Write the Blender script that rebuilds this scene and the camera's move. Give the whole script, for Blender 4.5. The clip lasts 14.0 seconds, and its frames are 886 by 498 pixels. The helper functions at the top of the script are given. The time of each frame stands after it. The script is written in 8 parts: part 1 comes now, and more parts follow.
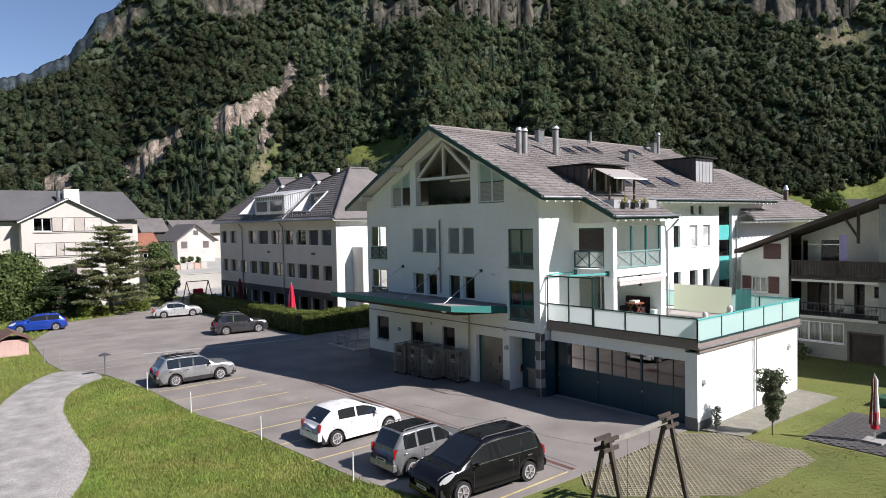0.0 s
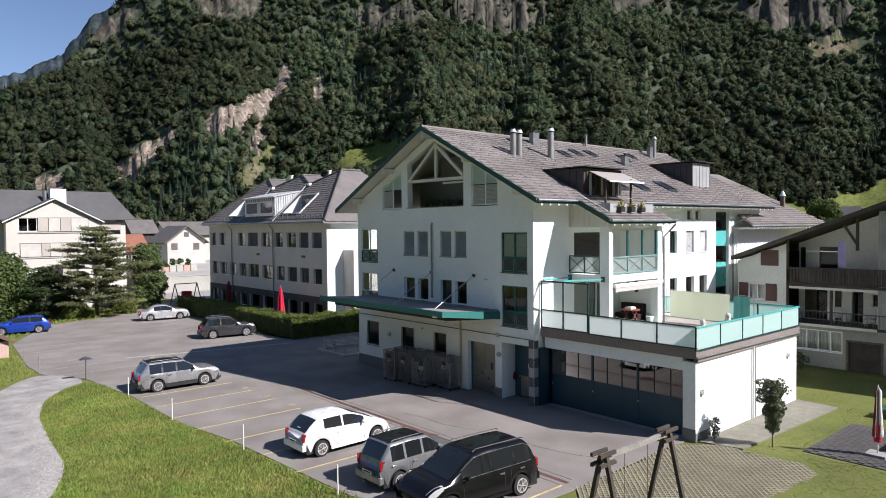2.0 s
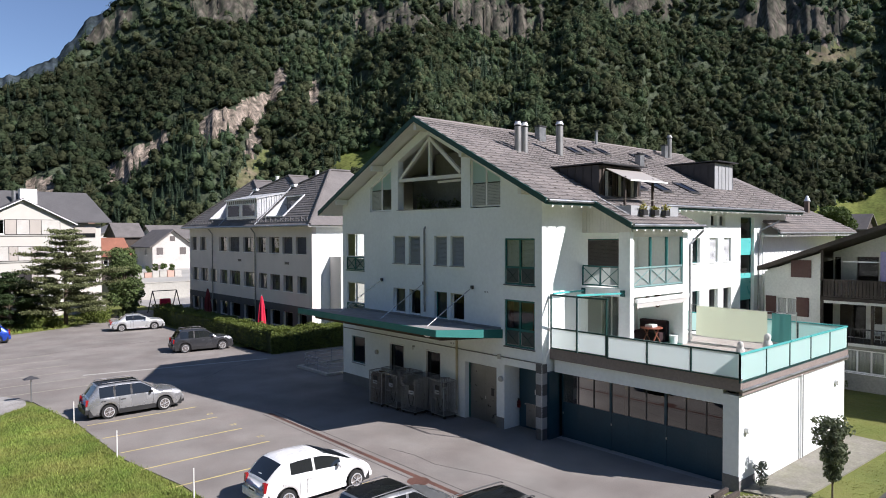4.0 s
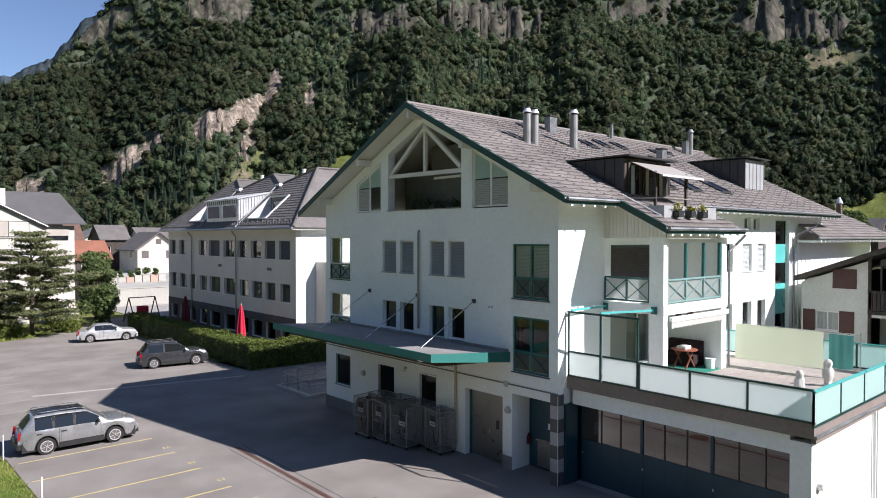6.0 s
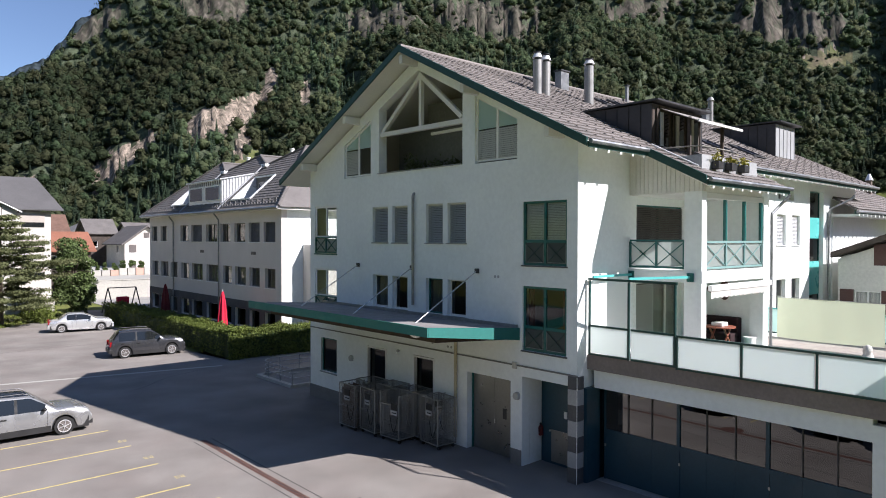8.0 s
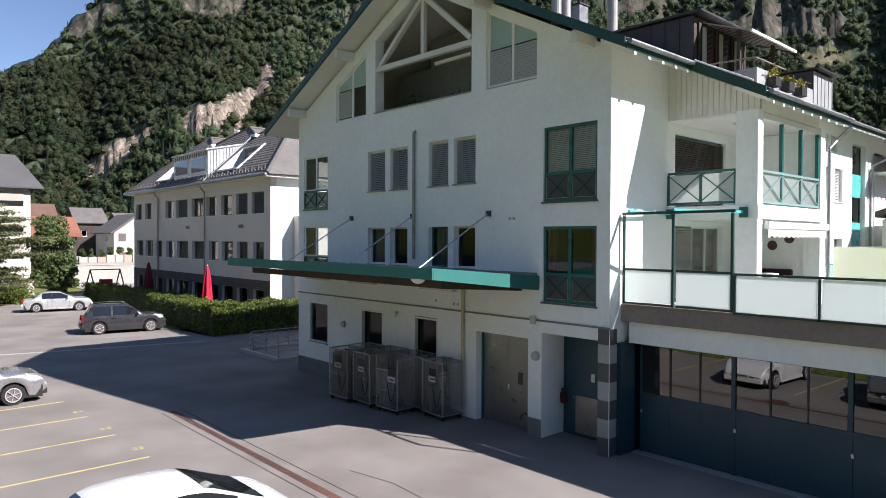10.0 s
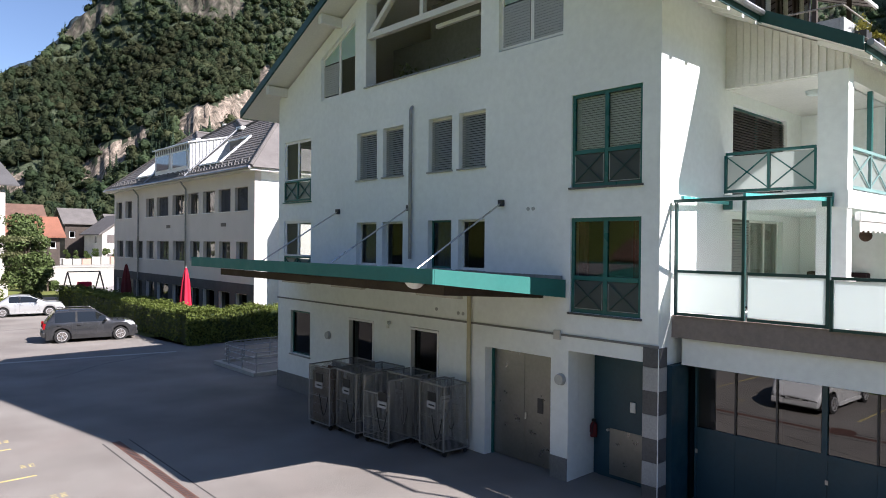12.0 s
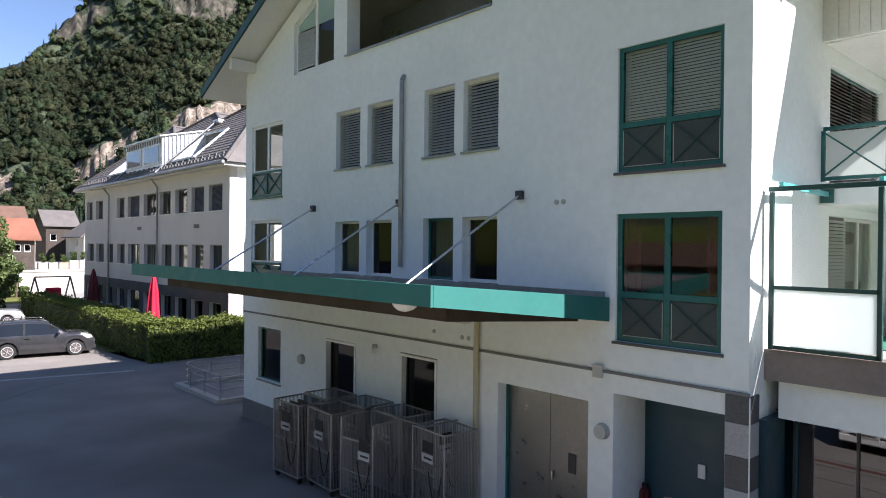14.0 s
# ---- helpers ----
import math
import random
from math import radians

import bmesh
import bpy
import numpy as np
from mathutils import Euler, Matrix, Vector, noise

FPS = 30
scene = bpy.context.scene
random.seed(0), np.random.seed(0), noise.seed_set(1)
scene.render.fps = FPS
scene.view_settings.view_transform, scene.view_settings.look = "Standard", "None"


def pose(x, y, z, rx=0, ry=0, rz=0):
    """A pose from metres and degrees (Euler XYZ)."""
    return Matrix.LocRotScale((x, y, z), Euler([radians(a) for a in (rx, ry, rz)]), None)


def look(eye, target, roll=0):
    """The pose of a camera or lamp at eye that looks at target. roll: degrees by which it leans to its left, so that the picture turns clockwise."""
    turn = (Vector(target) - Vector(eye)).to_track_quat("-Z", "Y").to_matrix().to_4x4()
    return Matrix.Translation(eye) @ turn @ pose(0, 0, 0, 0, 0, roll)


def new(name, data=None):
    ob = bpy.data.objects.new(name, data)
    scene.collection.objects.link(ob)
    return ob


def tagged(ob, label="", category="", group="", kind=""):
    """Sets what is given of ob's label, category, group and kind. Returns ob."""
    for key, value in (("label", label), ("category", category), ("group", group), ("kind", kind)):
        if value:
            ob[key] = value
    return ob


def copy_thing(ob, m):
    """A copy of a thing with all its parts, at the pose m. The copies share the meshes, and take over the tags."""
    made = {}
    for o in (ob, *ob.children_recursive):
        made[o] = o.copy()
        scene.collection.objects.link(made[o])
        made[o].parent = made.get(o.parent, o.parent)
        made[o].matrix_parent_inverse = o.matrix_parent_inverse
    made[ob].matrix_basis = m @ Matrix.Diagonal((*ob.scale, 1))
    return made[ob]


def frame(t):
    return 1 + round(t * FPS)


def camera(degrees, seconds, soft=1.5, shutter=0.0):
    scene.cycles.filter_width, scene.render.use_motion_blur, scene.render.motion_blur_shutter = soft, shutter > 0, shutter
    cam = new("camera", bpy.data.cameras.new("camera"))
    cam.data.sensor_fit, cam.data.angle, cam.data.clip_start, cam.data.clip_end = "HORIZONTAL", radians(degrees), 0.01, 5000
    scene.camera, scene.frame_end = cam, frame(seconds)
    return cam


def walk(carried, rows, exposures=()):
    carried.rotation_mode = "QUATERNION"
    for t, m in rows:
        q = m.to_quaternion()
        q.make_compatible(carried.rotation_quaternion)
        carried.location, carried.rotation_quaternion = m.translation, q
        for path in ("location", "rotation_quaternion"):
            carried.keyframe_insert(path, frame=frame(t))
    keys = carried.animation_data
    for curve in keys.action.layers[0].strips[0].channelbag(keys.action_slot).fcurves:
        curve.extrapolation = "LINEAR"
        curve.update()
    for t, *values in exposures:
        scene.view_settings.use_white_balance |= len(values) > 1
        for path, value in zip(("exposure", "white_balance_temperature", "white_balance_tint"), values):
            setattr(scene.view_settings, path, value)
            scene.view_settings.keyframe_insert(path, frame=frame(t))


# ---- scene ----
cam = camera(67.0, 14.0, 0.95)
PATH = [
    (0, (0.274, -0.685, 8.737), (1.566, 0.84, 8.662), -1.1),
    (0.5, (0.254, -0.68, 8.719), (1.553, 0.839, 8.647), -0.9),
    (1, (0.279, -0.721, 8.711), (1.582, 0.795, 8.642), -0.7),
    (1.5, (0.48, -0.549, 8.673), (1.785, 0.965, 8.607), -0.6),
    (2, (0.935, -0.044, 8.681), (2.242, 1.468, 8.618), -0.6),
    (2.5, (1.629, 0.699, 8.643), (2.938, 2.21, 8.587), -0.5),
    (3, (2.367, 1.531, 8.611), (3.679, 3.04, 8.56), -0.4),
    (5.5, (6.195, 5.945, 8.655), (7.519, 7.444, 8.617), -0.0),
    (6, (6.9, 6.752, 8.664), (8.226, 8.249, 8.629), 0.0),
    (6.5, (7.563, 7.502, 8.672), (8.891, 8.997, 8.638), 0.1),
    (7, (8.127, 8.173, 8.64), (9.457, 9.666, 8.61), 0.1),
    (7.5, (8.672, 8.802, 8.314), (10.004, 10.294, 8.288), 0.2),
    (8, (9.192, 9.438, 7.228), (10.526, 10.928, 7.199), 0.1),
    (8.5, (9.692, 10.039, 6.179), (11.028, 11.528, 6.144), 0.1),
    (11, (12.117, 13.228, 5.346), (13.462, 14.708, 5.322), 0.4),
    (11.5, (12.749, 13.907, 5.299), (14.093, 15.388, 5.279), 0.5),
    (12, (13.382, 14.625, 5.188), (14.726, 16.106, 5.171), 0.5),
    (12.5, (14.01, 15.353, 5.182), (15.356, 16.831, 5.168), 0.5),
    (13, (14.603, 16.063, 5.204), (15.953, 17.539, 5.189), 0.5),
    (13.5, (15.228, 16.788, 5.203), (16.581, 18.261, 5.19), 0.6),
    (14, (15.867, 17.526, 5.199), (17.224, 18.996, 5.193), 0.6),
]
walk(cam, [(t, look(eye, target, roll)) for t, eye, target, roll in PATH], ((0.0, 0.68, 6100, 18), (4.0, 0.71, 6000, 18), (7.5, 0.88, 6010, 18), (11.0, 1.07, 6080, 18), (14.0, 1.41, 6060, 20)))

# ---- light ----
SUN_WAY = Vector((0.55, -1.11, 1.0)).normalized()
sun = new("sun", bpy.data.lights.new("sun", "SUN"))
sun.data.energy, sun.data.angle, sun.data.color = 5.0, radians(0.53), (1.0, 0.94, 0.84)
sun.matrix_world = SUN_WAY.to_track_quat("Z", "Y").to_matrix().to_4x4()
world = bpy.data.worlds.new("sky")
scene.world = world
world.use_nodes = True
sky = world.node_tree.nodes.new("ShaderNodeTexSky")
sky.sky_type, sky.sun_disc = "NISHITA", False
sky.sun_elevation, sky.sun_rotation = math.asin(SUN_WAY.z), math.atan2(SUN_WAY.x, SUN_WAY.y)
sky.altitude, sky.dust_density, sky.air_density, sky.ozone_density = 2500, 0.0, 1.15, 1.3
back = world.node_tree.nodes["Background"]
world.node_tree.links.new(sky.outputs[0], back.inputs[0])
back.inputs[1].default_value = 0.068


# ---- materials ----
def mat(name, c, rough=0.6, metal=0.0, var=0.15, s1=0.7, s2=18.0, bump=0.0, bs=40.0, island=0.0, rand=0.0, tint=None, spec=0.5, attr=None, coat=0.0, stretch=1.0):
    """A procedural surface: colour varied at two scales, grain, relief and, where wanted, piece by piece."""
    m = bpy.data.materials.new(name)
    m.use_nodes = True
    nt = m.node_tree
    N, Lk = nt.nodes, nt.links
    p = N["Principled BSDF"]
    p.inputs["Roughness"].default_value, p.inputs["Metallic"].default_value = rough, metal
    p.inputs["Specular IOR Level"].default_value = spec
    p.inputs["Coat Weight"].default_value = coat
    geo = N.new("ShaderNodeNewGeometry")
    base = N.new("ShaderNodeRGB")
    base.outputs[0].default_value = (*c, 1)
    col = base.outputs[0]
    spot_ = geo.outputs["Position"]
    if stretch != 1.0:
        vm = N.new("ShaderNodeVectorMath")
        vm.operation = "MULTIPLY"
        vm.inputs[1].default_value = (1, 1, stretch)
        Lk.new(spot_, vm.inputs[0])
        spot_ = vm.outputs[0]

    def mixin(col, fac, other, mode="MIX"):
        k = N.new("ShaderNodeMix")
        k.data_type, k.blend_type = "RGBA", mode
        if isinstance(fac, float):
            k.inputs[0].default_value = fac
        else:
            Lk.new(fac, k.inputs[0])
        Lk.new(col, k.inputs[6])
        if isinstance(other, tuple):
            k.inputs[7].default_value = (*other, 1)
        else:
            Lk.new(other, k.inputs[7])
        return k.outputs[2]

    def noise_tex(scale, detail=4.0):
        t = N.new("ShaderNodeTexNoise")
        t.inputs["Scale"].default_value, t.inputs["Detail"].default_value = scale, detail
        Lk.new(spot_, t.inputs["Vector"])
        return t.outputs["Fac"]

    def span(fac, lo, hi, a=0.3, b=0.7):
        r = N.new("ShaderNodeMapRange")
        r.inputs[1].default_value, r.inputs[2].default_value = a, b
        r.inputs[3].default_value, r.inputs[4].default_value = lo, hi
        Lk.new(fac, r.inputs[0])
        return r.outputs[0]

    def grey(fac):
        k = N.new("ShaderNodeCombineColor")
        for i in range(3):
            Lk.new(fac, k.inputs[i])
        return k.outputs[0]

    if tint:
        col = mixin(col, span(noise_tex(s1 * 1.7), 0.0, 1.0), tint)
    if var:
        col = mixin(col, 1.0, grey(span(noise_tex(s1), 1 - var, 1 + var)), "MULTIPLY")
        col = mixin(col, 1.0, grey(span(noise_tex(s2, 6.0), 1 - var, 1 + var)), "MULTIPLY")
    if island:
        col = mixin(col, 1.0, grey(span(geo.outputs["Random Per Island"], 1 - island, 1 + island, 0.0, 1.0)), "MULTIPLY")
    if rand:
        ob = N.new("ShaderNodeObjectInfo")
        col = mixin(col, 1.0, grey(span(ob.outputs["Random"], 1 - rand, 1 + rand, 0.0, 1.0)), "MULTIPLY")
    if attr:
        at = N.new("ShaderNodeAttribute")
        at.attribute_name = attr
        col = mixin(col, 1.0, at.outputs["Color"], "MULTIPLY")
    Lk.new(col, p.inputs["Base Color"])
    if bump:
        b = N.new("ShaderNodeBump")
        b.inputs["Strength"].default_value, b.inputs["Distance"].default_value = min(1.0, bump), 0.02
        Lk.new(noise_tex(bs, 8.0), b.inputs["Height"])
        Lk.new(b.outputs[0], p.inputs["Normal"])
    if rough > 0.15:
        Lk.new(span(noise_tex(s1 * 3), max(0.05, rough - 0.12), min(1.0, rough + 0.12)), p.inputs["Roughness"])
    return m


def glass(name, c=(0.75, 0.8, 0.8), gloss=0.06, rough=0.02, ior=1.5):
    """A thin pane: clear, tinted, with the mirror image of glass."""
    m = bpy.data.materials.new(name)
    m.use_nodes = True
    N, Lk = m.node_tree.nodes, m.node_tree.links
    N.remove(N["Principled BSDF"])
    t, g, k, fr = N.new("ShaderNodeBsdfTransparent"), N.new("ShaderNodeBsdfGlossy"), N.new("ShaderNodeMixShader"), N.new("ShaderNodeFresnel")
    t.inputs[0].default_value, g.inputs["Roughness"].default_value, fr.inputs[0].default_value = (*c, 1), rough, ior
    add = N.new("ShaderNodeMath")
    add.operation, add.use_clamp = "ADD", True
    add.inputs[1].default_value = gloss
    Lk.new(fr.outputs[0], add.inputs[0])
    Lk.new(add.outputs[0], k.inputs[0])
    Lk.new(t.outputs[0], k.inputs[1])
    Lk.new(g.outputs[0], k.inputs[2])
    Lk.new(k.outputs[0], N["Material Output"].inputs[0])
    return m


def milky(name, c, share=0.5):
    """Frosted glass, cloth or a leaf: part of the light comes through it, scattered."""
    m = bpy.data.materials.new(name)
    m.use_nodes = True
    N, Lk = m.node_tree.nodes, m.node_tree.links
    p = N["Principled BSDF"]
    p.inputs["Base Color"].default_value, p.inputs["Roughness"].default_value = (*c, 1), 0.35
    t, k = N.new("ShaderNodeBsdfTranslucent"), N.new("ShaderNodeMixShader")
    t.inputs[0].default_value, k.inputs[0].default_value = (*c, 1), share
    Lk.new(p.outputs[0], k.inputs[1])
    Lk.new(t.outputs[0], k.inputs[2])
    Lk.new(k.outputs[0], N["Material Output"].inputs[0])
    return m


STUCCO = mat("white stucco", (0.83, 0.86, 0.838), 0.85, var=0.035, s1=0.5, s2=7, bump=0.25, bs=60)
CREAM = mat("cream stucco", (0.53, 0.51, 0.46), 0.85, var=0.04, bump=0.2, bs=50)
# darkened for the shade on the school's front
SCHOOL = mat("warm render lowered for shade", (0.665, 0.625, 0.585), 0.85, var=0.04, bump=0.2, bs=50)
BASEGREY = mat("grey plinth render", (0.19, 0.185, 0.18), 0.85, var=0.12, bump=0.3, bs=40)
STONE_D = mat("dark grey stone", (0.085, 0.085, 0.09), 0.55, var=0.2, s2=30)
STONE_L = mat("pale grey stone", (0.36, 0.36, 0.36), 0.6, var=0.12, s2=30)
TEAL = mat("dark teal paint", (0.013, 0.115, 0.108), 0.35, var=0.08, s2=9)
# lit copy of TEAL: sun on the balcony front is put into the colour
TEAL_SUN = mat("teal paint lightened for sun", (0.20, 0.33, 0.32), 0.4, var=0.06)
# raised for sun on the screen arms; spandrels and side rails share it
TEAL_L = mat("light teal paint with sun added", (0.10, 0.46, 0.44), 0.35, var=0.05)
TEAL_E = mat("dark green eaves paint", (0.012, 0.062, 0.055), 0.5, var=0.1, s2=9)
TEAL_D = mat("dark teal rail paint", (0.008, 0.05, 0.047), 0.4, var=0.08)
TEAL_C = mat("canopy teal sheet", (0.030, 0.165, 0.145), 0.6, var=0.05, s2=9, spec=0.35)
BLUEP = mat("petrol blue paint", (0.012, 0.05, 0.075), 0.42, var=0.08, s1=0.9, s2=12)
WOODW = mat("white painted timber", (0.72, 0.71, 0.66), 0.55, var=0.05, s2=20, bump=0.08)
WHITEP = mat("white paint", (0.82, 0.82, 0.80), 0.45, var=0.03)
TILE = mat("weathered grey roof tile", (0.165, 0.149, 0.141), 0.85, var=0.18, s1=0.35, s2=22, bump=0.3, bs=60, rand=0.16, tint=(0.205, 0.183, 0.171))
TILE_J = mat("weathered grey roof tiles", (0.165, 0.149, 0.141), 0.85, var=0.18, s1=0.35, s2=22, bump=0.3, bs=60, island=0.16, tint=(0.205, 0.183, 0.171))
SLATE = mat("dark grey tile", (0.135, 0.124, 0.118), 0.8, var=0.14, s2=14, bump=0.3, bs=30, island=0.14)
ROOF_A = mat("dark fibre slate roof", (0.085, 0.083, 0.085), 0.8, var=0.12, s1=0.4, s2=10, bump=0.3, bs=20)
SLATE_L = mat("grey fibre roof", (0.15, 0.147, 0.145), 0.8, var=0.1, s2=10, bump=0.2)
SHUT_V = mat("grey brown shutter", (0.115, 0.10, 0.095), 0.8, var=0.1, s2=6)
# grey set low so the gable recess reads as shaded
LOGGIA = mat("loggia plaster darkened for shade", (0.24, 0.24, 0.235), 0.9, var=0.1, s2=8)
PIPE_C = mat("yellowed cream pipe", (0.46, 0.41, 0.27), 0.6, var=0.12, s2=6)
VILLW = mat("weathered pale render", (0.53, 0.50, 0.465), 0.9, var=0.12, s1=0.3, s2=6)
ZINC = mat("weathered zinc", (0.30, 0.31, 0.32), 0.42, 0.75, var=0.14, s1=1.2, s2=8)
FLUE = mat("dull flue steel", (0.30, 0.30, 0.295), 0.5, 0.6, var=0.1)
STEEL = mat("brushed steel", (0.52, 0.52, 0.50), 0.34, 0.9, var=0.06, s2=30)
GALV = mat("galvanised wire", (0.34, 0.34, 0.335), 0.45, 0.6, var=0.1)
METAL_D = mat("dark sheet metal", (0.055, 0.055, 0.06), 0.45, 0.4, var=0.12, s2=6)
METAL_W = mat("pale sheet metal", (0.70, 0.71, 0.72), 0.35, 0.3, var=0.05)
FASCIA = mat("brown grey fibre cement", (0.23, 0.19, 0.17), 0.75, var=0.1, s2=12)
CONC = mat("concrete", (0.29, 0.28, 0.265), 0.85, var=0.12, s1=0.6, s2=14, bump=0.3, bs=30)
ASPH = mat("worn asphalt", (0.216, 0.193, 0.176), 0.95, var=0.17, s1=0.32, s2=38, bump=0.5, bs=90, tint=(0.248, 0.231, 0.211), spec=0.12)
GRAVEL = mat("pale gravel", (0.25, 0.236, 0.22), 0.95, var=0.24, s1=0.9, s2=16, bump=1.0, bs=30, tint=(0.345, 0.33, 0.31))
PEBBLE = mat("gravel stones", (0.33, 0.315, 0.30), 0.9, var=0.1, island=0.4)
GRASSG = mat("mown grass", (0.120, 0.147, 0.036), 0.9, var=0.16, s1=0.3, s2=14, bump=0.8, bs=35, tint=(0.143, 0.146, 0.044), spec=0.2)
MEADOW = mat("far meadow", (0.066, 0.10, 0.021), 0.95, var=0.3, s1=0.03, s2=0.5, tint=(0.115, 0.125, 0.036), spec=0.1)
FORESTF = mat("forest floor", (0.055, 0.068, 0.042), 0.95, var=0.45, s1=0.12, s2=0.9, spec=0.1)
CONC_P = mat("pale concrete", (0.38, 0.37, 0.34), 0.85, var=0.12, s1=0.25, s2=5, tint=(0.38, 0.37, 0.33))
PINKC = mat("pinkish render", (0.45, 0.30, 0.24), 0.85, var=0.1)
CANTOP = mat("grey roofing membrane", (0.24, 0.23, 0.225), 0.7, var=0.15, s1=0.8, s2=10)
SOFFIT = mat("brown soffit boards", (0.055, 0.038, 0.027), 0.8, var=0.15)
DOORST = mat("dull steel sheet", (0.25, 0.245, 0.235), 0.36, 0.8, var=0.05, s1=1.2, s2=14)
SCHB = mat("dark grey base paint", (0.085, 0.085, 0.09), 0.85, var=0.12)
PATHC = mat("worn concrete path", (0.22, 0.205, 0.175), 0.9, var=0.16, s1=0.7, s2=12, tint=(0.17, 0.165, 0.12))
CARDB = mat("brown cardboard", (0.13, 0.085, 0.06), 0.9, var=0.15)
BLADE_S = mat("short lawn blade", (0.215, 0.25, 0.07), 0.8, var=0.10, s1=0.3, s2=3, island=0.1, tint=(0.24, 0.23, 0.075), spec=0.2)
PARAP = mat("dull grey sheet metal", (0.36, 0.37, 0.38), 0.6, 0.2, var=0.1)
ROCK = mat("limestone cliff", (0.29, 0.235, 0.19), 0.9, var=0.5, s1=0.22, s2=0.9, bump=1.0, bs=0.6, tint=(0.075, 0.07, 0.055), spec=0.1, stretch=0.2)
# brown upper rock with scrub, darkened further for the shadow on it
ROCK_D = mat("overgrown cliff with shadow in its brown", (0.105, 0.090, 0.075), 0.9, var=0.45, s1=0.14, s2=0.4, bump=1.0, bs=0.9, tint=(0.045, 0.05, 0.034), spec=0.1, stretch=0.15)
# the blue in this colour stands for haze over the distance
RIDGE = mat("wooded rock blued for haze", (0.055, 0.070, 0.085), 0.95, var=0.4, s1=0.02, s2=0.11, tint=(0.03, 0.042, 0.042), spec=0.05)
SCREE = mat("scree with scrub", (0.15, 0.12, 0.088), 0.95, var=0.3, s1=0.05, s2=0.4, tint=(0.085, 0.105, 0.035), spec=0.1)
LINE_W = mat("faded line paint", (0.30, 0.28, 0.23), 0.85, var=0.2, s1=2, s2=20)
LINE_Y = mat("worn yellow line paint", (0.52, 0.43, 0.17), 0.8, var=0.22, s1=2, s2=25)
BLADE = mat("grass blade", (0.150, 0.225, 0.040), 0.7, var=0.2, s1=0.35, s2=3, island=0.3, tint=(0.225, 0.235, 0.062), spec=0.25)
LEAF = mat("green leaves", (0.085, 0.122, 0.036), 0.6, var=0.15, s1=0.4, s2=4, island=0.4, spec=0.3)
LEAF_H = mat("hedge leaves", (0.125, 0.160, 0.034), 0.6, var=0.15, s1=0.5, s2=4, island=0.4, spec=0.3)
LEAF_L = mat("laurel leaves", (0.125, 0.150, 0.082), 0.38, var=0.15, s1=0.5, s2=4, island=0.45, spec=0.4)
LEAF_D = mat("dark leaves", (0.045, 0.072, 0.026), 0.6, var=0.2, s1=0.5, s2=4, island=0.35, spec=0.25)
NEEDLE = mat("conifer needles", (0.155, 0.172, 0.078), 0.65, var=0.15, s1=0.5, s2=5, island=0.35, spec=0.25)
WOODS = mat("far forest leaves", (0.082, 0.108, 0.060), 0.8, var=0.2, s1=0.035, s2=0.25, island=0.30, spec=0.12, attr="tone")


def leafy(m, share):
    """Lets part of the light through the leaves."""
    N, Lk = m.node_tree.nodes, m.node_tree.links
    p, out = N["Principled BSDF"], N["Material Output"]
    t, k = N.new("ShaderNodeBsdfTranslucent"), N.new("ShaderNodeMixShader")
    k.inputs[0].default_value = share
    Lk.new(p.inputs["Base Color"].links[0].from_socket, t.inputs[0])
    Lk.new(p.outputs[0], k.inputs[1])
    Lk.new(t.outputs[0], k.inputs[2])
    Lk.new(k.outputs[0], out.inputs[0])


for m_ in (LEAF, LEAF_H, LEAF_L, LEAF_D, NEEDLE):
    leafy(m_, 0.35)
leafy(WOODS, 0.5)
BARK = mat("bark", (0.11, 0.085, 0.06), 0.9, var=0.25, s2=15, bump=0.6, bs=25)
WOOD_D = mat("dark weathered timber", (0.055, 0.042, 0.034), 0.8, var=0.25, s1=1.5, s2=16, bump=0.4, bs=20)
WOOD_G = mat("grey weathered timber", (0.24, 0.225, 0.20), 0.85, var=0.2, s1=2, s2=22, bump=0.4, bs=25)
# white ground floor greyed to carry the shade on it
CHALG = mat("ground floor render greyed for shade", (0.34, 0.325, 0.29), 0.9, var=0.12, s1=0.5, s2=9, bump=0.2, bs=40)
CHALW = mat("old white render", (0.68, 0.67, 0.63), 0.85, var=0.07, s1=0.8, s2=9, bump=0.2, bs=40)
CLAD = mat("grey fibre cement cladding", (0.33, 0.33, 0.325), 0.75, var=0.12, s1=0.8, s2=10)
BOARD = mat("pale weatherboard", (0.50, 0.48, 0.44), 0.75, var=0.1, s1=1, s2=12)
SHUT_B = mat("brown red shutter", (0.085, 0.035, 0.028), 0.6, var=0.12, s2=12)
SHUT_G = mat("beige grey shutter", (0.43, 0.39, 0.345), 0.6, var=0.07)
BLIND = mat("aluminium blind", (0.40, 0.41, 0.40), 0.45, 0.2, var=0.06)
BLIND_G = mat("dark grey blind", (0.15, 0.148, 0.155), 0.5, 0.2, var=0.06)
# blue base colour stands for the sky mirrored in these panes
SKYGL = mat("dormer glass with painted sky blue", (0.03, 0.042, 0.075), 0.06, var=0.0, spec=0.9)
APRON = mat("grey apron panel", (0.05, 0.062, 0.06), 0.6, var=0.1)
BLIND_D = mat("brown grey blind", (0.13, 0.115, 0.105), 0.55, var=0.06)
# both kept dark so the rooms behind the panes look unlit
DARK = mat("near black shade fill", (0.028, 0.026, 0.025), 0.9, var=0.2)
ROOM = mat("room wall dimmed to look unlit", (0.10, 0.10, 0.10), 0.9, var=0.08)
CURT = mat("red brown curtain", (0.10, 0.030, 0.024), 0.9, var=0.2)
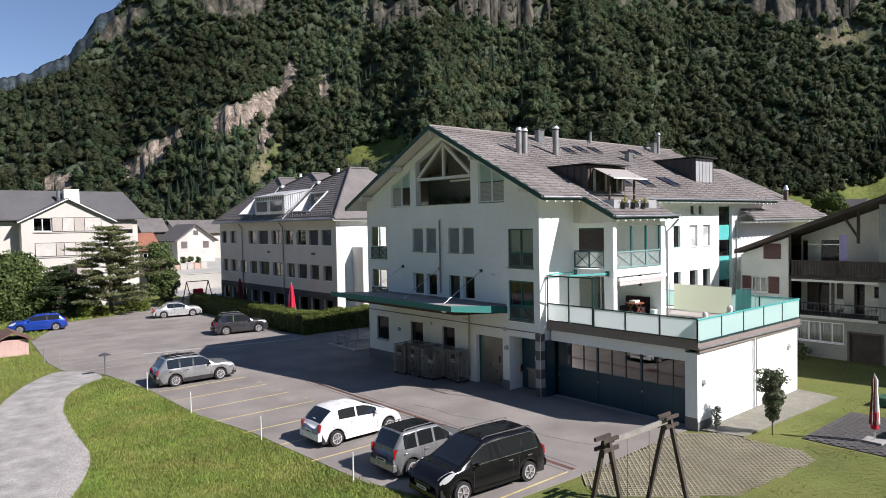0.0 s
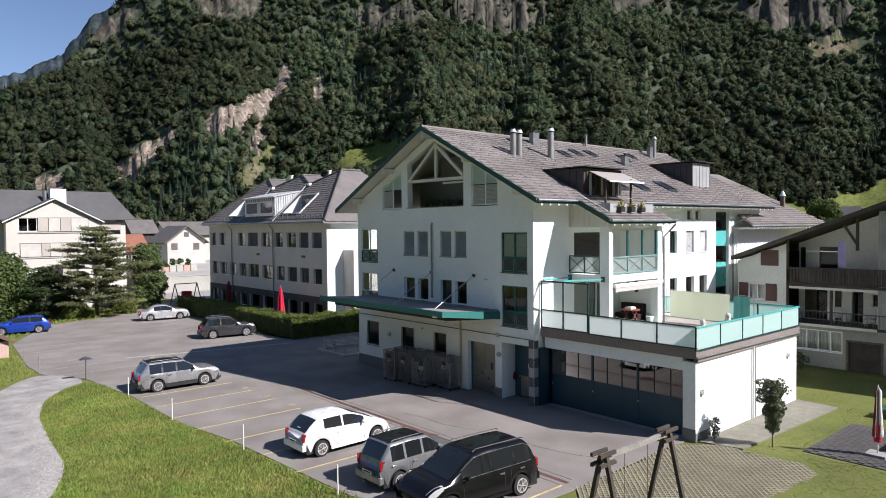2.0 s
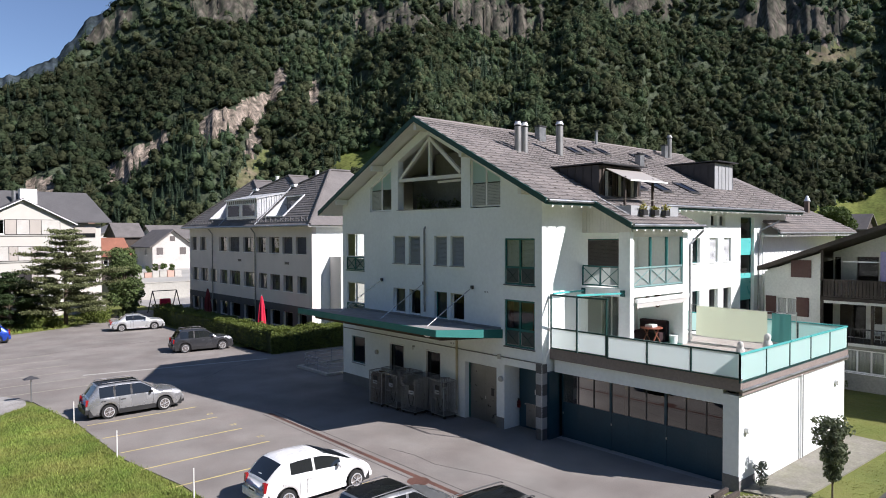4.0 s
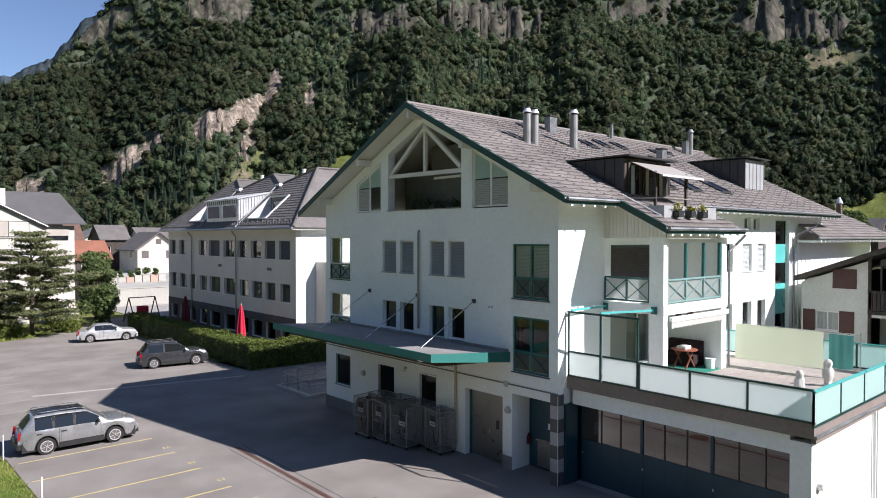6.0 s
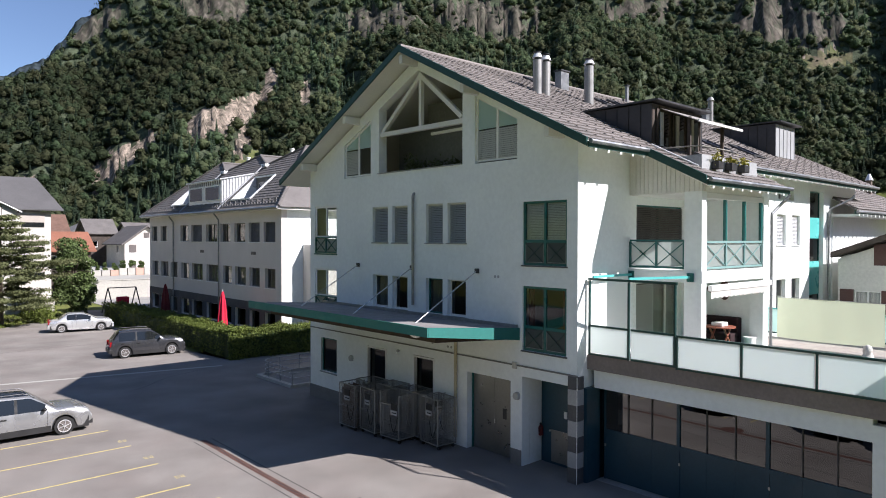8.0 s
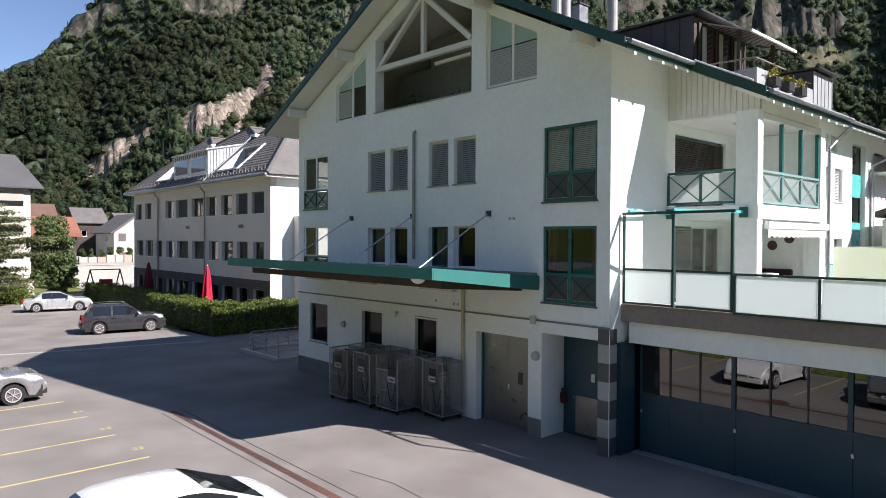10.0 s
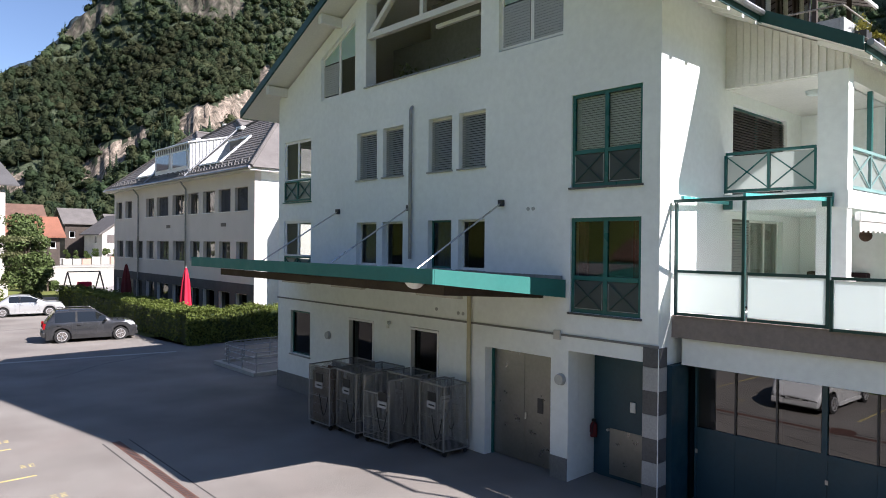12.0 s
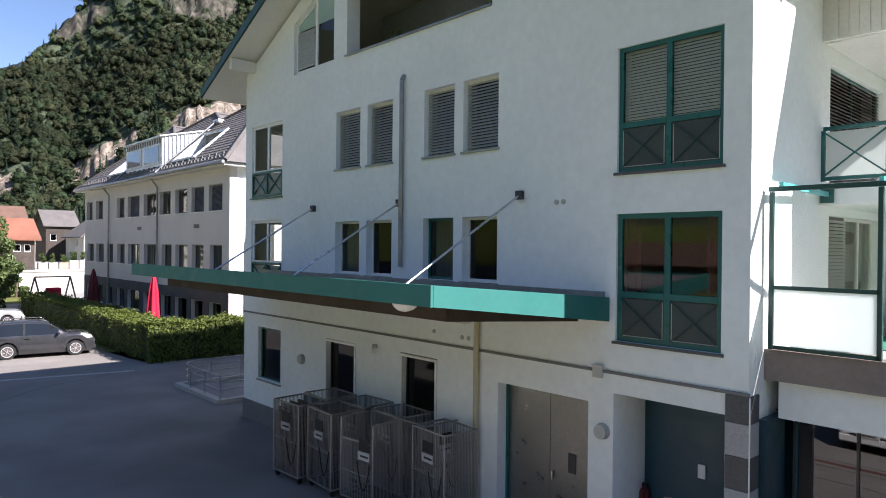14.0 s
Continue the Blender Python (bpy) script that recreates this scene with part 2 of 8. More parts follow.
NETC = mat("net curtain", (0.48, 0.48, 0.46), 0.9, var=0.1)
PANE = glass("window pane", (0.80, 0.83, 0.82), 0.04, ior=1.45)
PANE_S = glass("school window pane", (0.45, 0.48, 0.50), 0.10, ior=1.45)
PANE_D = glass("dark window pane", (0.42, 0.46, 0.46), 0.0, ior=1.38)
PANE_G = glass("garage pane", (0.10, 0.11, 0.11), 0.10, 0.015)
PANE_C = glass("clear screen", (0.95, 0.97, 0.96), 0.02)
FROST_T = milky("greenish frosted glass", (0.73, 0.90, 0.87), 0.6)
PANE_M = milky("faintly frosted glass", (0.45, 0.50, 0.48), 0.5)
FROST = milky("frosted glass", (0.88, 0.93, 0.92), 0.62)
PLASTIC = mat("black plastic", (0.02, 0.02, 0.021), 0.5, var=0.05)
TYRE = mat("tyre rubber", (0.018, 0.018, 0.018), 0.85, var=0.1)
RIM = mat("alloy rim", (0.62, 0.62, 0.63), 0.4, 0.5, var=0.04)
CARGL = mat("tinted car glass", (0.012, 0.014, 0.015), 0.04, var=0.0, spec=0.8)
LAMPW = mat("clear lamp lens", (0.62, 0.64, 0.66), 0.08, 0.3, var=0.0)
LAMPR = mat("red lamp lens", (0.26, 0.010, 0.012), 0.12, var=0.0)
RED = mat("red umbrella cloth", (0.50, 0.010, 0.042), 0.8, var=0.1, s2=10)
RED_D = mat("dark red umbrella cloth", (0.115, 0.012, 0.016), 0.85, var=0.12)
AWN_D = milky("brown striped awning cloth", (0.46, 0.43, 0.40), 0.10)
SHEET_G = milky("pale green cloth", (0.66, 0.70, 0.52), 0.45)
SHEET_T = milky("teal cloth", (0.08, 0.28, 0.25), 0.3)
AWN = milky("striped awning cloth", (0.66, 0.64, 0.61), 0.25)
PLASTER_L = mat("pale cast stone", (0.55, 0.53, 0.48), 0.8, var=0.14, s2=25, bump=0.4, bs=50)
TERRA = mat("terracotta tile", (0.24, 0.10, 0.062), 0.85, var=0.16, s1=0.4, s2=8)
FLOORT = mat("terrace tile", (0.34, 0.30, 0.27), 0.7, var=0.12, s2=10)
TURF = mat("green mat", (0.02, 0.20, 0.14), 0.85, var=0.1)
PINKW = mat("faded pink boards", (0.50, 0.34, 0.30), 0.8, var=0.12, s2=12)
ROOFB = mat("brown shed roof", (0.13, 0.075, 0.055), 0.85, var=0.15)
RUST = mat("rusty cast iron", (0.115, 0.055, 0.040), 0.8, var=0.25, s2=20)
BROWNT = mat("brown weathered timber", (0.13, 0.10, 0.08), 0.85, var=0.2, s2=8)
BLACKP = mat("black gloss trim", (0.006, 0.006, 0.006), 0.3, var=0.0)
TAR = mat("dark tar seam", (0.07, 0.065, 0.06), 0.9, var=0.2)
PAVER = mat("grey paving slab", (0.068, 0.063, 0.061), 0.8, var=0.14, s2=12, bump=0.3, bs=30, rand=0.10)
PAVE_C = mat("grass paver concrete", (0.33, 0.30, 0.215), 0.9, var=0.14, s2=14, bump=0.3)
IRON = mat("rusty iron", (0.11, 0.062, 0.045), 0.75, 0.3, var=0.25, s1=3, s2=20)
PAPER = mat("paper label", (0.72, 0.72, 0.70), 0.7, var=0.05)
INK = mat("black print", (0.015, 0.015, 0.015), 0.7, var=0.0)


# ---- building blocks ----
ORIGIN = {}


def thing(name, loc, label, category, group="", kind=""):
    ob = new(name)
    ob.location = loc
    ob.empty_display_size = 0.2
    ORIGIN[ob] = Vector(loc)
    return tagged(ob, label, category, group, kind)


def part(name, bm, material, parent=None, label="", category="", kind="", group="", smooth=False):
    """Links a bmesh, drawn in world places, as one mesh object under a thing or a part."""
    me = bpy.data.meshes.new(name)
    if parent:
        off = ORIGIN[parent]
        for v in bm.verts:
            v.co -= off
    bm.normal_update()
    bm.to_mesh(me)
    bm.free()
    for k in (material if isinstance(material, (list, tuple)) else (material,)):
        me.materials.append(k)
    if smooth:
        me.polygons.foreach_set("use_smooth", [True] * len(me.polygons))
    ob = new(name, me)
    if parent:
        ob.parent = parent
        ORIGIN[ob] = ORIGIN[parent]
    else:
        ORIGIN[ob] = Vector((0, 0, 0))
    return tagged(ob, label, category, group, kind)


def mesh_np(name, verts, faces, material, parent=None, label="", category="", kind="", tone=None, smooth=False):
    """One mesh object from arrays; every face has the same number of corners."""
    verts, faces = np.asarray(verts, np.float32), np.asarray(faces, np.int32)
    if parent:
        verts = verts - np.array(ORIGIN[parent], np.float32)
    me = bpy.data.meshes.new(name)
    k = faces.shape[1]
    me.vertices.add(len(verts))
    me.vertices.foreach_set("co", verts.ravel())
    me.loops.add(faces.size)
    me.loops.foreach_set("vertex_index", faces.ravel())
    me.polygons.add(len(faces))
    me.polygons.foreach_set("loop_start", np.arange(0, faces.size, k, dtype=np.int32))
    if smooth:
        me.polygons.foreach_set("use_smooth", np.ones(len(faces), bool))
    me.update(calc_edges=True)
    for q in (material if isinstance(material, (list, tuple)) else (material,)):
        me.materials.append(q)
    if tone is not None:
        a = me.attributes.new("tone", "FLOAT_COLOR", "POINT")
        a.data.foreach_set("color", np.column_stack([tone, np.ones(len(tone))]).astype(np.float32).ravel())
    ob = new(name, me)
    if parent:
        ob.parent = parent
        ORIGIN[ob] = ORIGIN[parent]
    else:
        ORIGIN[ob] = Vector((0, 0, 0))
    return tagged(ob, label, category, "", kind)


CUBE = ((0, 3, 2, 1), (4, 5, 6, 7), (0, 1, 5, 4), (1, 2, 6, 5), (2, 3, 7, 6), (3, 0, 4, 7))


def hexa(bm, pts):
    """A solid with eight corners: four below, four above, in turn."""
    v = [bm.verts.new(p) for p in pts]
    for q in CUBE:
        bm.faces.new([v[i] for i in q])


def box(bm, x0, x1, y0, y1, z0, z1):
    hexa(bm, [(x0, y0, z0), (x1, y0, z0), (x1, y1, z0), (x0, y1, z0), (x0, y0, z1), (x1, y0, z1), (x1, y1, z1), (x0, y1, z1)])
    return bm


def B(*boxes, bevel=0.0):
    bm = bmesh.new()
    for b in boxes:
        box(bm, *b)
    if bevel:
        bmesh.ops.bevel(bm, geom=bm.edges[:], offset=bevel, segments=2, affect="EDGES", profile=0.6)
    return bm


def cyl(bm, a, b, r0, r1=None, n=10):
    a, b = Vector(a), Vector(b)
    r1 = r0 if r1 is None else r1
    d = (b - a).normalized()
    u = d.cross(Vector((0, 0, 1)) if abs(d.z) < 0.9 else Vector((1, 0, 0))).normalized()
    w = d.cross(u)
    lo, hi = [], []
    for i in range(n):
        t = 2 * math.pi * i / n
        e = u * math.cos(t) + w * math.sin(t)
        lo.append(bm.verts.new(a + e * r0))
        hi.append(bm.verts.new(b + e * r1))
    for i in range(n):
        j = (i + 1) % n
        bm.faces.new((lo[i], lo[j], hi[j], hi[i]))
    bm.faces.new(lo[::-1])
    bm.faces.new(hi)
    return bm


def bar(bm, a, b, w, h):
    """A straight bar of rectangular section, w wide and h high."""
    a, b = Vector(a), Vector(b)
    d = (b - a).normalized()
    u = d.cross(Vector((0, 0, 1)) if abs(d.z) < 0.95 else Vector((1, 0, 0))).normalized() * (w / 2)
    v = u.cross(d).normalized() * (h / 2)
    hexa(bm, [a - u - v, b - u - v, b + u - v, a + u - v, a - u + v, b - u + v, b + u + v, a + u + v])
    return bm


def FB(face, u0, u1, d0, d1, z0, z1):
    """A box on a wall: face is ('x', place) or ('y', place), u runs along it, d goes inwards."""
    ax, pl = face
    return (pl + d0, pl + d1, u0, u1, z0, z1) if ax == "x" else (u0, u1, pl + d0, pl + d1, z0, z1)


def FP(face, u, d, z):
    return Vector((face[1] + d, u, z)) if face[0] == "x" else Vector((u, face[1] + d, z))


def wall(name, face, u0, u1, z0, top, thick, holes, material, parent, label="", kind="", breaks=()):
    """A wall with real openings. top(u) is its upper edge; a hole is (u0, u1, z0, z1) or (u0, u1, z0, top at u0, top at u1)."""
    bm = bmesh.new()
    cuts = sorted({u0, u1, *breaks, *(h[0] for h in holes), *(h[1] for h in holes)})
    cuts = [c for c in cuts if u0 <= c <= u1]
    levels = sorted({z0, *(h[2] for h in holes), *(h[3] for h in holes), *(h[4] for h in holes if len(h) > 4)})
    for a, b in zip(cuts, cuts[1:]):
        if b - a < 1e-4:
            continue
        lo = (z0, z0)
        over = sorted((h for h in holes if h[0] <= a + 1e-5 and h[1] >= b - 1e-5), key=lambda h: h[2])
        pieces = []
        for h in over:
            pieces.append((lo, (h[2], h[2])))
            if len(h) == 4:
                lo = (h[3], h[3])
            else:
                s = (h[4] - h[3]) / (h[1] - h[0])
                lo = (h[3] + s * (a - h[0]), h[3] + s * (b - h[0]))
        pieces.append((lo, (top(a), top(b))))
        for low, high in pieces:
            if high[0] - low[0] < 1e-3 and high[1] - low[1] < 1e-3:
                continue
            steps = [low] + [(q, q) for q in levels if max(low) + 1e-4 < q < min(high) - 1e-4] + [high]
            for (la, lb), (ha, hb) in zip(steps, steps[1:]):
                hexa(bm, [FP(face, a, 0, la), FP(face, b, 0, lb), FP(face, b, thick, lb), FP(face, a, thick, la),
                          FP(face, a, 0, ha), FP(face, b, 0, hb), FP(face, b, thick, hb), FP(face, a, thick, ha)])
    bmesh.ops.remove_doubles(bm, verts=bm.verts[:], dist=1e-4)
    mid = {}
    for q in bm.faces:
        mid.setdefault(tuple(round(x, 3) for x in q.calc_center_median()), []).append(q)
    bmesh.ops.delete(bm, geom=[q for k in mid.values() if len(k) > 1 for q in k], context="FACES_ONLY")
    return part(name, bm, material, parent, label, kind=kind)


def window(parent, face, u0, u1, z0, z1, frame_mat=WOODW, lights=1, transom=None, depth=0.16, fw=0.055, fill="", sill=WHITEP, pane=PANE_D, cross=False, label="", blind_to=0.0, blind_mat=BLIND, inner=False):
    """A window in its opening: the frame is the part; panes, sill, blind and rails are its sub-parts."""
    bm = bmesh.new()
    d0, d1 = depth, depth + 0.06
    for b in ((u0, u0 + fw, d0, d1, z0, z1), (u1 - fw, u1, d0, d1, z0, z1), (u0 + fw, u1 - fw, d0, d1, z0, z0 + fw), (u0 + fw, u1 - fw, d0, d1, z1 - fw, z1)):
        box(bm, *FB(face, *b))
    step = (u1 - u0) / lights
    for i in range(1, lights):
        c = u0 + step * i
        box(bm, *FB(face, c - fw * 0.6, c + fw * 0.6, d0, d1, z0 + fw, z1 - fw))
    if transom:
        for i in range(lights):
            box(bm, *FB(face, u0 + step * i + (fw if i == 0 else fw * 0.6), u0 + step * (i + 1) - (fw if i == lights - 1 else fw * 0.6), d0 - 0.01, d1, transom - fw * 0.6, transom + fw * 0.6))
    w = part("window", bm, frame_mat, parent, label)
    for i in range(lights):
        part("pane", sheet(face, u0 + step * i + 0.02, u0 + step * (i + 1) - 0.02, d0 + 0.03, z0 + 0.02, z1 - 0.02), pane, w).visible_shadow = False
    if sill:
        part("sill", B(FB(face, u0 - 0.04, u1 + 0.04, -0.045, depth, z0 - 0.045, z0 - 0.002)), sill, w)
    if blind_to:
        bl = bmesh.new()
        z, gap = z1 - fw, 0.047 if inner else 0.058
        while z > blind_to:
            a0, a1 = (d0 + 0.07, d0 + 0.09) if inner else (d0 - 0.055, d0 - 0.015)
            p = [FP(face, u0 + 0.01, a0, z - gap), FP(face, u1 - 0.01, a0, z - gap), FP(face, u1 - 0.01, a0 + 0.006, z - gap), FP(face, u0 + 0.01, a0 + 0.006, z - gap)]
            q = [FP(face, u0 + 0.01, a1, z - 0.004), FP(face, u1 - 0.01, a1, z - 0.004), FP(face, u1 - 0.01, a1 + 0.006, z - 0.004), FP(face, u0 + 0.01, a1 + 0.006, z - 0.004)]
            hexa(bl, p + q)
            z -= 0.062 if not inner else 0.05
        part("blind", bl, blind_mat, w, "lowered slatted blind", kind="stuff")
    if fill == "curtain":
        for a, b in ((u0 + 0.05, u0 + 0.05 + (u1 - u0) * 0.16), (u1 - 0.05 - (u1 - u0) * 0.16, u1 - 0.05)):
            part("curtain", folds(face, a, b, d1 + 0.12, z0, z1), CURT, w)
    if fill == "net":
        part("curtain", folds(face, u0 + 0.05, u1 - 0.05, d1 + 0.10, z0, z1), NETC, w)
    if cross:
        zt = transom - fw
        for i in range(lights):
            a, b = u0 + step * i + 0.09, u0 + step * (i + 1) - 0.09
            r = bmesh.new()
            for s, t in (((a, z0 + 0.1), (b, zt)), ((a, zt), (b, z0 + 0.1))):
                bar(r, FP(face, s[0], d0 - 0.02, s[1]), FP(face, t[0], d0 - 0.02, t[1]), 0.016, 0.016)
            part("cross_rail", r, TEAL_D, w)
            if frame_mat is TEAL:
                pa, pb, pz = u0 + step * i + 0.05, u0 + step * (i + 1) - 0.05, zt + 0.02
                part("lower_panel", B(FB(face, pa, pb, d0 + 0.012, d0 + 0.024, z0 + 0.05, pz)), APRON, w, "dark grey green panel in the lower light")
                part("bead", B(FB(face, pa + 0.02, pa + 0.032, d0 + 0.002, d0 + 0.010, z0 + 0.09, pz - 0.03), FB(face, pb - 0.032, pb - 0.02, d0 + 0.002, d0 + 0.010, z0 + 0.09, pz - 0.03), FB(face, pa + 0.034, pb - 0.034, d0 + 0.002, d0 + 0.010, z0 + 0.09, z0 + 0.102)), BLIND, w, "thin pale bead")
    return w


def folds(face, a, b, d, z0, z1):
    bm = bmesh.new()
    n = max(8, int((b - a) / 0.045))
    lo, hi = [], []
    for i in range(n + 1):
        u = a + (b - a) * i / n
        dd = d + 0.03 * math.sin(i * 1.9)
        lo.append(bm.verts.new(FP(face, u, dd, z0)))
        hi.append(bm.verts.new(FP(face, u, dd, z1)))
    for i in range(n):
        bm.faces.new((lo[i], lo[i + 1], hi[i + 1], hi[i]))
    return bm


def sheet(face, u0, u1, d, z0, z1):
    """One sheet of glass on a wall, facing outwards."""
    bm = bmesh.new()
    q = [FP(face, u0, d, z0), FP(face, u1, d, z0), FP(face, u1, d, z1), FP(face, u0, d, z1)]
    if face[0] == "x":
        q.reverse()
    bm.faces.new([bm.verts.new(p) for p in q])
    return bm


def pipe(pts, r, n=8):
    bm = bmesh.new()
    for a, b in zip(pts, pts[1:]):
        cyl(bm, a, b, r, n=n)
    return bm


def poly(name, pts, z, depth, material, label, kind="structure", category=""):
    """A flat slab with the outline pts."""
    bm = bmesh.new()
    lo = [bm.verts.new((x, y, z - depth)) for x, y in pts]
    hi = [bm.verts.new((x, y, z)) for x, y in pts]
    n = len(pts)
    bm.faces.new(hi)
    for i in range(n):
        bm.faces.new((lo[i], lo[(i + 1) % n], hi[(i + 1) % n], hi[i]))
    bmesh.ops.triangulate(bm, faces=[f for f in bm.faces if len(f.verts) > 4])
    return part(name, bm, material, None, label, category, kind)


# ---- ground and mountains ----
EYE0 = (0.3, -0.7, 8.7)
SKYLINE = ((68, 0.50), (74.6, 0.295), (75.9, 0.272), (76.8, 0.247), (77.3, 0.226), (78.3, 0.202), (80.2, 0.184), (83.2, 0.158), (90, 0.12), (110, 0.09))


def hill_cap(az):
    """The steepest sight line up to the skyline, by compass angle."""
    return np.interp(az, [s[0] for s in SKYLINE], [s[1] for s in SKYLINE])


def fbm(x, y, s, seed=0.0, n=4):
    out, amp = 0.0, 1.0
    for i in range(n):
        out += amp * noise.noise(Vector((x * s + seed, y * s - seed, seed * 1.7)))
        s, amp = s * 2.05, amp * 0.5
    return out


def terrain(az, d):
    """Height of the land d metres from the car park, towards the angle az in degrees."""
    x, y = d * math.cos(radians(az)), d * math.sin(radians(az))
    if d < 120:
        return -0.03
    n = fbm(x, y, 0.006, 3.1)
    if -8 < az < 112:
        # ribs and gullies run down the slope; beyond az 70 the flank turns away
        rib = 26 * noise.noise(Vector((az * 0.13, d * 0.0022, 1.5))) + 13 * noise.noise(Vector((az * 0.37, d * 0.006, 4.4)))
        back_ = 6.5 * max(0.0, az - 69)
        foot = 335 + 25 * math.sin(az * 0.11) + 18 * n + back_ + 2.6 * max(0.0, 40 - max(az, 8))
        h = 0.0
        if d > foot:
            h = 0.70 * (d - foot)
            cliff = 570 + 30 * fbm(x, y, 0.004, 7.7) + back_ + 2.0 * max(0.0, 40 - max(az, 8))
            if d > cliff:
                h += 0.75 * (d - cliff)
            h += min(1.0, (d - foot) / 90) * (rib + 12 * n + 7 * fbm(x, y, 0.025, 1.3, 3))
            if az < 32:
                h *= 0.25 + 0.75 * min(1.0, max(0.0, (d - foot) / 220))
        edge = min(1.0, (az + 8) / 10, (112 - az) / 14)
        h = max(0.0, h) * max(0.0, edge)
        cap = hill_cap(az) * d + 8.7 + 1.5 * n
        if h > cap:
            h = cap - 0.15 * (h - cap)
    else:
        # hills out of view, raised to block low sky light on the yard
        h = max(0.0, d - 250) * 0.52 + (6 * n if d > 250 else 0)
        h = min(h, 230 + 10 * n)
    return h - 0.03


def spot(az, te, n):
    """What covers the mountain at compass angle az, seen under the slope te: 0 woods, 1 rock, 2 scree, 3 meadow."""
    def near(a, e, wa, we, tilt=0.0, rag=0.9):
        da, de = az - a, te - e - tilt * (az - a)
        return (da / wa) ** 2 + (de / we) ** 2 + rag * n < 1.0
    if near(55.2, 0.112, 2.9, 0.019, -0.003, 0.3) or (az < 24 and te < float(np.interp(az, (8.0, 12.0, 15.6, 16.8, 18.0, 20.6, 22.3, 24.0), (0.09, 0.078, 0.060, 0.050, 0.037, 0.030, 0.033, 0.02))) + 0.006 * n):
        return 3
    if near(64.0, 0.092, 1.5, 0.022, -0.012) or near(18.6, 0.226, 1.7, 0.012):
        return 2
    if near(65.8, 0.160, 3.0, 0.024, -0.008, 0.9) or near(64.4, 0.125, 0.8, 0.018, 0.0, 1.2) or near(62.3, 0.205, 0.75, 0.03, -0.03, 1.0) or near(72.9, 0.099, 2.2, 0.022, -0.012, 1.0) or near(79.4, 0.062, 1.1, 0.012) or near(59.4, 0.2, 0.45, 0.02):
        return 1
    if near(44.6, 0.314, 4.4, 0.034, 0.003, 0.9) or near(21.6, 0.277, 3.6, 0.032, 0.006, 0.9) or near(31.9, 0.318, 3.2, 0.016, 0.0, 1.3) or near(66.6, 0.318, 2.6, 0.028, 0.0, 0.8) or near(54.6, 0.308, 1.5, 0.022, 0.0, 0.8) or near(52.2, 0.315, 2.2, 0.02, 0.0, 1.3) or near(74.9, 0.272, 1.3, 0.016, -0.014, 1.3):
        return 1
    return 0


def kind_at(az, d, h):
    x, y = d * math.cos(radians(az)), d * math.sin(radians(az))
    te = (h - EYE0[2]) / math.hypot(x - EYE0[0], y - EYE0[1])
    if d < 300 or not -8 < az < 112:
        return 3 if d < 270 else 0
    return spot(az, te, fbm(az * 1.5, h * 0.05, 1.0, 5.5, 5))


AZ = np.concatenate([np.arange(-8, 10, 0.6), np.arange(10, 86, 0.2), np.arange(86, 112, 0.6), np.arange(112, 352.1, 6.0)])
DD = np.concatenate([[0.0, 40, 80, 119], np.arange(130, 330, 25), np.arange(330, 860, 4.0), [880, 930, 1000, 1200, 1600, 2400, 3600]])
tv, tf, tm = [], [], []
for a in AZ:
    for d in DD:
        h = terrain(a, d)
        jig = 0.0
        if 320 < d < 860 and -8 < a < 112 and kind_at(a, d, h) == 1:
            jig = 6.0 * fbm(a * 1.3, d * 0.012, 1.0, 9.1, 4) + 4.2 * fbm(a * 4.2, d * 0.025, 1.0, 4.1, 3)
        r = d - jig
        tv.append((r * math.cos(radians(a)), r * math.sin(radians(a)), h))
nd = len(DD)
for i in range(len(AZ)):
    j = (i + 1) % len(AZ)
    for k in range(nd - 1):
        tf.append((i * nd + k, i * nd + k + 1, j * nd + k + 1, j * nd + k))
        am, dm = AZ[i] + (0.1 if AZ[i] < 111 else 3), (DD[k] + DD[k + 1]) / 2
        kk = kind_at(am, dm, terrain(am, dm)) if dm > 120 else 4
        te_ = (terrain(am, dm) - EYE0[2]) / max(dm, 1)
        tm.append(5 if kk == 1 and te_ > 0.245 else kk)
ground = mesh_np("ground", tv, tf, [FORESTF, ROCK, SCREE, MEADOW, GRASSG, ROCK_D], None, "valley floor rising into a steep wooded mountainside with limestone cliffs", "ground", "structure")
ground.data.polygons.foreach_set("material_index", tm)


def crown_template(rng, cards):
    """A broadleaf crown of unit height: an uneven dark heart hidden under many loose leaf clumps."""
    core = bmesh.new()
    bmesh.ops.create_icosphere(core, subdivisions=2, radius=1.0)
    sd = Vector(rng.random(3) * 9)

    def shell(c, f):
        k = f * (0.92 + 0.55 * noise.noise(c * 1.6 + sd) + 0.40 * noise.noise(c * 3.2 + sd))
        return np.array((c.x * 0.36 * k, c.y * 0.36 * k, 0.50 + c.z * (0.48 if c.z > 0 else 0.36) * k))

    for v in core.verts:
        v.co = Vector(shell(v.co.normalized(), 0.80))
    low = [f for f in core.faces if f.calc_center_median().z < 0.2]
    bmesh.ops.delete(core, geom=low, context="FACES")
    core.verts.index_update()
    verts = [np.array(v.co) for v in core.verts]
    faces = [[v.index for v in f.verts] for f in core.faces]
    core.free()
    while cards:
        c = Vector(rng.normal(0, 1, 3)).normalized()
        if c.z < -0.55:
            continue
        cards -= 1
        p = shell(c, 0.84 + 0.26 * rng.random())
        n = np.array((c.x, c.y, c.z + 0.25)) + 1.1 * (rng.random(3) - 0.5)
        n /= np.linalg.norm(n)
        e1 = np.cross(n, rng.random(3) - 0.5)
        e1 /= np.linalg.norm(e1)
        e2 = np.cross(n, e1)
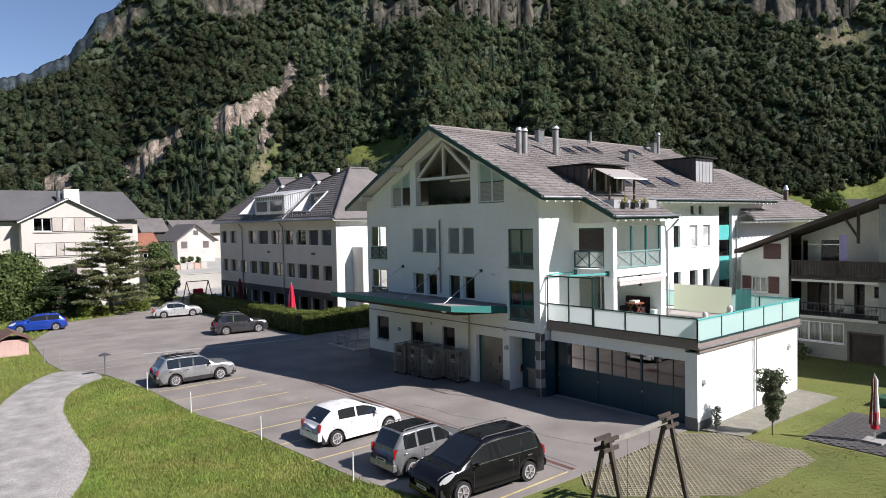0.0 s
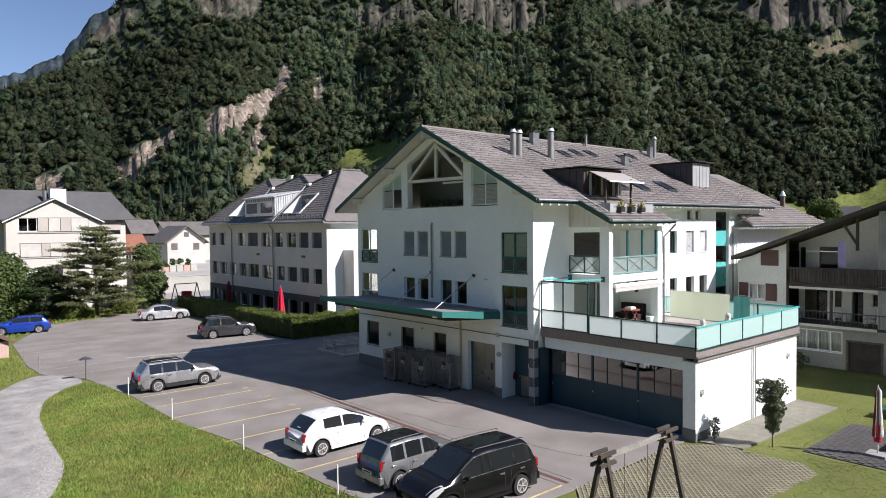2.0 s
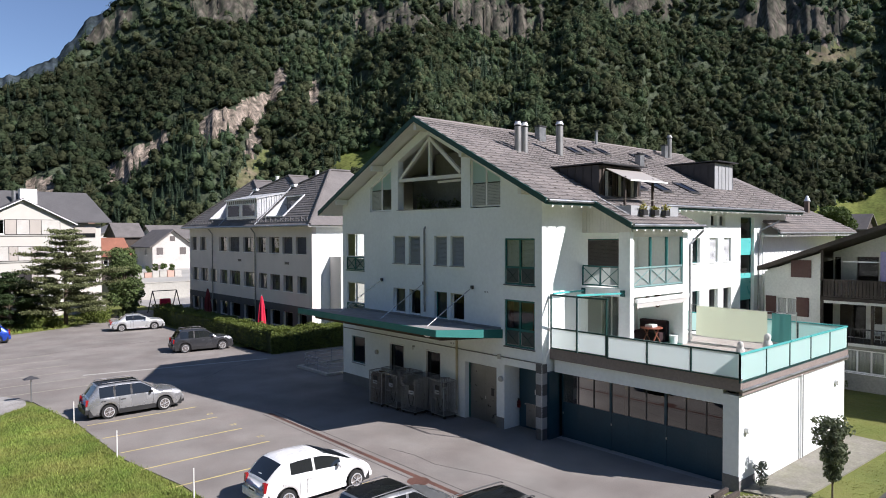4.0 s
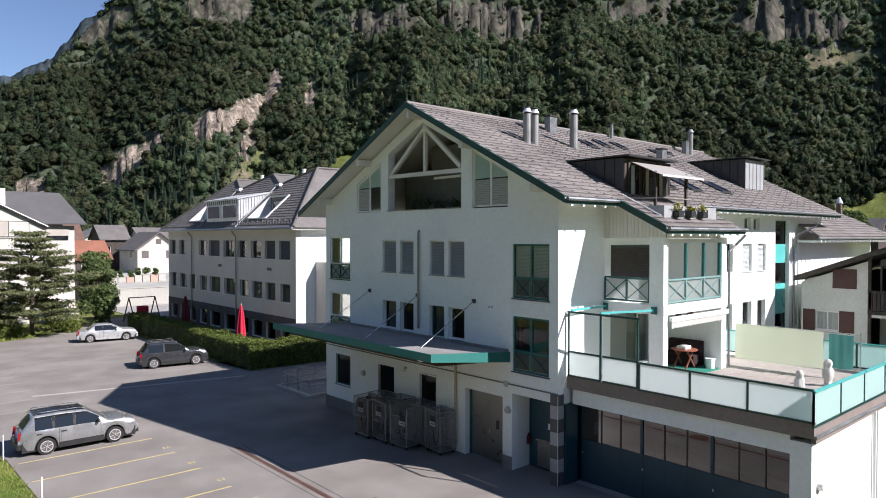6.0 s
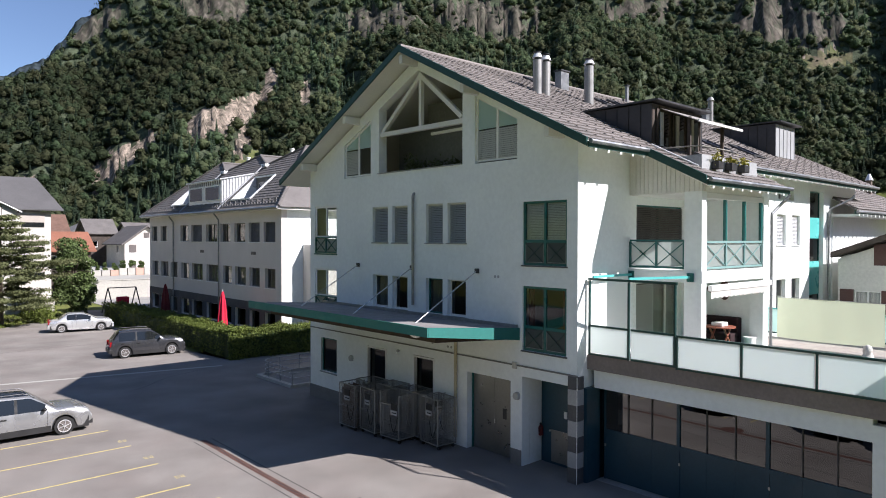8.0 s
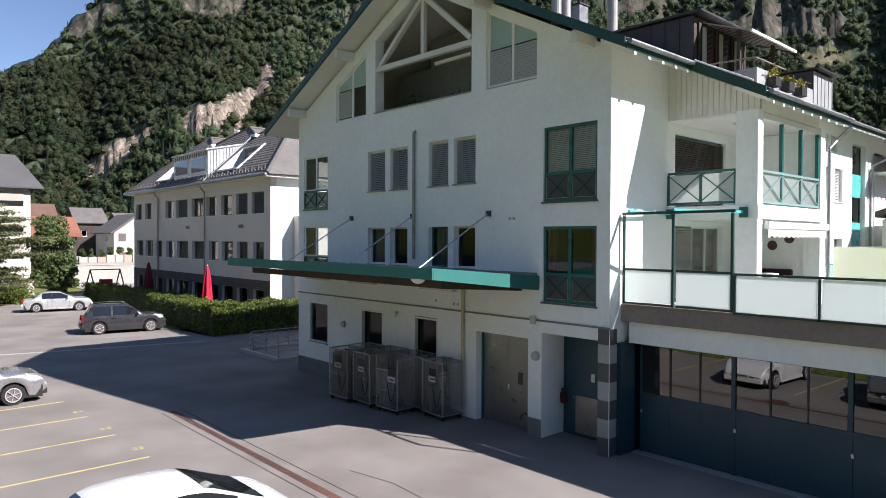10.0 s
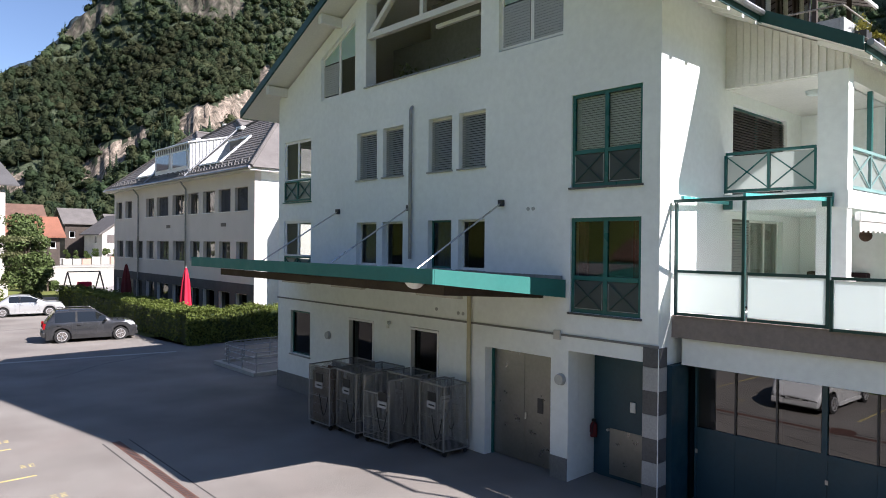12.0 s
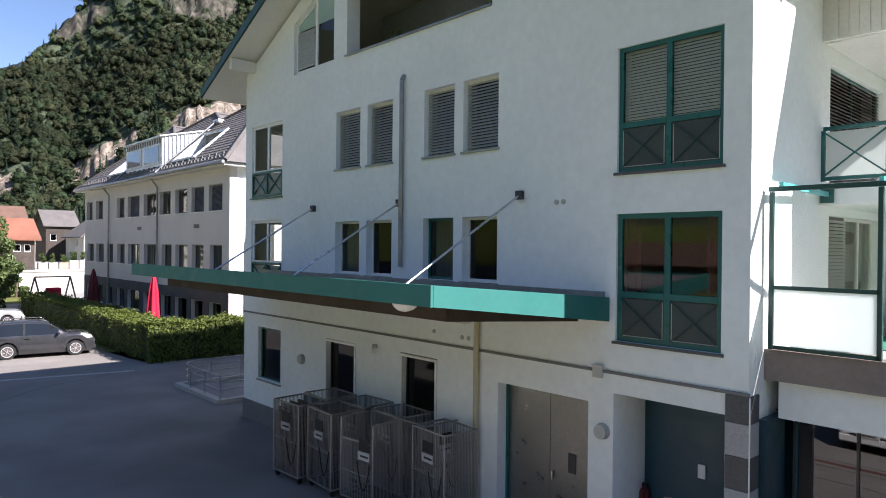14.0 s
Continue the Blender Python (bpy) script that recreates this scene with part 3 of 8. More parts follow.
        q, t0 = 0.072 * (0.6 + 0.8 * rng.random()), rng.random() * 6.283
        faces.append([len(verts), len(verts) + 1, len(verts) + 2])
        verts += [p + q * (math.cos(t0 + k * 2.094) * e1 + math.sin(t0 + k * 2.094) * e2) for k in range(3)]
    return np.array(verts), np.array(faces)


def fir_template(rng):
    """A fir of unit height: drooping tiers of ragged boughs round the stem."""
    tri = []
    for i in range(9):
        t = 0.10 + 0.86 * i / 8
        r = 0.21 * (1 - t) + 0.02
        for k in range(8):
            a = 6.283 * (k + rng.random() * 0.8) / 8
            w, ln = 0.40, r * (0.75 + 0.5 * rng.random())
            tip = np.array([ln * math.cos(a), ln * math.sin(a), t - 0.05 - 0.3 * ln])
            top = np.array([0, 0, t + 0.09])
            for sg in (-1, 1):
                side = np.array([0.72 * ln * math.cos(a + sg * w), 0.72 * ln * math.sin(a + sg * w), t - 0.03 - 0.2 * ln])
                tri.append([top, tip, side] if sg > 0 else [top, side, tip])
    return np.array(tri).reshape(-1, 3), np.arange(len(tri) * 3).reshape(-1, 3)


rng = np.random.default_rng(11)
TEMPL = [crown_template(rng, 140) for _ in range(5)]
TEMPL_FAR = [crown_template(rng, 84) for _ in range(6)]
FIRS = [fir_template(rng) for _ in range(4)]
wv, wt, wf, at = [], [], [], 0
d = 320.0
while d < 850:
    step = 3.9 + (d - 320) * 0.0046
    for a in np.arange(9, 92, math.degrees(step / d)):
        aa, dd_ = a + math.degrees((rng.random() - 0.5) * 0.9 * step / d), d + (rng.random() - 0.5) * 0.9 * step
        x, y = dd_ * math.cos(radians(aa)), dd_ * math.sin(radians(aa))
        h = terrain(aa, dd_)
        if h < 2.0 and rng.random() < 0.55:
            continue
        te = (h - EYE0[2]) / dd_
        k = kind_at(aa, dd_, h)
        if te > 0.43 or (k == 1 and rng.random() < (0.96 if te < 0.245 else 0.82)) or (k == 2 and rng.random() < (0.55 if aa < 30 else 0.7)) or (k == 3 and kind_at(aa, dd_ + 7, terrain(aa, dd_ + 7)) == 3) or te > hill_cap(aa) + 0.006:
            continue
        if aa > 40 and k != 3 and spot(aa, te + 0.014, 0.0) == 3:
            continue
        if h < 3 and te < 0.0:
            continue
        m = fbm(x, y, 0.012, 2.2, 2)
        con = rng.random() < 0.14 + 0.42 * m + (0.16 if aa > 66 else 0.0)
        T = FIRS[rng.integers(4)] if con else TEMPL[rng.integers(5)] if dd_ < 400 else TEMPL_FAR[rng.integers(6)]
        H = (10.4 if con else 8.4) * (0.5 + 0.85 * rng.random()) * (0.5 if k in (1, 2) else 1.0)
        W = H * (0.8 + 0.3 * rng.random() if con else 0.92 + 0.4 * rng.random())
        t0 = rng.random() * 6.283
        R = np.array([[math.cos(t0) * W, -math.sin(t0) * W, 0], [math.sin(t0) * W, math.cos(t0) * W, 0], [0, 0, H]])
        wv.append((T[0] @ R.T + np.array([x, y, h - 1.0])).astype(np.float32))
        wf.append(T[1] + at)
        at += len(T[0])
        # tone also carries shade: left flank and low right woods are darkened
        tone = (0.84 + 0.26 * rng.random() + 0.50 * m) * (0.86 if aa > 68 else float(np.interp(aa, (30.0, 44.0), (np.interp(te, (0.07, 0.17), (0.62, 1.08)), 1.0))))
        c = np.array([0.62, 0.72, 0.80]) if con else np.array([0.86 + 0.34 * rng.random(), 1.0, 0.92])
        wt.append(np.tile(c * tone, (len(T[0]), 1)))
    d += step * (0.95 if d < 540 else 0.72)
wv, wt, wf = np.concatenate(wv), np.concatenate(wt), np.concatenate(wf)
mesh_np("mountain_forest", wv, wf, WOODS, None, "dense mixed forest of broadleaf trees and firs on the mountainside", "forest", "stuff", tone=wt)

FAR = ((70.0, 0.36), (74.35, 0.3118), (75.35, 0.297), (76.45, 0.283), (76.93, 0.271), (77.34, 0.254), (77.91, 0.247), (78.3, 0.2325), (80.15, 0.214), (81.05, 0.2015), (82.8, 0.192), (90.0, 0.15), (104.0, 0.08))
rv, rf = [], []
RA, RD = np.arange(70, 104, 0.12), (1150, 1230, 1310, 1370, 1420, 1450, 1475, 1492, 1500, 1540, 1700)
for a in RA:
    te = float(np.interp(a, [q[0] for q in FAR], [q[1] for q in FAR]))
    for k, d in enumerate(RD):
        up = max(0.0, (min(d, 1500) - 1150) / 350) ** 0.8
        h = (te * 1500 + 8.7 + 4.0 * fbm(a * 3.1, 0.3, 1.0, 6.6, 5)) * up - (max(0, d - 1500) * 1.5)
        r = d + (18 * fbm(a * 1.1, h * 0.012, 1.0, 2.9, 5) if 0 < k < len(RD) - 2 else 0)
        rv.append((r * math.cos(radians(a)), r * math.sin(radians(a)), h - 2.0))
nr_ = len(RD)
for i in range(len(RA) - 1):
    for k in range(nr_ - 1):
        rf.append((i * nr_ + k, i * nr_ + k + 1, (i + 1) * nr_ + k + 1, (i + 1) * nr_ + k))
mesh_np("far_ridge", rv, rf, RIDGE, None, "distant rocky ridge with dark woods, painted blue for haze", "mountain", "structure")

asphalt = poly("pavement", [(12.67, 18.3), (14.0, 13.9), (18.4, 13.7), (24.9, 13.9), (27.5, 13.6), (27.5, 38.3), (33.0, 38.3), (33.0, 48.0), (26.2, 48.0), (25.8, 52), (25.6, 71), (29.5, 83), (26.5, 84), (23.4, 77.5), (18.4, 73), (13.6, 71.2), (9.4, 61), (8.7, 50), (8.9, 46.7), (10.6, 43.3), (11.35, 37.4), (11.5, 30.6), (12.2, 26.4), (12.45, 22)], 0.0, 0.2, ASPH, "worn grey asphalt car park with yellow bay lines")
def rounded(pts, times=2):
    """An outline with its corners cut round."""
    for _ in range(times):
        q = []
        for (a, b), (c, d) in zip(pts, pts[1:] + pts[:1]):
            q += [(a * 0.75 + c * 0.25, b * 0.75 + d * 0.25), (a * 0.25 + c * 0.75, b * 0.25 + d * 0.75)]
        pts = q
    return pts


poly("gravel_path", rounded([(10.9, 43.0), (8.1, 40.6), (6.9, 36.5), (6.5, 31.5), (6.4, 28.3), (6.0, 26.5), (4.8, 23.6), (2.2, 19.5), (-1.5, 15.0), (-8.0, 7.0), (-15.0, 0.0), (-17.0, 2.2), (-10.2, 9.4), (-3.6, 17.0), (0.4, 21.8), (2.6, 26.5), (3.2, 31.0), (3.7, 35.4), (4.9, 40.2), (6.9, 44.6), (8.9, 47.0)]), 0.012, 0.1, GRAVEL, "pale gravel path curving through the grass", category="path")
poly("concrete_path", [(26.0, 13.4), (26.4, 11.8), (35.4, 11.5), (35.6, 13.4)], 0.03, 0.2, PATHC, "narrow concrete path along the garage wall", category="path")


def blades(name, outline, count, h, label, seed, mat_=BLADE, w=0.016, tuft=4):
    """Grass tufts scattered inside an outline."""
    g = np.random.default_rng(seed)
    xs, ys = np.array([p[0] for p in outline]), np.array([p[1] for p in outline])
    P = np.column_stack([g.uniform(xs.min(), xs.max(), count), g.uniform(ys.min(), ys.max(), count)])
    ins = np.zeros(count, bool)
    j = len(outline) - 1
    for i in range(len(outline)):
        cr = ((ys[i] > P[:, 1]) != (ys[j] > P[:, 1])) & (P[:, 0] < (xs[j] - xs[i]) * (P[:, 1] - ys[i]) / (ys[j] - ys[i] + 1e-9) + xs[i])
        ins ^= cr
        j = i
    ins &= ~((P[:, 0] > 27.75) & (P[:, 0] < 33.35) & (P[:, 1] > 7.05) & (P[:, 1] < 10.3))
    P = P[ins]
    n = len(P)
    if h > 0.1:
        P = P + g.normal(0, 0.09, (n, 2))
    out = []
    for k in range(tuft):
        a = g.uniform(0, 6.283, n)
        off = g.normal(0, 0.035, (n, 2))
        lean = g.normal(0, 0.45, (n, 2)) * h
        hh = h * g.uniform(0.5, 1.25, n)
        b = np.column_stack([P + off, np.full(n, -0.03)])
        e = np.column_stack([np.cos(a) * w, np.sin(a) * w, np.zeros(n)])
        tip = b + np.column_stack([lean, hh])
        out.append(np.stack([b - e, b + e, tip], 1))
    V = np.concatenate(out).reshape(-1, 3)
    return mesh_np(name, V, np.arange(len(V)).reshape(-1, 3), mat_, None, label, "grass", "stuff")


LAWN_A = [(12.5, 18.4), (12.3, 22), (12.05, 26.4), (11.35, 30.6), (11.2, 37.4), (10.7, 42.9), (8.2, 40.4), (7.0, 36.5), (6.6, 31.5), (6.5, 28.3), (6.1, 26.5), (4.9, 23.6), (3.0, 20.5), (6, 12), (11, 9), (13.9, 13.7)]
LAWN_A = rounded(LAWN_A)
blades("grass", LAWN_A, 84000, 0.115, "lush mown grass verge between path and car park", 1)
blades("grass", [(8.7, 47.3), (8.5, 50), (9.2, 61), (4, 58), (1, 45), (3.2, 38), (4.8, 40.5), (6.8, 44.9)], 9000, 0.16, "mown grass beside the gravel path", 2)
blades("grass", [(14.2, 13.7), (18.3, 13.5), (17.0, 12.0), (20.2, 9.1), (26, 8.6), (27.6, 10.6), (32.2, 10.4), (36, 11.3), (37, 5), (20, 4), (11, 8)], 30000, 0.016, "short mown lawn beside the garage", 3, BLADE_S, 0.022, 2)
blades("grass", [(26.45, 11.7), (26.45, 8.7), (27.7, 7.2), (27.7, 10.35), (33.4, 10.35), (35.4, 11.4)], 1800, 0.016, "short mown lawn beside the patio", 6, BLADE_S, 0.03, 2)
blades("grass", [(35.8, 11.6), (44, 12), (44.2, 21), (36.2, 21), (35.8, 13.6)], 3000, 0.016, "lawn between garage and chalet", 4, BLADE_S, 0.03, 2)
blades("grass", [(9.6, 62), (13.8, 71.8), (18.4, 73.4), (23.2, 78), (26, 85), (4, 86), (4, 62)], 6000, 0.2, "grass under the trees beyond the car park", 5, w=0.03)

# loose stones along the edge of the path
g = np.random.default_rng(21)
EDGE = np.array([(7.6, 39.2), (6.8, 36.0), (6.45, 31.5), (6.3, 28.3), (5.9, 26.5), (4.75, 23.8), (3.2, 21.2)])
s_ = g.uniform(0, len(EDGE) - 1.001, 9000)
k_ = s_.astype(int)
P = EDGE[k_] + (EDGE[k_ + 1] - EDGE[k_]) * (s_ - k_)[:, None] - np.column_stack([np.abs(g.normal(0, 0.42, 9000)) - 0.08, g.normal(0, 0.1, 9000)])
R_ = g.uniform(0.010, 0.032, 9000)
tet = np.array([(1, 0, -0.3), (-0.5, 0.87, -0.3), (-0.5, -0.87, -0.3), (0, 0, 0.7)])
rot = g.uniform(0, 6.283, 9000)
V = np.stack([np.column_stack([P[:, 0] + R_ * (t[0] * np.cos(rot) - t[1] * np.sin(rot)), P[:, 1] + R_ * (t[0] * np.sin(rot) + t[1] * np.cos(rot)), 0.014 + R_ * (t[2] + 0.3)]) for t in tet], 1).reshape(-1, 3)
F = (np.array([(0, 1, 3), (1, 2, 3), (2, 0, 3)])[None] + 4 * np.arange(9000)[:, None, None]).reshape(-1, 3)
mesh_np("gravel", V, F, PEBBLE, None, "loose pale gravel along the edge of the path", "gravel", "stuff")

# ---- main building ----
FX, FY = 25.22, 21.42
house = thing("apartment_house", (38, 29, 0), "white stuccoed apartment house with tiled gable roof and teal trim", "house")
GF, GS = ("x", FX), ("y", FY)
RIDGE_Y, RIDGE_Z, PITCH, PITCH_N = 28.86, 14.3, 0.515, 0.487


def roof_z(y):
    return RIDGE_Z - PITCH * (RIDGE_Y - y) if y < RIDGE_Y else RIDGE_Z - PITCH_N * (y - RIDGE_Y)


YN = 36.5
rows = [(30.61, 31.63), (29.37, 30.32), (27.36, 28.29), (26.15, 27.1)]
holes = [(a, b, 7.1, 8.52) for a, b in rows] + [(a, b, 4.52, 5.8) for a, b in rows]
holes += [(21.82, 23.55, 6.42, 8.42), (21.82, 23.55, 3.72, 5.76), (34.3, 36.1, 6.58, 8.70), (34.3, 36.1, 3.95, 5.92)]
holes += [(34.3, 35.6, 1.32, 2.82), (30.69, 32.02, 0.05, 2.86), (27.8, 29.0, 0.05, 2.87), (24.05, 26.09, 0.0, 2.66), (21.75, 23.57, 0.0, 2.87)]
holes += [(31.77, 33.72, 9.82, 12.10, 11.20), (23.80, 25.73, 9.80, 11.12, 12.11)]
holes += [(26.34, 28.76, 9.85, 12.30, 13.55), (28.76, 31.2, 9.85, 13.55, 12.42)]
wall("wall", GF, FY, YN, 0.0, lambda u: roof_z(u) - 0.30, 0.38, holes, STUCCO, house, breaks=(RIDGE_Y, 28.76))
side_holes = [(28.33, 31.4, 6.32, 8.37), (28.33, 31.2, 3.65, 5.80), (35.9, 36.7, 7.0, 8.35), (37.5, 38.3, 7.0, 8.35), (39.35, 40.35, 7.0, 8.35), (41.0, 41.95, 7.0, 8.35), (35.9, 36.7, 4.0, 5.5), (37.5, 38.3, 4.0, 5.5), (39.35, 40.35, 4.0, 5.5), (41.0, 41.95, 4.0, 5.5), (39.5, 40.2, 9.0, 9.62), (40.5, 41.2, 9.0, 9.62), (43.1, 44.9, 0.3, 9.55)]
wall("wall", GS, FX + 0.38, 49.5, 0.0, lambda u: 10.25, 0.38, side_holes, STUCCO, house)
wall("wall", ("y", YN - 0.38), FX + 0.38, 49.5, 0.0, lambda u: 9.9, 0.38, [(FX + 0.6, FX + 2.3, 6.58, 8.70), (FX + 0.6, FX + 2.3, 3.95, 5.92)], STUCCO, house)
wall("wall", ("x", 49.12), FY + 0.38, YN - 0.38, 0.0, lambda u: roof_z(u) - 0.30, 0.38, [], STUCCO, house, breaks=(RIDGE_Y, 28.76))
for z in (3.45, 6.25, 9.55):
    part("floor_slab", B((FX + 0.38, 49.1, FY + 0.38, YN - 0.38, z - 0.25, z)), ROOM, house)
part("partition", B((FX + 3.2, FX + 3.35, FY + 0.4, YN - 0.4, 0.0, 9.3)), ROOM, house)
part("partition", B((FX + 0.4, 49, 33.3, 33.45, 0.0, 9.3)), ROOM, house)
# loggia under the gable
part("loggia_back", B((FX + 2.6, FX + 2.75, 25.0, 33.2, 9.56, 11.9), (FX + 2.6, FX + 2.75, 27.0, 31.2, 11.902, 12.95)), LOGGIA, house, "loggia back wall with shade in its grey")
part("plinth", B((FX - 0.025, FX - 0.002, 32.1, YN + 0.02, -0.1, 0.58)), BASEGREY, house)
part("plinth", B((FX - 0.025, FX - 0.002, 23.58, 24.04, -0.1, 0.5)), BASEGREY, house)
# moulding between ground floor and upper floors
part("string_course", B((FX - 0.03, FX - 0.002, FY - 0.02, YN + 0.02, 3.18, 3.225)), BASEGREY, house, "thin grey string course")

for a, b in rows:
    window(house, GF, a, b, 7.1, 8.52, blind_to=7.14, sill=ZINC)
for i, (a, b) in enumerate(rows):
    window(house, GF, a, b, 4.52, 5.8, TEAL if i == 2 else WOODW, fill="net" if i in (0, 2) else "", sill=ZINC)
window(house, GF, 21.82, 23.55, 6.42, 8.42, TEAL, 2, 7.17, depth=0.05, fw=0.07, blind_to=7.2, inner=True, blind_mat=WHITEP, pane=PANE, sill=STONE_D, cross=True, label="teal framed window with half lowered pale blinds")
window(house, GF, 21.82, 23.55, 3.72, 5.76, TEAL, 2, 4.47, depth=0.05, fw=0.08, fill="curtain", sill=STONE_D, cross=True, pane=PANE, label="teal framed window with red brown curtains")
for z0, z1 in ((6.58, 8.70), (3.95, 5.92)):
    window(house, GF, 34.3, 36.1, z0, z1, WHITEP, 2, z0 + 0.75, depth=0.05, fw=0.085, sill=TEAL, cross=True, pane=PANE, label="corner window with teal crossed rails")
    window(house, ("y", YN), FX + 0.6, FX + 2.3, z0, z1, WHITEP, 2, depth=-0.2, fw=0.08, sill=None, pane=PANE)
window(house, GF, 34.3, 35.6, 1.3, 2.80, TEAL, 1, depth=0.1, sill=ZINC)
for a, b in ((30.69, 32.02), (27.8, 29.0)):
    w = window(house, GF, a, b, 0.05, 2.86, METAL_D, 1, depth=0.14, sill=None, label="dark glazed door in a white frame")
    part("door_frame", B(FB(GF, a + 0.003, a + 0.06, -0.02, 0.12, 0.06, 2.79), FB(GF, b - 0.06, b - 0.003, -0.02, 0.12, 0.06, 2.79), FB(GF, a + 0.003, b - 0.003, -0.02, 0.12, 2.793, 2.85)), WHITEP, w)
# gable windows with sloping heads
for u0, u1, t0, t1 in ((31.77, 33.72, 12.10, 11.20), (23.80, 25.73, 11.12, 12.11)):
    bm = bmesh.new()
    um, tmid = (u0 + u1) / 2, (t0 + t1) / 2
    for a, b, c, e in ((u0, u0 + 0.07, t0, t0), (u1 - 0.07, u1, t1, t1), (um - 0.05, um + 0.05, tmid, tmid)):
        box(bm, *FB(GF, a, b, 0.1, 0.17, 9.85, c))
    box(bm, *FB(GF, u0 + 0.003, u1 - 0.003, 0.094, 0.165, 9.853, 9.92))
    bar(bm, FP(GF, u0, 0.132, t0 - 0.03), FP(GF, u1, 0.132, t1 - 0.03), 0.08, 0.08)
    w = part("window", bm, WHITEP, house, "gable window with a sloping head and pale green upper panels")
    for a, b in ((u0 + 0.06, um - 0.05), (um + 0.05, u1 - 0.06)):
        za, zb = t0 + (t1 - t0) * (a - u0) / (u1 - u0), t0 + (t1 - t0) * (b - u0) / (u1 - u0)
        zs = 11.0 if u0 > 30 else 10.95
        g = bmesh.new()
        if min(za, zb) > zs + 0.05:
            hexa(g, [FP(GF, a, 0.125, zs), FP(GF, b, 0.125, zs), FP(GF, b, 0.135, zs), FP(GF, a, 0.135, zs), FP(GF, a, 0.125, za - 0.04), FP(GF, b, 0.125, zb - 0.04), FP(GF, b, 0.135, zb - 0.04), FP(GF, a, 0.135, za - 0.04)])
            part("upper_panel", g, FROST_T, w, "pale green frosted panel")
        else:
            g.free()
        part("pane", sheet(GF, a, b, 0.134, 9.92, min(zs, za - 0.05, zb - 0.05)), PANE_D, w)
        if not (u0 > 30 and a < um):
            bl, z = bmesh.new(), min(zs, za, zb) - 0.06
            while z > 9.95:
                box(bl, *FB(GF, a + 0.01, b - 0.01, 0.085, 0.10, z - 0.055, z))
                z -= 0.066
            part("blind", bl, BLIND, w, "lowered slatted blind", kind="stuff")
# open truss in the gable
truss = bmesh.new()
for a, b, q in (((26.36, 11.36), (31.18, 11.40), 0.17), ((26.45, 11.5), (28.78, 13.42), 0.16), ((31.05, 11.5), (28.62, 13.42), 0.15), ((28.70, 11.4), (28.70, 13.4), 0.14)):
    bar(truss, FP(GF, a[0], 0.12, a[1]), FP(GF, b[0], 0.12, b[1]), q, q)
part("truss", truss, WOODW, house, "white timber truss")
part("loggia_sill", B(FB(GF, 26.35, 31.25, -0.05, 0.38, 9.83, 9.868)), ZINC, house)
part("loggia_lamp_tube", B(FB(GF, 26.9, 28.6, 0.5, 0.6, 11.15, 11.25)), WHITEP, house)

# roof: slab, verge boards, gutters, rafter feet
X0, X1, XB0, XB1 = 24.42, 49.75, 27.4, 32.95
EAVE_Y, EAVE_N, EAVE_B = 20.5, 37.85, 18.58


def slope_slab(x0, x1, ya, yb, thick, lift=0.0):
    bm = bmesh.new()
    za, zb = roof_z(ya) + lift, roof_z(yb) + lift
    hexa(bm, [(x0, ya, za - thick), (x1, ya, za - thick), (x1, yb, zb - thick), (x0, yb, zb - thick), (x0, ya, za), (x1, ya, za), (x1, yb, zb), (x0, yb, zb)])
    return bm


roof_s = part("roof", slope_slab(X0, X1, EAVE_Y, RIDGE_Y, 0.16, -0.04), WOODW, house, "roof boarding with white soffit")
part("roof", slope_slab(X0, X1, EAVE_N, RIDGE_Y, 0.16, -0.04), WOODW, house)
part("roof", slope_slab(XB0, XB1, EAVE_B, EAVE_Y - 0.004, 0.16, -0.04), WOODW, house)
part("roof_cover", slope_slab(X0 - 0.02, X1, EAVE_N - 0.02, RIDGE_Y, 0.03, 0.0), TILE_J, house)


def tile_mesh(w, l):
    bm = bmesh.new()
    s = PITCH / math.hypot(1, PITCH)
    c = 1 / math.hypot(1, PITCH)
    pts = []
    for dz in (0.0, 0.024):
        for x, t in ((0.009, 0.0), (w - 0.009, 0.0), (w - 0.009, l), (0.009, l)):
            up = dz + (0.034 if t == 0 else 0.0)
            pts.append((x, t * c - up * s, t * s + up * c))
    hexa(bm, pts)
    me = bpy.data.meshes.new("roof_tile")
    bm.to_mesh(me)
    bm.free()
    me.materials.append(TILE)
    return me


TW, TL = 0.30, 0.36
TM = tile_mesh(TW, TL + 0.06)
tile_v = np.array([v.co for v in TM.vertices])
tile_f = np.array([tuple(p.vertices) for p in TM.polygons])
near_tiles, far_v = [], []
up_y, up_z = 1 / math.hypot(1, PITCH), PITCH / math.hypot(1, PITCH)
for x0, x1, ya in ((X0, X1, EAVE_Y), (XB0, XB1, EAVE_B)):
    n_up = int((RIDGE_Y - ya) / (TL * up_y)) if ya == EAVE_Y else int((EAVE_Y - ya) / (TL * up_y)) + 1
    for j in range(n_up):
        y = ya + j * TL * up_y
        shift = 0.5 * TW * (j % 2)
        for i in range(int((x1 - x0) / TW)):
            x = x0 + i * TW + shift
            p = (x, y, roof_z(y) - 0.012)
            if x < 28.2 and ya == EAVE_Y and j < 24 and len(near_tiles) < 295:
                near_tiles.append(p)
            else:
                far_v.append(tile_v + np.array(p))
nt_ = len(far_v)
mesh_np("roof_tiles", np.concatenate(far_v), (tile_f[None] + 8 * np.arange(nt_)[:, None, None]).reshape(-1, 4), TILE_J, house, "rows of weathered grey roof tiles", kind="stuff")
hk = bmesh.new()
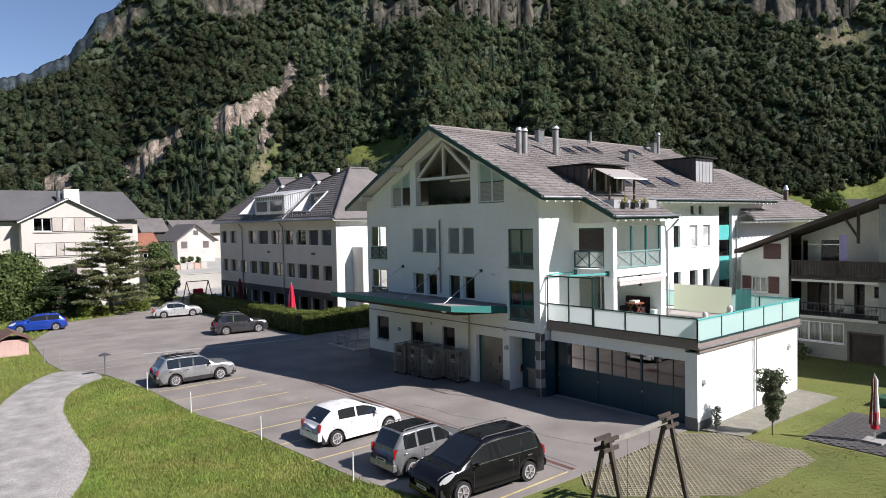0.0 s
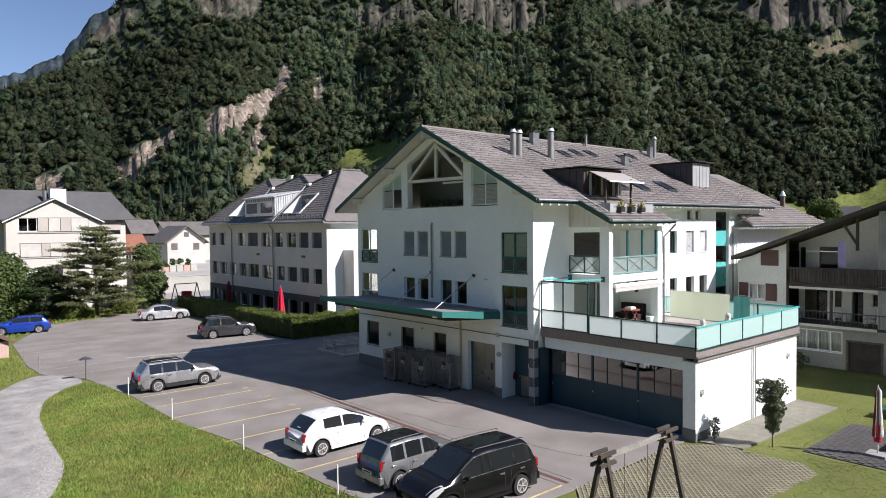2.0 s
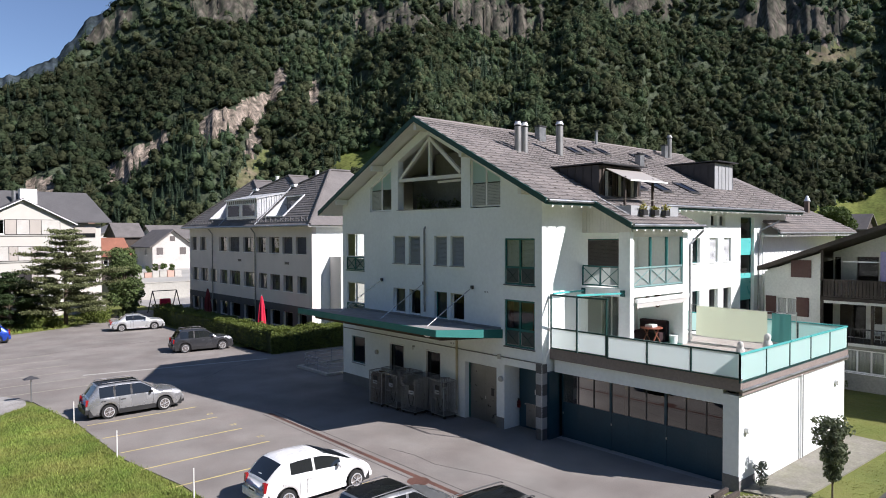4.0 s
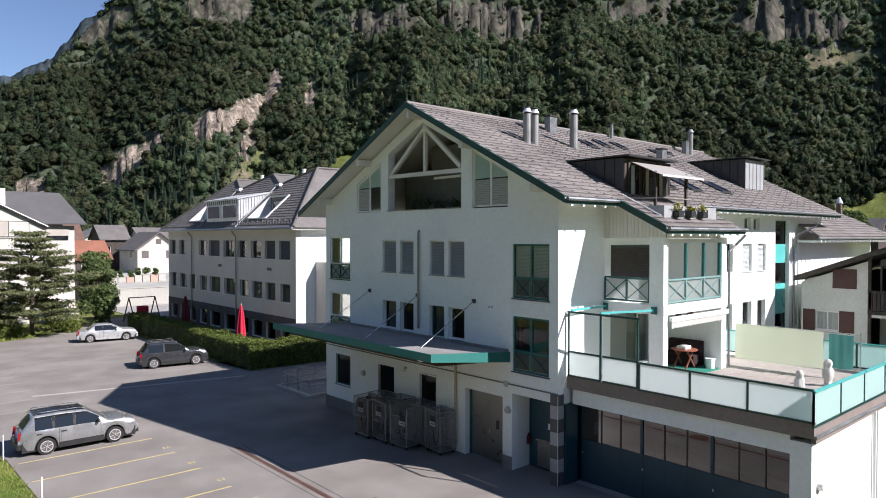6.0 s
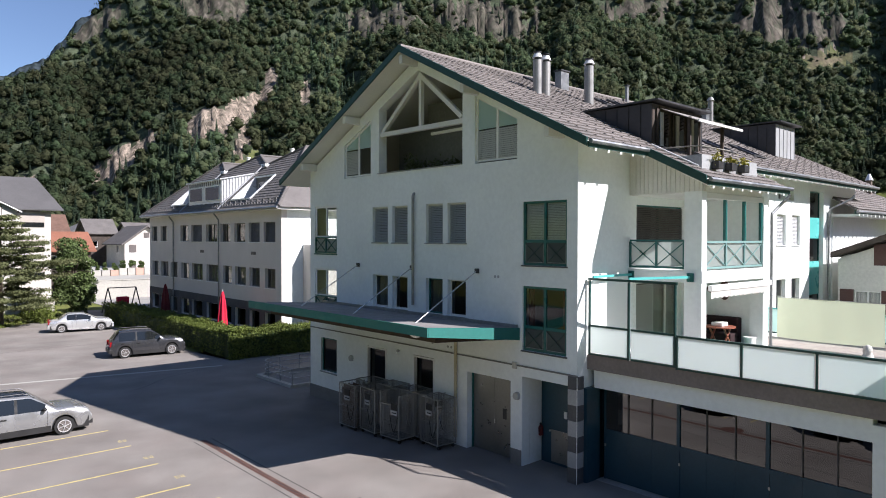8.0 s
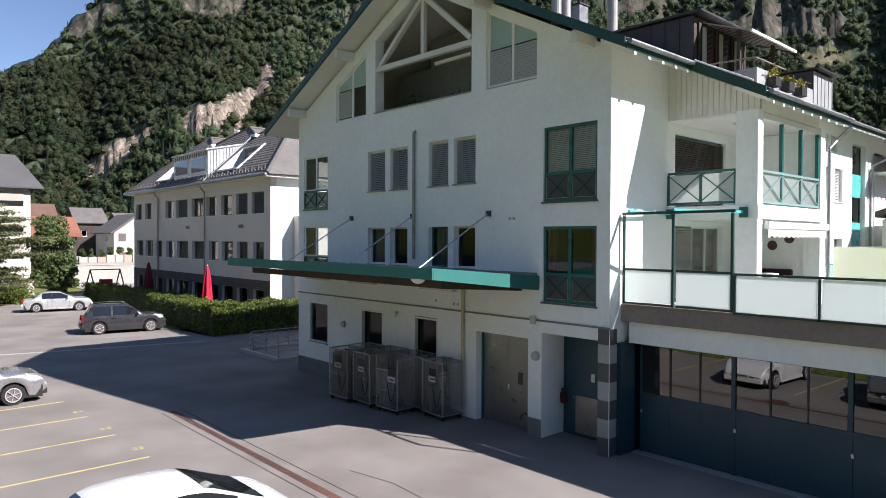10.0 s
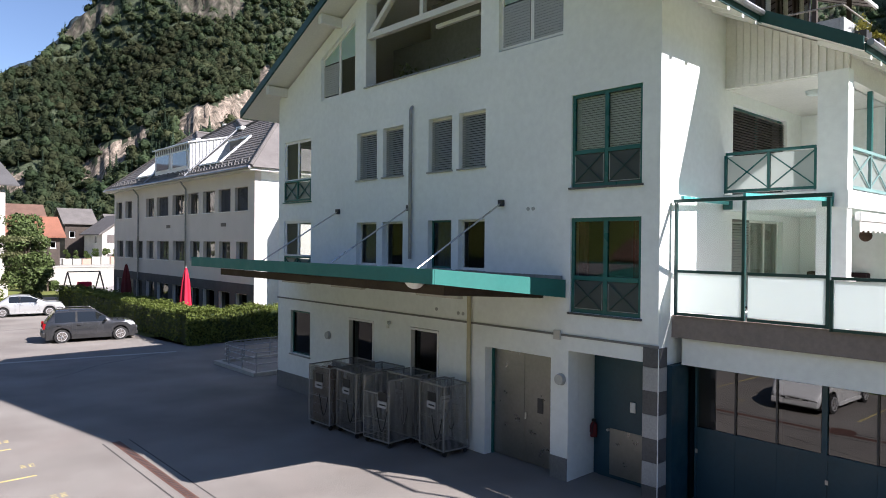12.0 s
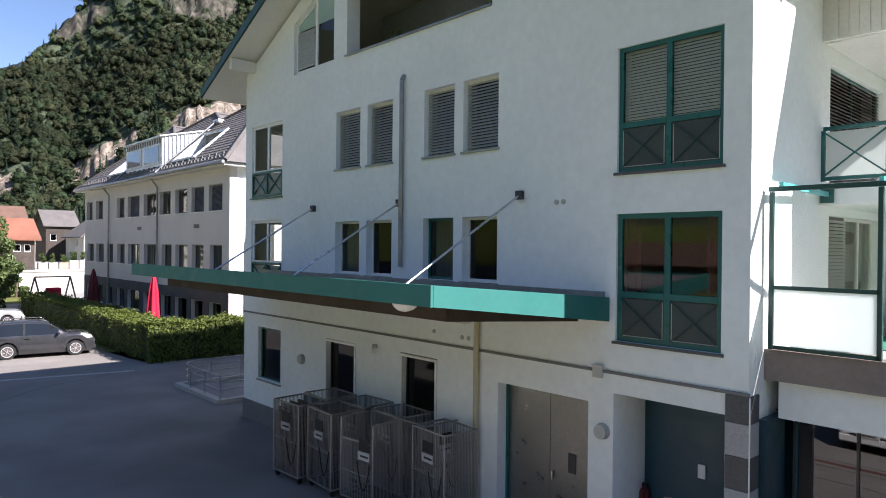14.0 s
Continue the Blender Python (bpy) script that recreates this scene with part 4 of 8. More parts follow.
for i in range(int((X1 - X0 - 0.9) / 0.91)):
    for j in range(0, 25):
        y = EAVE_Y + 0.02 + j * TL * up_y
        x = X0 + 0.84 + i * 0.91
        if y < RIDGE_Y - 0.2:
            hexa(hk, [(x, y - 0.01, roof_z(y) + 0.03), (x + 0.036, y - 0.01, roof_z(y) + 0.03), (x + 0.036, y + 0.12, roof_z(y + 0.12) + 0.03), (x, y + 0.12, roof_z(y + 0.12) + 0.03), (x, y - 0.01, roof_z(y) + 0.072), (x + 0.036, y - 0.01, roof_z(y) + 0.072), (x + 0.036, y + 0.015, roof_z(y) + 0.078), (x, y + 0.015, roof_z(y) + 0.078)])
part("snow_hook", hk, PLASTIC, house, "small dark metal snow hooks on the tiles", kind="stuff")
rc = bmesh.new()
cyl(rc, (X0, RIDGE_Y, RIDGE_Z + 0.0), (38.0, RIDGE_Y, RIDGE_Z + 0.0), 0.10, n=8)
cyl(rc, (38.0, RIDGE_Y, RIDGE_Z + 0.02), (X1, RIDGE_Y, RIDGE_Z + 0.02), 0.10, n=8)
part("ridge_cap", rc, TILE, house)
for ya, yb in ((EAVE_Y, RIDGE_Y), (EAVE_N, RIDGE_Y)):
    bm = bmesh.new()
    hexa(bm, [(X0 - 0.06, ya, roof_z(ya) - 0.20), (X0 - 0.005, ya, roof_z(ya) - 0.20), (X0 - 0.005, yb, roof_z(yb) - 0.20), (X0 - 0.06, yb, roof_z(yb) - 0.20), (X0 - 0.06, ya, roof_z(ya) + 0.05), (X0 - 0.005, ya, roof_z(ya) + 0.05), (X0 - 0.005, yb, roof_z(yb) + 0.05), (X0 - 0.06, yb, roof_z(yb) + 0.05)])
    part("verge_board", bm, TEAL_E, house, "dark teal verge board")
bm = bmesh.new()
ya, yb = EAVE_B, EAVE_Y
hexa(bm, [(XB0 - 0.06, ya, roof_z(ya) - 0.20), (XB0 - 0.005, ya, roof_z(ya) - 0.20), (XB0 - 0.005, yb, roof_z(yb) - 0.20), (XB0 - 0.06, yb, roof_z(yb) - 0.20), (XB0 - 0.06, ya, roof_z(ya) + 0.06), (XB0 - 0.005, ya, roof_z(ya) + 0.06), (XB0 - 0.005, yb, roof_z(yb) + 0.06), (XB0 - 0.06, yb, roof_z(yb) + 0.06)])
part("verge_board", bm, TEAL_E, house, "dark teal verge board")
for x0, x1, y in ((X0, XB0 + 0.1, EAVE_Y), (XB1, X1, EAVE_Y), (XB0, XB1 + 0.25, EAVE_B)):
    z = roof_z(y)
    part("eaves_board", B((x0, x1, y - 0.035, y - 0.003, z - 0.22, z - 0.06)), TEAL_E, house, "dark teal eaves board")
    g = bmesh.new()
    cyl(g, (x0, y - 0.10, z - 0.06), (x1, y - 0.10, z - 0.06), 0.065, n=8)
    part("gutter", g, ZINC, house)
    x = x0 + 0.3
    while x < x1 - 0.1:
        bm = bmesh.new()
        hexa(bm, [(x, y - 0.02, z - 0.30), (x + 0.1, y - 0.02, z - 0.30), (x + 0.1, y + 0.9, z + 0.9 * PITCH - 0.30), (x, y + 0.9, z + 0.9 * PITCH - 0.30), (x, y - 0.02, z - 0.21), (x + 0.1, y - 0.02, z - 0.21), (x + 0.1, y + 0.9, z + 0.9 * PITCH - 0.205), (x, y + 0.9, z + 0.9 * PITCH - 0.205)])
        part("rafter_foot", bm, WHITEP, house)
        x += 0.62
for y in (22.0, 25.6, RIDGE_Y, 32.6, 36.0):
    part("purlin", B((X0 + 0.05, FX + 0.1, y - 0.09, y + 0.09, roof_z(y) - 0.52 - (0.1 if y == RIDGE_Y else 0), roof_z(y) - 0.22 - (0.1 if y == RIDGE_Y else 0))), WOODW, house)
# rain pipes
part("rain_pipe", pipe([(FX - 0.07, 28.97, 4.75), (FX - 0.07, 28.97, 8.85), (FX - 0.02, 28.97, 8.95), (FX + 0.1, 28.97, 8.95)], 0.05), ZINC, house, "grey rain pipe")
part("rain_pipe", pipe([(FX - 0.07, 26.6, 0.3), (FX - 0.07, 26.6, 4.3)], 0.055), PIPE_C, house, "cream rain pipe")
part("rain_pipe", pipe([(33.1, 18.5, 8.75), (32.9, 18.8, 8.35), (32.64, 18.92, 8.1), (32.64, 18.92, 3.6)], 0.05), ZINC, house, "grey rain pipe")
part("rain_pipe", pipe([(46.0, 20.42, 9.4), (45.95, 20.5, 9.25), (45.38, 21.25, 8.75), (45.35, 21.34, 8.55), (45.35, 21.34, 0.2)], 0.055), ZINC, house, "grey rain pipe")

# flues, chimney and dormers
for x, y, z1 in ((28.42, 25.68, 14.18), (28.92, 25.68, 14.18), (31.78, 25.8, 14.55)):
    bm = bmesh.new()
    r = 0.165 if x < 30 else 0.19
    cyl(bm, (x, y, roof_z(y) - 0.3), (x, y, z1 - 0.30), r, n=16)
    fl = part("flue", bm, FLUE, house, "steel flue pipe")
    part("collar", cyl(bmesh.new(), (x, y, z1 - 0.298), (x, y, z1 - 0.222), r * 0.72, n=16), METAL_D, fl)
    part("cap", cyl(bmesh.new(), (x, y, z1 - 0.22), (x, y, z1 - 0.05), r * 1.2, r * 0.72, n=16), METAL_W, fl, "bright metal cap")
    part("lid", cyl(bmesh.new(), (x, y, z1 - 0.02), (x, y, z1), r * 0.95, n=16), METAL_D, fl)
    part("stem", cyl(bmesh.new(), (x, y, z1 - 0.048), (x, y, z1 - 0.022), r * 0.35, n=8), METAL_D, fl)
for x, y, w, h, zt in ((32.85, 27.9, 0.35, 0.42, 14.55), (39.3, 25.7, 0.35, 0.35, 13.3), (45.8, 27.9, 0.3, 0.3, 14.6), (38.9, 28.6, 0.12, 0.12, 15.0)):
    ch = part("chimney", B((x - h, x + h * 0.3, y - w / 2, y + w / 2, roof_z(y) - 0.4, zt), bevel=0.01), ZINC, house, "sheet metal chimney")
    part("chimney_cap", B((x - h - 0.04, x + h * 0.3 + 0.04, y - w / 2 - 0.04, y + w / 2 + 0.04, zt + 0.002, zt + 0.06)), METAL_D, ch)
bm = bmesh.new()
cyl(bm, (46.3, 27.9, 13.4), (46.3, 27.9, 15.2), 0.15, n=12)
cyl(bm, (46.3, 27.9, 15.2), (46.3, 27.9, 15.4), 0.22, 0.1, n=12)
part("flue", bm, FLUE, house, "steel flue pipe")


def dormer(x0, x1, yf, zt, yb, side_mat, front_mat, label):
    bm = bmesh.new()
    hexa(bm, [(x0, yf, roof_z(yf) - 0.2), (x1, yf, roof_z(yf) - 0.2), (x1, yb, roof_z(yb) - 0.2), (x0, yb, roof_z(yb) - 0.2), (x0, yf, zt), (x1, yf, zt), (x1, yb, zt + 0.05), (x0, yb, zt + 0.05)])
    dm = part("dormer", bm, side_mat, house, label)
    part("dormer_roof", B((x0 - 0.12, x1 + 0.12, yf - 0.3, yb + 0.05, zt + 0.054, zt + 0.11)), METAL_D, dm)
    k = x0 + 0.02
    while k < x1 - 0.3:
        part("panel", B((k, k + 0.42, yf - 0.02, yf - 0.002, roof_z(yf) + 0.05, zt - 0.02)), front_mat, dm)
        part("seam", B((k + 0.422, k + 0.447, yf - 0.045, yf - 0.002, roof_z(yf) + 0.05, zt - 0.02)), front_mat, dm)
        k += 0.45
    y = yf + 0.4
    while y < yb - 0.4:
        part("seam", B((x0 - 0.025, x0 - 0.002, y, y + 0.03, roof_z(y) - 0.05, zt)), side_mat, dm)
        y += 0.45
    return dm


dormer(42.8, 45.2, 22.9, 12.86, 26.9, METAL_D, PARAP, "dormer clad in dark sheet metal with standing seams")
dm = dormer(28.75, 32.1, 21.15, 11.66, 24.0, METAL_D, WOOD_D, "dark metal dormer opening on a roof balcony")
for a, b in ((28.95, 29.75), (29.95, 30.75), (30.95, 31.75)):
    dr_ = part("balcony_door", B((a, b, 21.07, 21.10, 10.1, 11.5)), WOOD_D, dm)
    part("door_pane", sheet(("y", 21.06), a + 0.1, b - 0.1, 0.0, 10.2, 11.4), CARGL, dr_)
    part("curtain", folds(("y", 21.045), a + 0.12, a + 0.4, 0.0, 10.2, 11.4), NETC, dr_)
for x in (29.0, 31.2):
    part("dormer_post", B((x, x + 0.09, 19.95, 20.04, 9.6, 11.1)), WOOD_D, dm)
aw = bmesh.new()
hexa(aw, [(28.83, 19.6, 10.90), (31.77, 19.6, 10.90), (32.04, 21.08, 11.52), (29.13, 21.08, 11.52), (28.83, 19.6, 10.92), (31.77, 19.6, 10.92), (32.04, 21.08, 11.54), (29.13, 21.08, 11.54)])
awn = part("awning", aw, AWN_D, house, "extended brown striped awning over the roof balcony")
for i in range(9):
    x = 28.98 + i * 0.33
    rib = bmesh.new()
    bar(rib, (x, 19.62, 10.885), (x + 0.28, 21.06, 11.505), 0.05, 0.012)
    part("stripe", rib, WOOD_D, awn)
part("awning_rail", B((28.80, 31.80, 19.54, 19.595, 10.87, 10.94)), WHITEP, house)
part("balcony_parapet", B((28.3, 32.1, 19.2, 19.28, 9.15, 9.79), (28.3, 28.38, 19.284, 20.9, 9.3, 9.79)), PARAP, house, "grey sheet metal balcony parapet")
part("parapet_rail", pipe([(28.34, 20.85, 10.1), (28.34, 19.24, 10.05), (30.2, 19.24, 10.05)], 0.02), WOOD_G, house)
part("snow_rail", pipe([(28.1, 20.75, 10.22), (28.1, 19.2, 9.42)], 0.025), WHITEP, house, "thin pale pipe along the roof balcony")
for x, y in ((33.1, 22.0), (35.4, 22.0), (38.5, 22.1), (35.5, 26.8), (37.2, 26.9), (40.6, 26.7), (42.3, 27.2), (30.6, 27.6), (33.8, 26.4)):
    bm = bmesh.new()
    l, w = (1.25, 0.9) if y < 24 else (0.8, 0.6)
    n = Vector((0, -up_z, up_y))
    p0, p1 = Vector((x, y, roof_z(y))), Vector((x, y + l * up_y, roof_z(y + l * up_y)))
    for a, b in (((0, 0), (w, 0)), ((0, 1), (w, 1))):
        base = p0 if a[1] == 0 else p1
        bar(bm, base + n * 0.05, base + Vector((w, 0, 0)) + n * 0.05, 0.07, 0.12)
    bar(bm, p0 + n * 0.05, p1 + n * 0.05, 0.07, 0.12)
    bar(bm, p0 + Vector((w, 0, 0)) + n * 0.05, p1 + Vector((w, 0, 0)) + n * 0.05, 0.07, 0.12)
    sk = part("skylight", bm, METAL_D, house, "roof skylight in a dark metal frame")
    g = bmesh.new()
    bar(g, p0 + Vector((w / 2, 0, 0)) + n * 0.06, p1 + Vector((w / 2, 0, 0)) + n * 0.06, w - 0.06, 0.02)
    part("pane", g, SKYGL, sk)
    bm = bmesh.new()
    bar(bm, p0 - Vector((0.06, 0.12, 0.06)) + n * 0.045, p0 + Vector((w + 0.06, -0.12, -0.06)) + n * 0.045, 0.22, 0.012)
    part("flashing", bm, ZINC, sk, "pale metal flashing below the skylight")

# side wall windows, stair glazing
for a, b in ((35.9, 36.7), (37.5, 38.3), (39.35, 40.35), (41.0, 41.95)):
    window(house, GS, a, b, 7.0, 8.35, TEAL if a < 38 else WOODW, blind_to=7.04 if a > 38 else 0, blind_mat=METAL_W, pane=PANE_D)
    window(house, GS, a, b, 4.0, 5.5, TEAL if a < 38 else WOODW, pane=PANE_D)
for a, b in ((39.5, 40.2), (40.5, 41.2)):
    window(house, GS, a, b, 9.0, 9.62, WOODW, sill=None, pane=PANE_D)
st = window(house, GS, 43.1, 44.9, 0.3, 9.55, TEAL, 1, depth=0.2, sill=None, pane=PANE_D, label="tall stair window with turquoise panels")
for a, b in ((7.3, 8.3), (4.6, 6.2)):
    part("spandrel", B(FB(GS, 43.2, 44.8, 0.16, 0.19, a, b)), TEAL_L, st, "turquoise panel")
window(house, GS, 28.33, 31.4, 6.32, 8.37, TEAL, 2, depth=0.12, blind_to=6.5, blind_mat=BLIND_D, sill=None, label="balcony door behind a lowered brown blind")
window(house, GS, 28.33, 29.5, 3.65, 5.80, BLIND_D, 1, depth=0.12, blind_to=3.8, sill=None)
window(house, GS, 29.5, 31.2, 3.65, 5.80, WOODW, 2, depth=0.12, fill="net", sill=None, pane=PANE)

# balcony bay
BX, BY = 27.9, 18.98
part("bay_column", B((BX, BX + 0.30, BY, BY + 0.55, 3.56, 8.66)), STUCCO, house, "white square column")
part("bay_column", B((32.15, 32.55, BY, BY + 0.45, 3.56, 8.66)), STUCCO, house, "white square column")
part("bay_floor", B((BX - 0.03, 32.58, BY - 0.03, FY - 0.004, 5.95, 6.30)), STUCCO, house, "white balcony slab")
bm = bmesh.new()
for y0, y1 in ((BY + 0.02, FY - 0.004),):
    hexa(bm, [(BX + 0.02, y0, 8.64), (BX + 0.12, y0, 8.64), (BX + 0.12, y1, 8.64), (BX + 0.02, y1, 8.64), (BX + 0.02, y0, roof_z(y0) - 0.22), (BX + 0.12, y0, roof_z(y0) - 0.22), (BX + 0.12, y1, roof_z(y1) - 0.22), (BX + 0.02, y1, roof_z(y1) - 0.22)])
part("bay_gable", bm, WOODW, house, "white vertical boarding")
for i in range(15):
    y = BY + 0.1 + i * 0.15
    part("board_strip", B((BX - 0.008, BX + 0.018, y, y + 0.03, 8.66, roof_z(y) - 0.24)), WOODW, house)
for z in (8.63, 5.95):
    lamp = part("ceiling_lamp", cyl(bmesh.new(), (29.4, 20.1, z - 0.09), (29.4, 20.1, z - 0.003), 0.15, 0.19, n=20), FROST, house, "round flush ceiling lamp, switched off")
part("bay_ceiling", B((BX + 0.13, 32.5, BY + 0.5, FY - 0.01, 8.63, 8.68)), WOODW, house)
part("bay_side_wall", B((32.32, 32.54, BY + 0.46, FY - 0.004, 3.56, 5.94), (32.32, 32.54, BY + 0.46, FY - 0.004, 6.31, 8.62)), STUCCO, house, "shaded side wall of the balcony bay")
part("bay_front_board", B((BX + 0.305, 32.14, BY + 0.05, BY + 0.11, 8.64, 8.98)), WOODW, house, "white boarding over the balcony front")
part("bay_beam", B((BX + 0.31, 32.14, BY + 0.02, BY + 0.22, 8.47, 8.62)), WOODW, house)


def x_rail(p, q, z0, z1, n, label, paint=TEAL):
    """A balcony railing with crossed bars between its posts."""
    p, q = Vector((*p, 0)), Vector((*q, 0))
    bm = bmesh.new()
    bar(bm, p + Vector((0, 0, z1)), q + Vector((0, 0, z1)), 0.06, 0.06)
    r = part("balcony_rail", bm, paint, house, label)
    low = bmesh.new()
    bar(low, p + Vector((0, 0, z0 + 0.04)), q + Vector((0, 0, z0 + 0.04)), 0.06, 0.06)
    part("bottom_rail", low, paint, r)
    for i in range(n + 1):
        c = p.lerp(q, i / n)
        b = bmesh.new()
        bar(b, c + Vector((0, 0, z0)), c + Vector((0, 0, z1 - 0.03)), 0.055, 0.055)
        part("post", b, paint, r)
    for i in range(n):
        a, c = p.lerp(q, i / n), p.lerp(q, (i + 1) / n)
        b = bmesh.new()
        bar(b, a + Vector((0, 0, z0 + 0.08)), c + Vector((0, 0, z1 - 0.05)), 0.025, 0.025)
        bar(b, a + Vector((0, 0, z1 - 0.05)), c + Vector((0, 0, z0 + 0.08)), 0.025, 0.025)
        part("cross_rail", b, paint, r)
        fc = ("x", a.x + 0.03) if abs(a.x - c.x) < 0.1 else ("y", a.y + 0.03)
        k0, k1 = sorted((a.y, c.y) if fc[0] == "x" else (a.x, c.x))
        part("pane", sheet(fc, k0 + 0.03, k1 - 0.03, 0.0, z0 + 0.08, z1 - 0.05), PANE_M, r)
    return r


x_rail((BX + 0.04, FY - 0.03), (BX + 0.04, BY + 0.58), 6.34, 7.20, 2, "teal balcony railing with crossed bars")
x_rail((BX + 0.33, BY + 0.06), (32.12, BY + 0.06), 6.34, 7.16, 3, "teal balcony railing with crossed bars", TEAL_SUN)
for x in (29.52, 30.83, 32.08):
    part("balcony_post", B((x - 0.045, x + 0.045, BY + 0.03, BY + 0.12, 7.20, 8.46)), TEAL, house)
abox = part("awning_box", B((BX + 0.32, 32.45, BY - 0.16, BY - 0.034, 5.70, 5.88), bevel=0.03), WHITEP, house, "white awning cassette")
for i in range(26):
    x = BX + 0.34 + i * 0.155
    part("valance_strip", B((x, x + 0.15, BY - 0.13, BY - 0.118, 5.48 + 0.03 * (i % 2), 5.698)), AWN, abox, "scalloped awning valance" if i == 0 else "")

for z0, z1 in ((6.60, 7.30), (3.97, 4.67)):
    x_rail((FX + 0.02, 34.34), (FX + 0.02, 36.06), z0, z1, 2, "dark teal crossed railing before the corner window")

# canopy over the loading yard
CA, CB = 23.9, 35.05
RODS = ((22.6, 25.72), (22.6, 29.2), (22.6, 32.8))
can = bmesh.new()
hexa(can, [(21.55, CA, 4.45), (FX - 0.003, CA - 0.2, 4.06), (FX - 0.003, CB + 0.3, 4.06), (21.55, CB, 4.45), (21.55, CA, 4.64), (FX - 0.003, CA - 0.2, 4.36), (FX - 0.003, CB + 0.3, 4.36), (21.55, CB, 4.64)])
canopy = part("canopy", can, METAL_D, house, "flat canopy with a teal edge hung from rods")
bm = bmesh.new()
hexa(bm, [(21.50, CA - 0.05, 4.43), (21.545, CA - 0.05, 4.43), (21.545, CB + 0.05, 4.43), (21.50, CB + 0.05, 4.43), (21.50, CA - 0.05, 4.71), (21.545, CA - 0.05, 4.71), (21.545, CB + 0.05, 4.71), (21.50, CB + 0.05, 4.71)])
part("canopy_edge", bm, TEAL_C, canopy, "teal canopy edge")
bm = bmesh.new()
hexa(bm, [(21.55, CA - 0.05, 4.43), (FX - 0.02, CA - 0.25, 4.02), (FX - 0.02, CA - 0.21, 4.02), (21.55, CA - 0.005, 4.43), (21.55, CA - 0.05, 4.71), (FX - 0.02, CA - 0.25, 4.41), (FX - 0.02, CA - 0.21, 4.41), (21.55, CA - 0.005, 4.71)])
part("canopy_edge", bm, TEAL_C, canopy, "teal canopy edge")
bm = bmesh.new()
box(bm, FX - 0.09, FX - 0.003, CA - 0.15, CB + 0.3, 4.365, 4.5)
part("flashing", bm, ZINC, canopy)
bm = bmesh.new()
hexa(bm, [(21.56, CA + 0.01, 4.645), (FX - 0.1, CA - 0.17, 4.372), (FX - 0.1, CB + 0.27, 4.372), (21.56, CB - 0.01, 4.645), (21.56, CA + 0.01, 4.665), (FX - 0.1, CA - 0.17, 4.392), (FX - 0.1, CB + 0.27, 4.392), (21.56, CB - 0.01, 4.665)])
part("canopy_top", bm, CANTOP, canopy, "grey membrane on the canopy")
for y, ye in ((25.56, RODS[0]), (29.05, RODS[1]), (32.6, RODS[2])):
    bm = bmesh.new()
    cyl(bm, (FX - 0.05, y, 6.16), (ye[0], ye[1], 4.58), 0.022, n=8)
    r = part("tie_rod", bm, STEEL, canopy, "steel tie rod")
    part("rod_bracket", B((FX - 0.10, FX - 0.002, y - 0.07, y + 0.07, 6.08, 6.24), bevel=0.01), METAL_D, r)
for y in (25.65, 29.2, 31.85):
    part("tube_lamp", B((23.2, 23.34, y - 0.7, y + 0.7, 4.0, 4.07), bevel=0.01), CREAM, canopy, "unlit tube lamp")
bm = bmesh.new()
bmesh.ops.create_uvsphere(bm, u_segments=16, v_segments=10, radius=0.2, matrix=Matrix.Translation((21.95, 24.9, 4.43)) @ Matrix.Diagonal((1, 1, 0.8, 1)))
part("globe_lamp", bm, WHITEP, canopy, "white globe lamp", smooth=True)

bm = bmesh.new()
hexa(bm, [(22.15, CA + 0.35, 4.17), (FX - 0.1, CA + 0.3, 3.98), (FX - 0.1, CB - 0.6, 3.98), (22.15, CB - 0.6, 4.17), (22.15, CA + 0.35, 4.36), (FX - 0.1, CA + 0.3, 4.05), (FX - 0.1, CB - 0.6, 4.05), (22.15, CB - 0.6, 4.36)])
part("soffit", bm, SOFFIT, canopy, "dark brown boarded soffit")

# ground floor doors
sd = part("steel_door", B((FX + 0.30, FX + 0.36, 24.10, 25.065, 0.02, 2.62), (FX + 0.30, FX + 0.36, 25.075, 26.04, 0.02, 2.62)), DOORST, house, "brushed steel double door")
part("door_frame", B((FX + 0.24, FX + 0.38, 24.05, 24.095, 0, 2.66), (FX + 0.24, FX + 0.38, 26.045, 26.09, 0, 2.66), (FX + 0.24, FX + 0.38, 24.1, 26.04, 2.622, 2.66)), TEAL, sd)
part("latch_plate", B((FX + 0.285, FX + 0.298, 24.5, 24.66, 1.25, 1.6)), METAL_D, sd)
part("handle", pipe([(FX + 0.26, 25.0, 1.05), (FX + 0.26, 25.0, 1.2)], 0.02), STEEL, sd)
part("recess_side", B((FX + 0.39, 26.3, 23.575, 23.70, 0, 2.87)), STUCCO, house)
part("recess_back", B((26.2, 26.3, 21.3, 23.57, 0, 2.87)), BLUEP, house)
bd = part("side_door", B((26.12, 26.17, 21.5, 23.40, 0.02, 2.86)), BLUEP, house, "petrol blue metal door")
part("kick_plate", B((26.105, 26.118, 21.95, 23.09, 0.1, 1.12)), DOORST, bd, "dull steel kick plate")
part("door_knob", cyl(bmesh.new(), (26.06, 23.12, 1.08), (26.118, 23.12, 1.08), 0.028, n=12), STEEL, bd)
part("switch_box", B((26.085, 26.118, 22.45, 22.57, 1.57, 1.79), bevel=0.006), PAPER, bd, "pale grey switch box")
part("recess_ceiling", B((FX + 0.385, 26.2, 21.45, 23.57, 2.872, 2.95)), STUCCO, house)
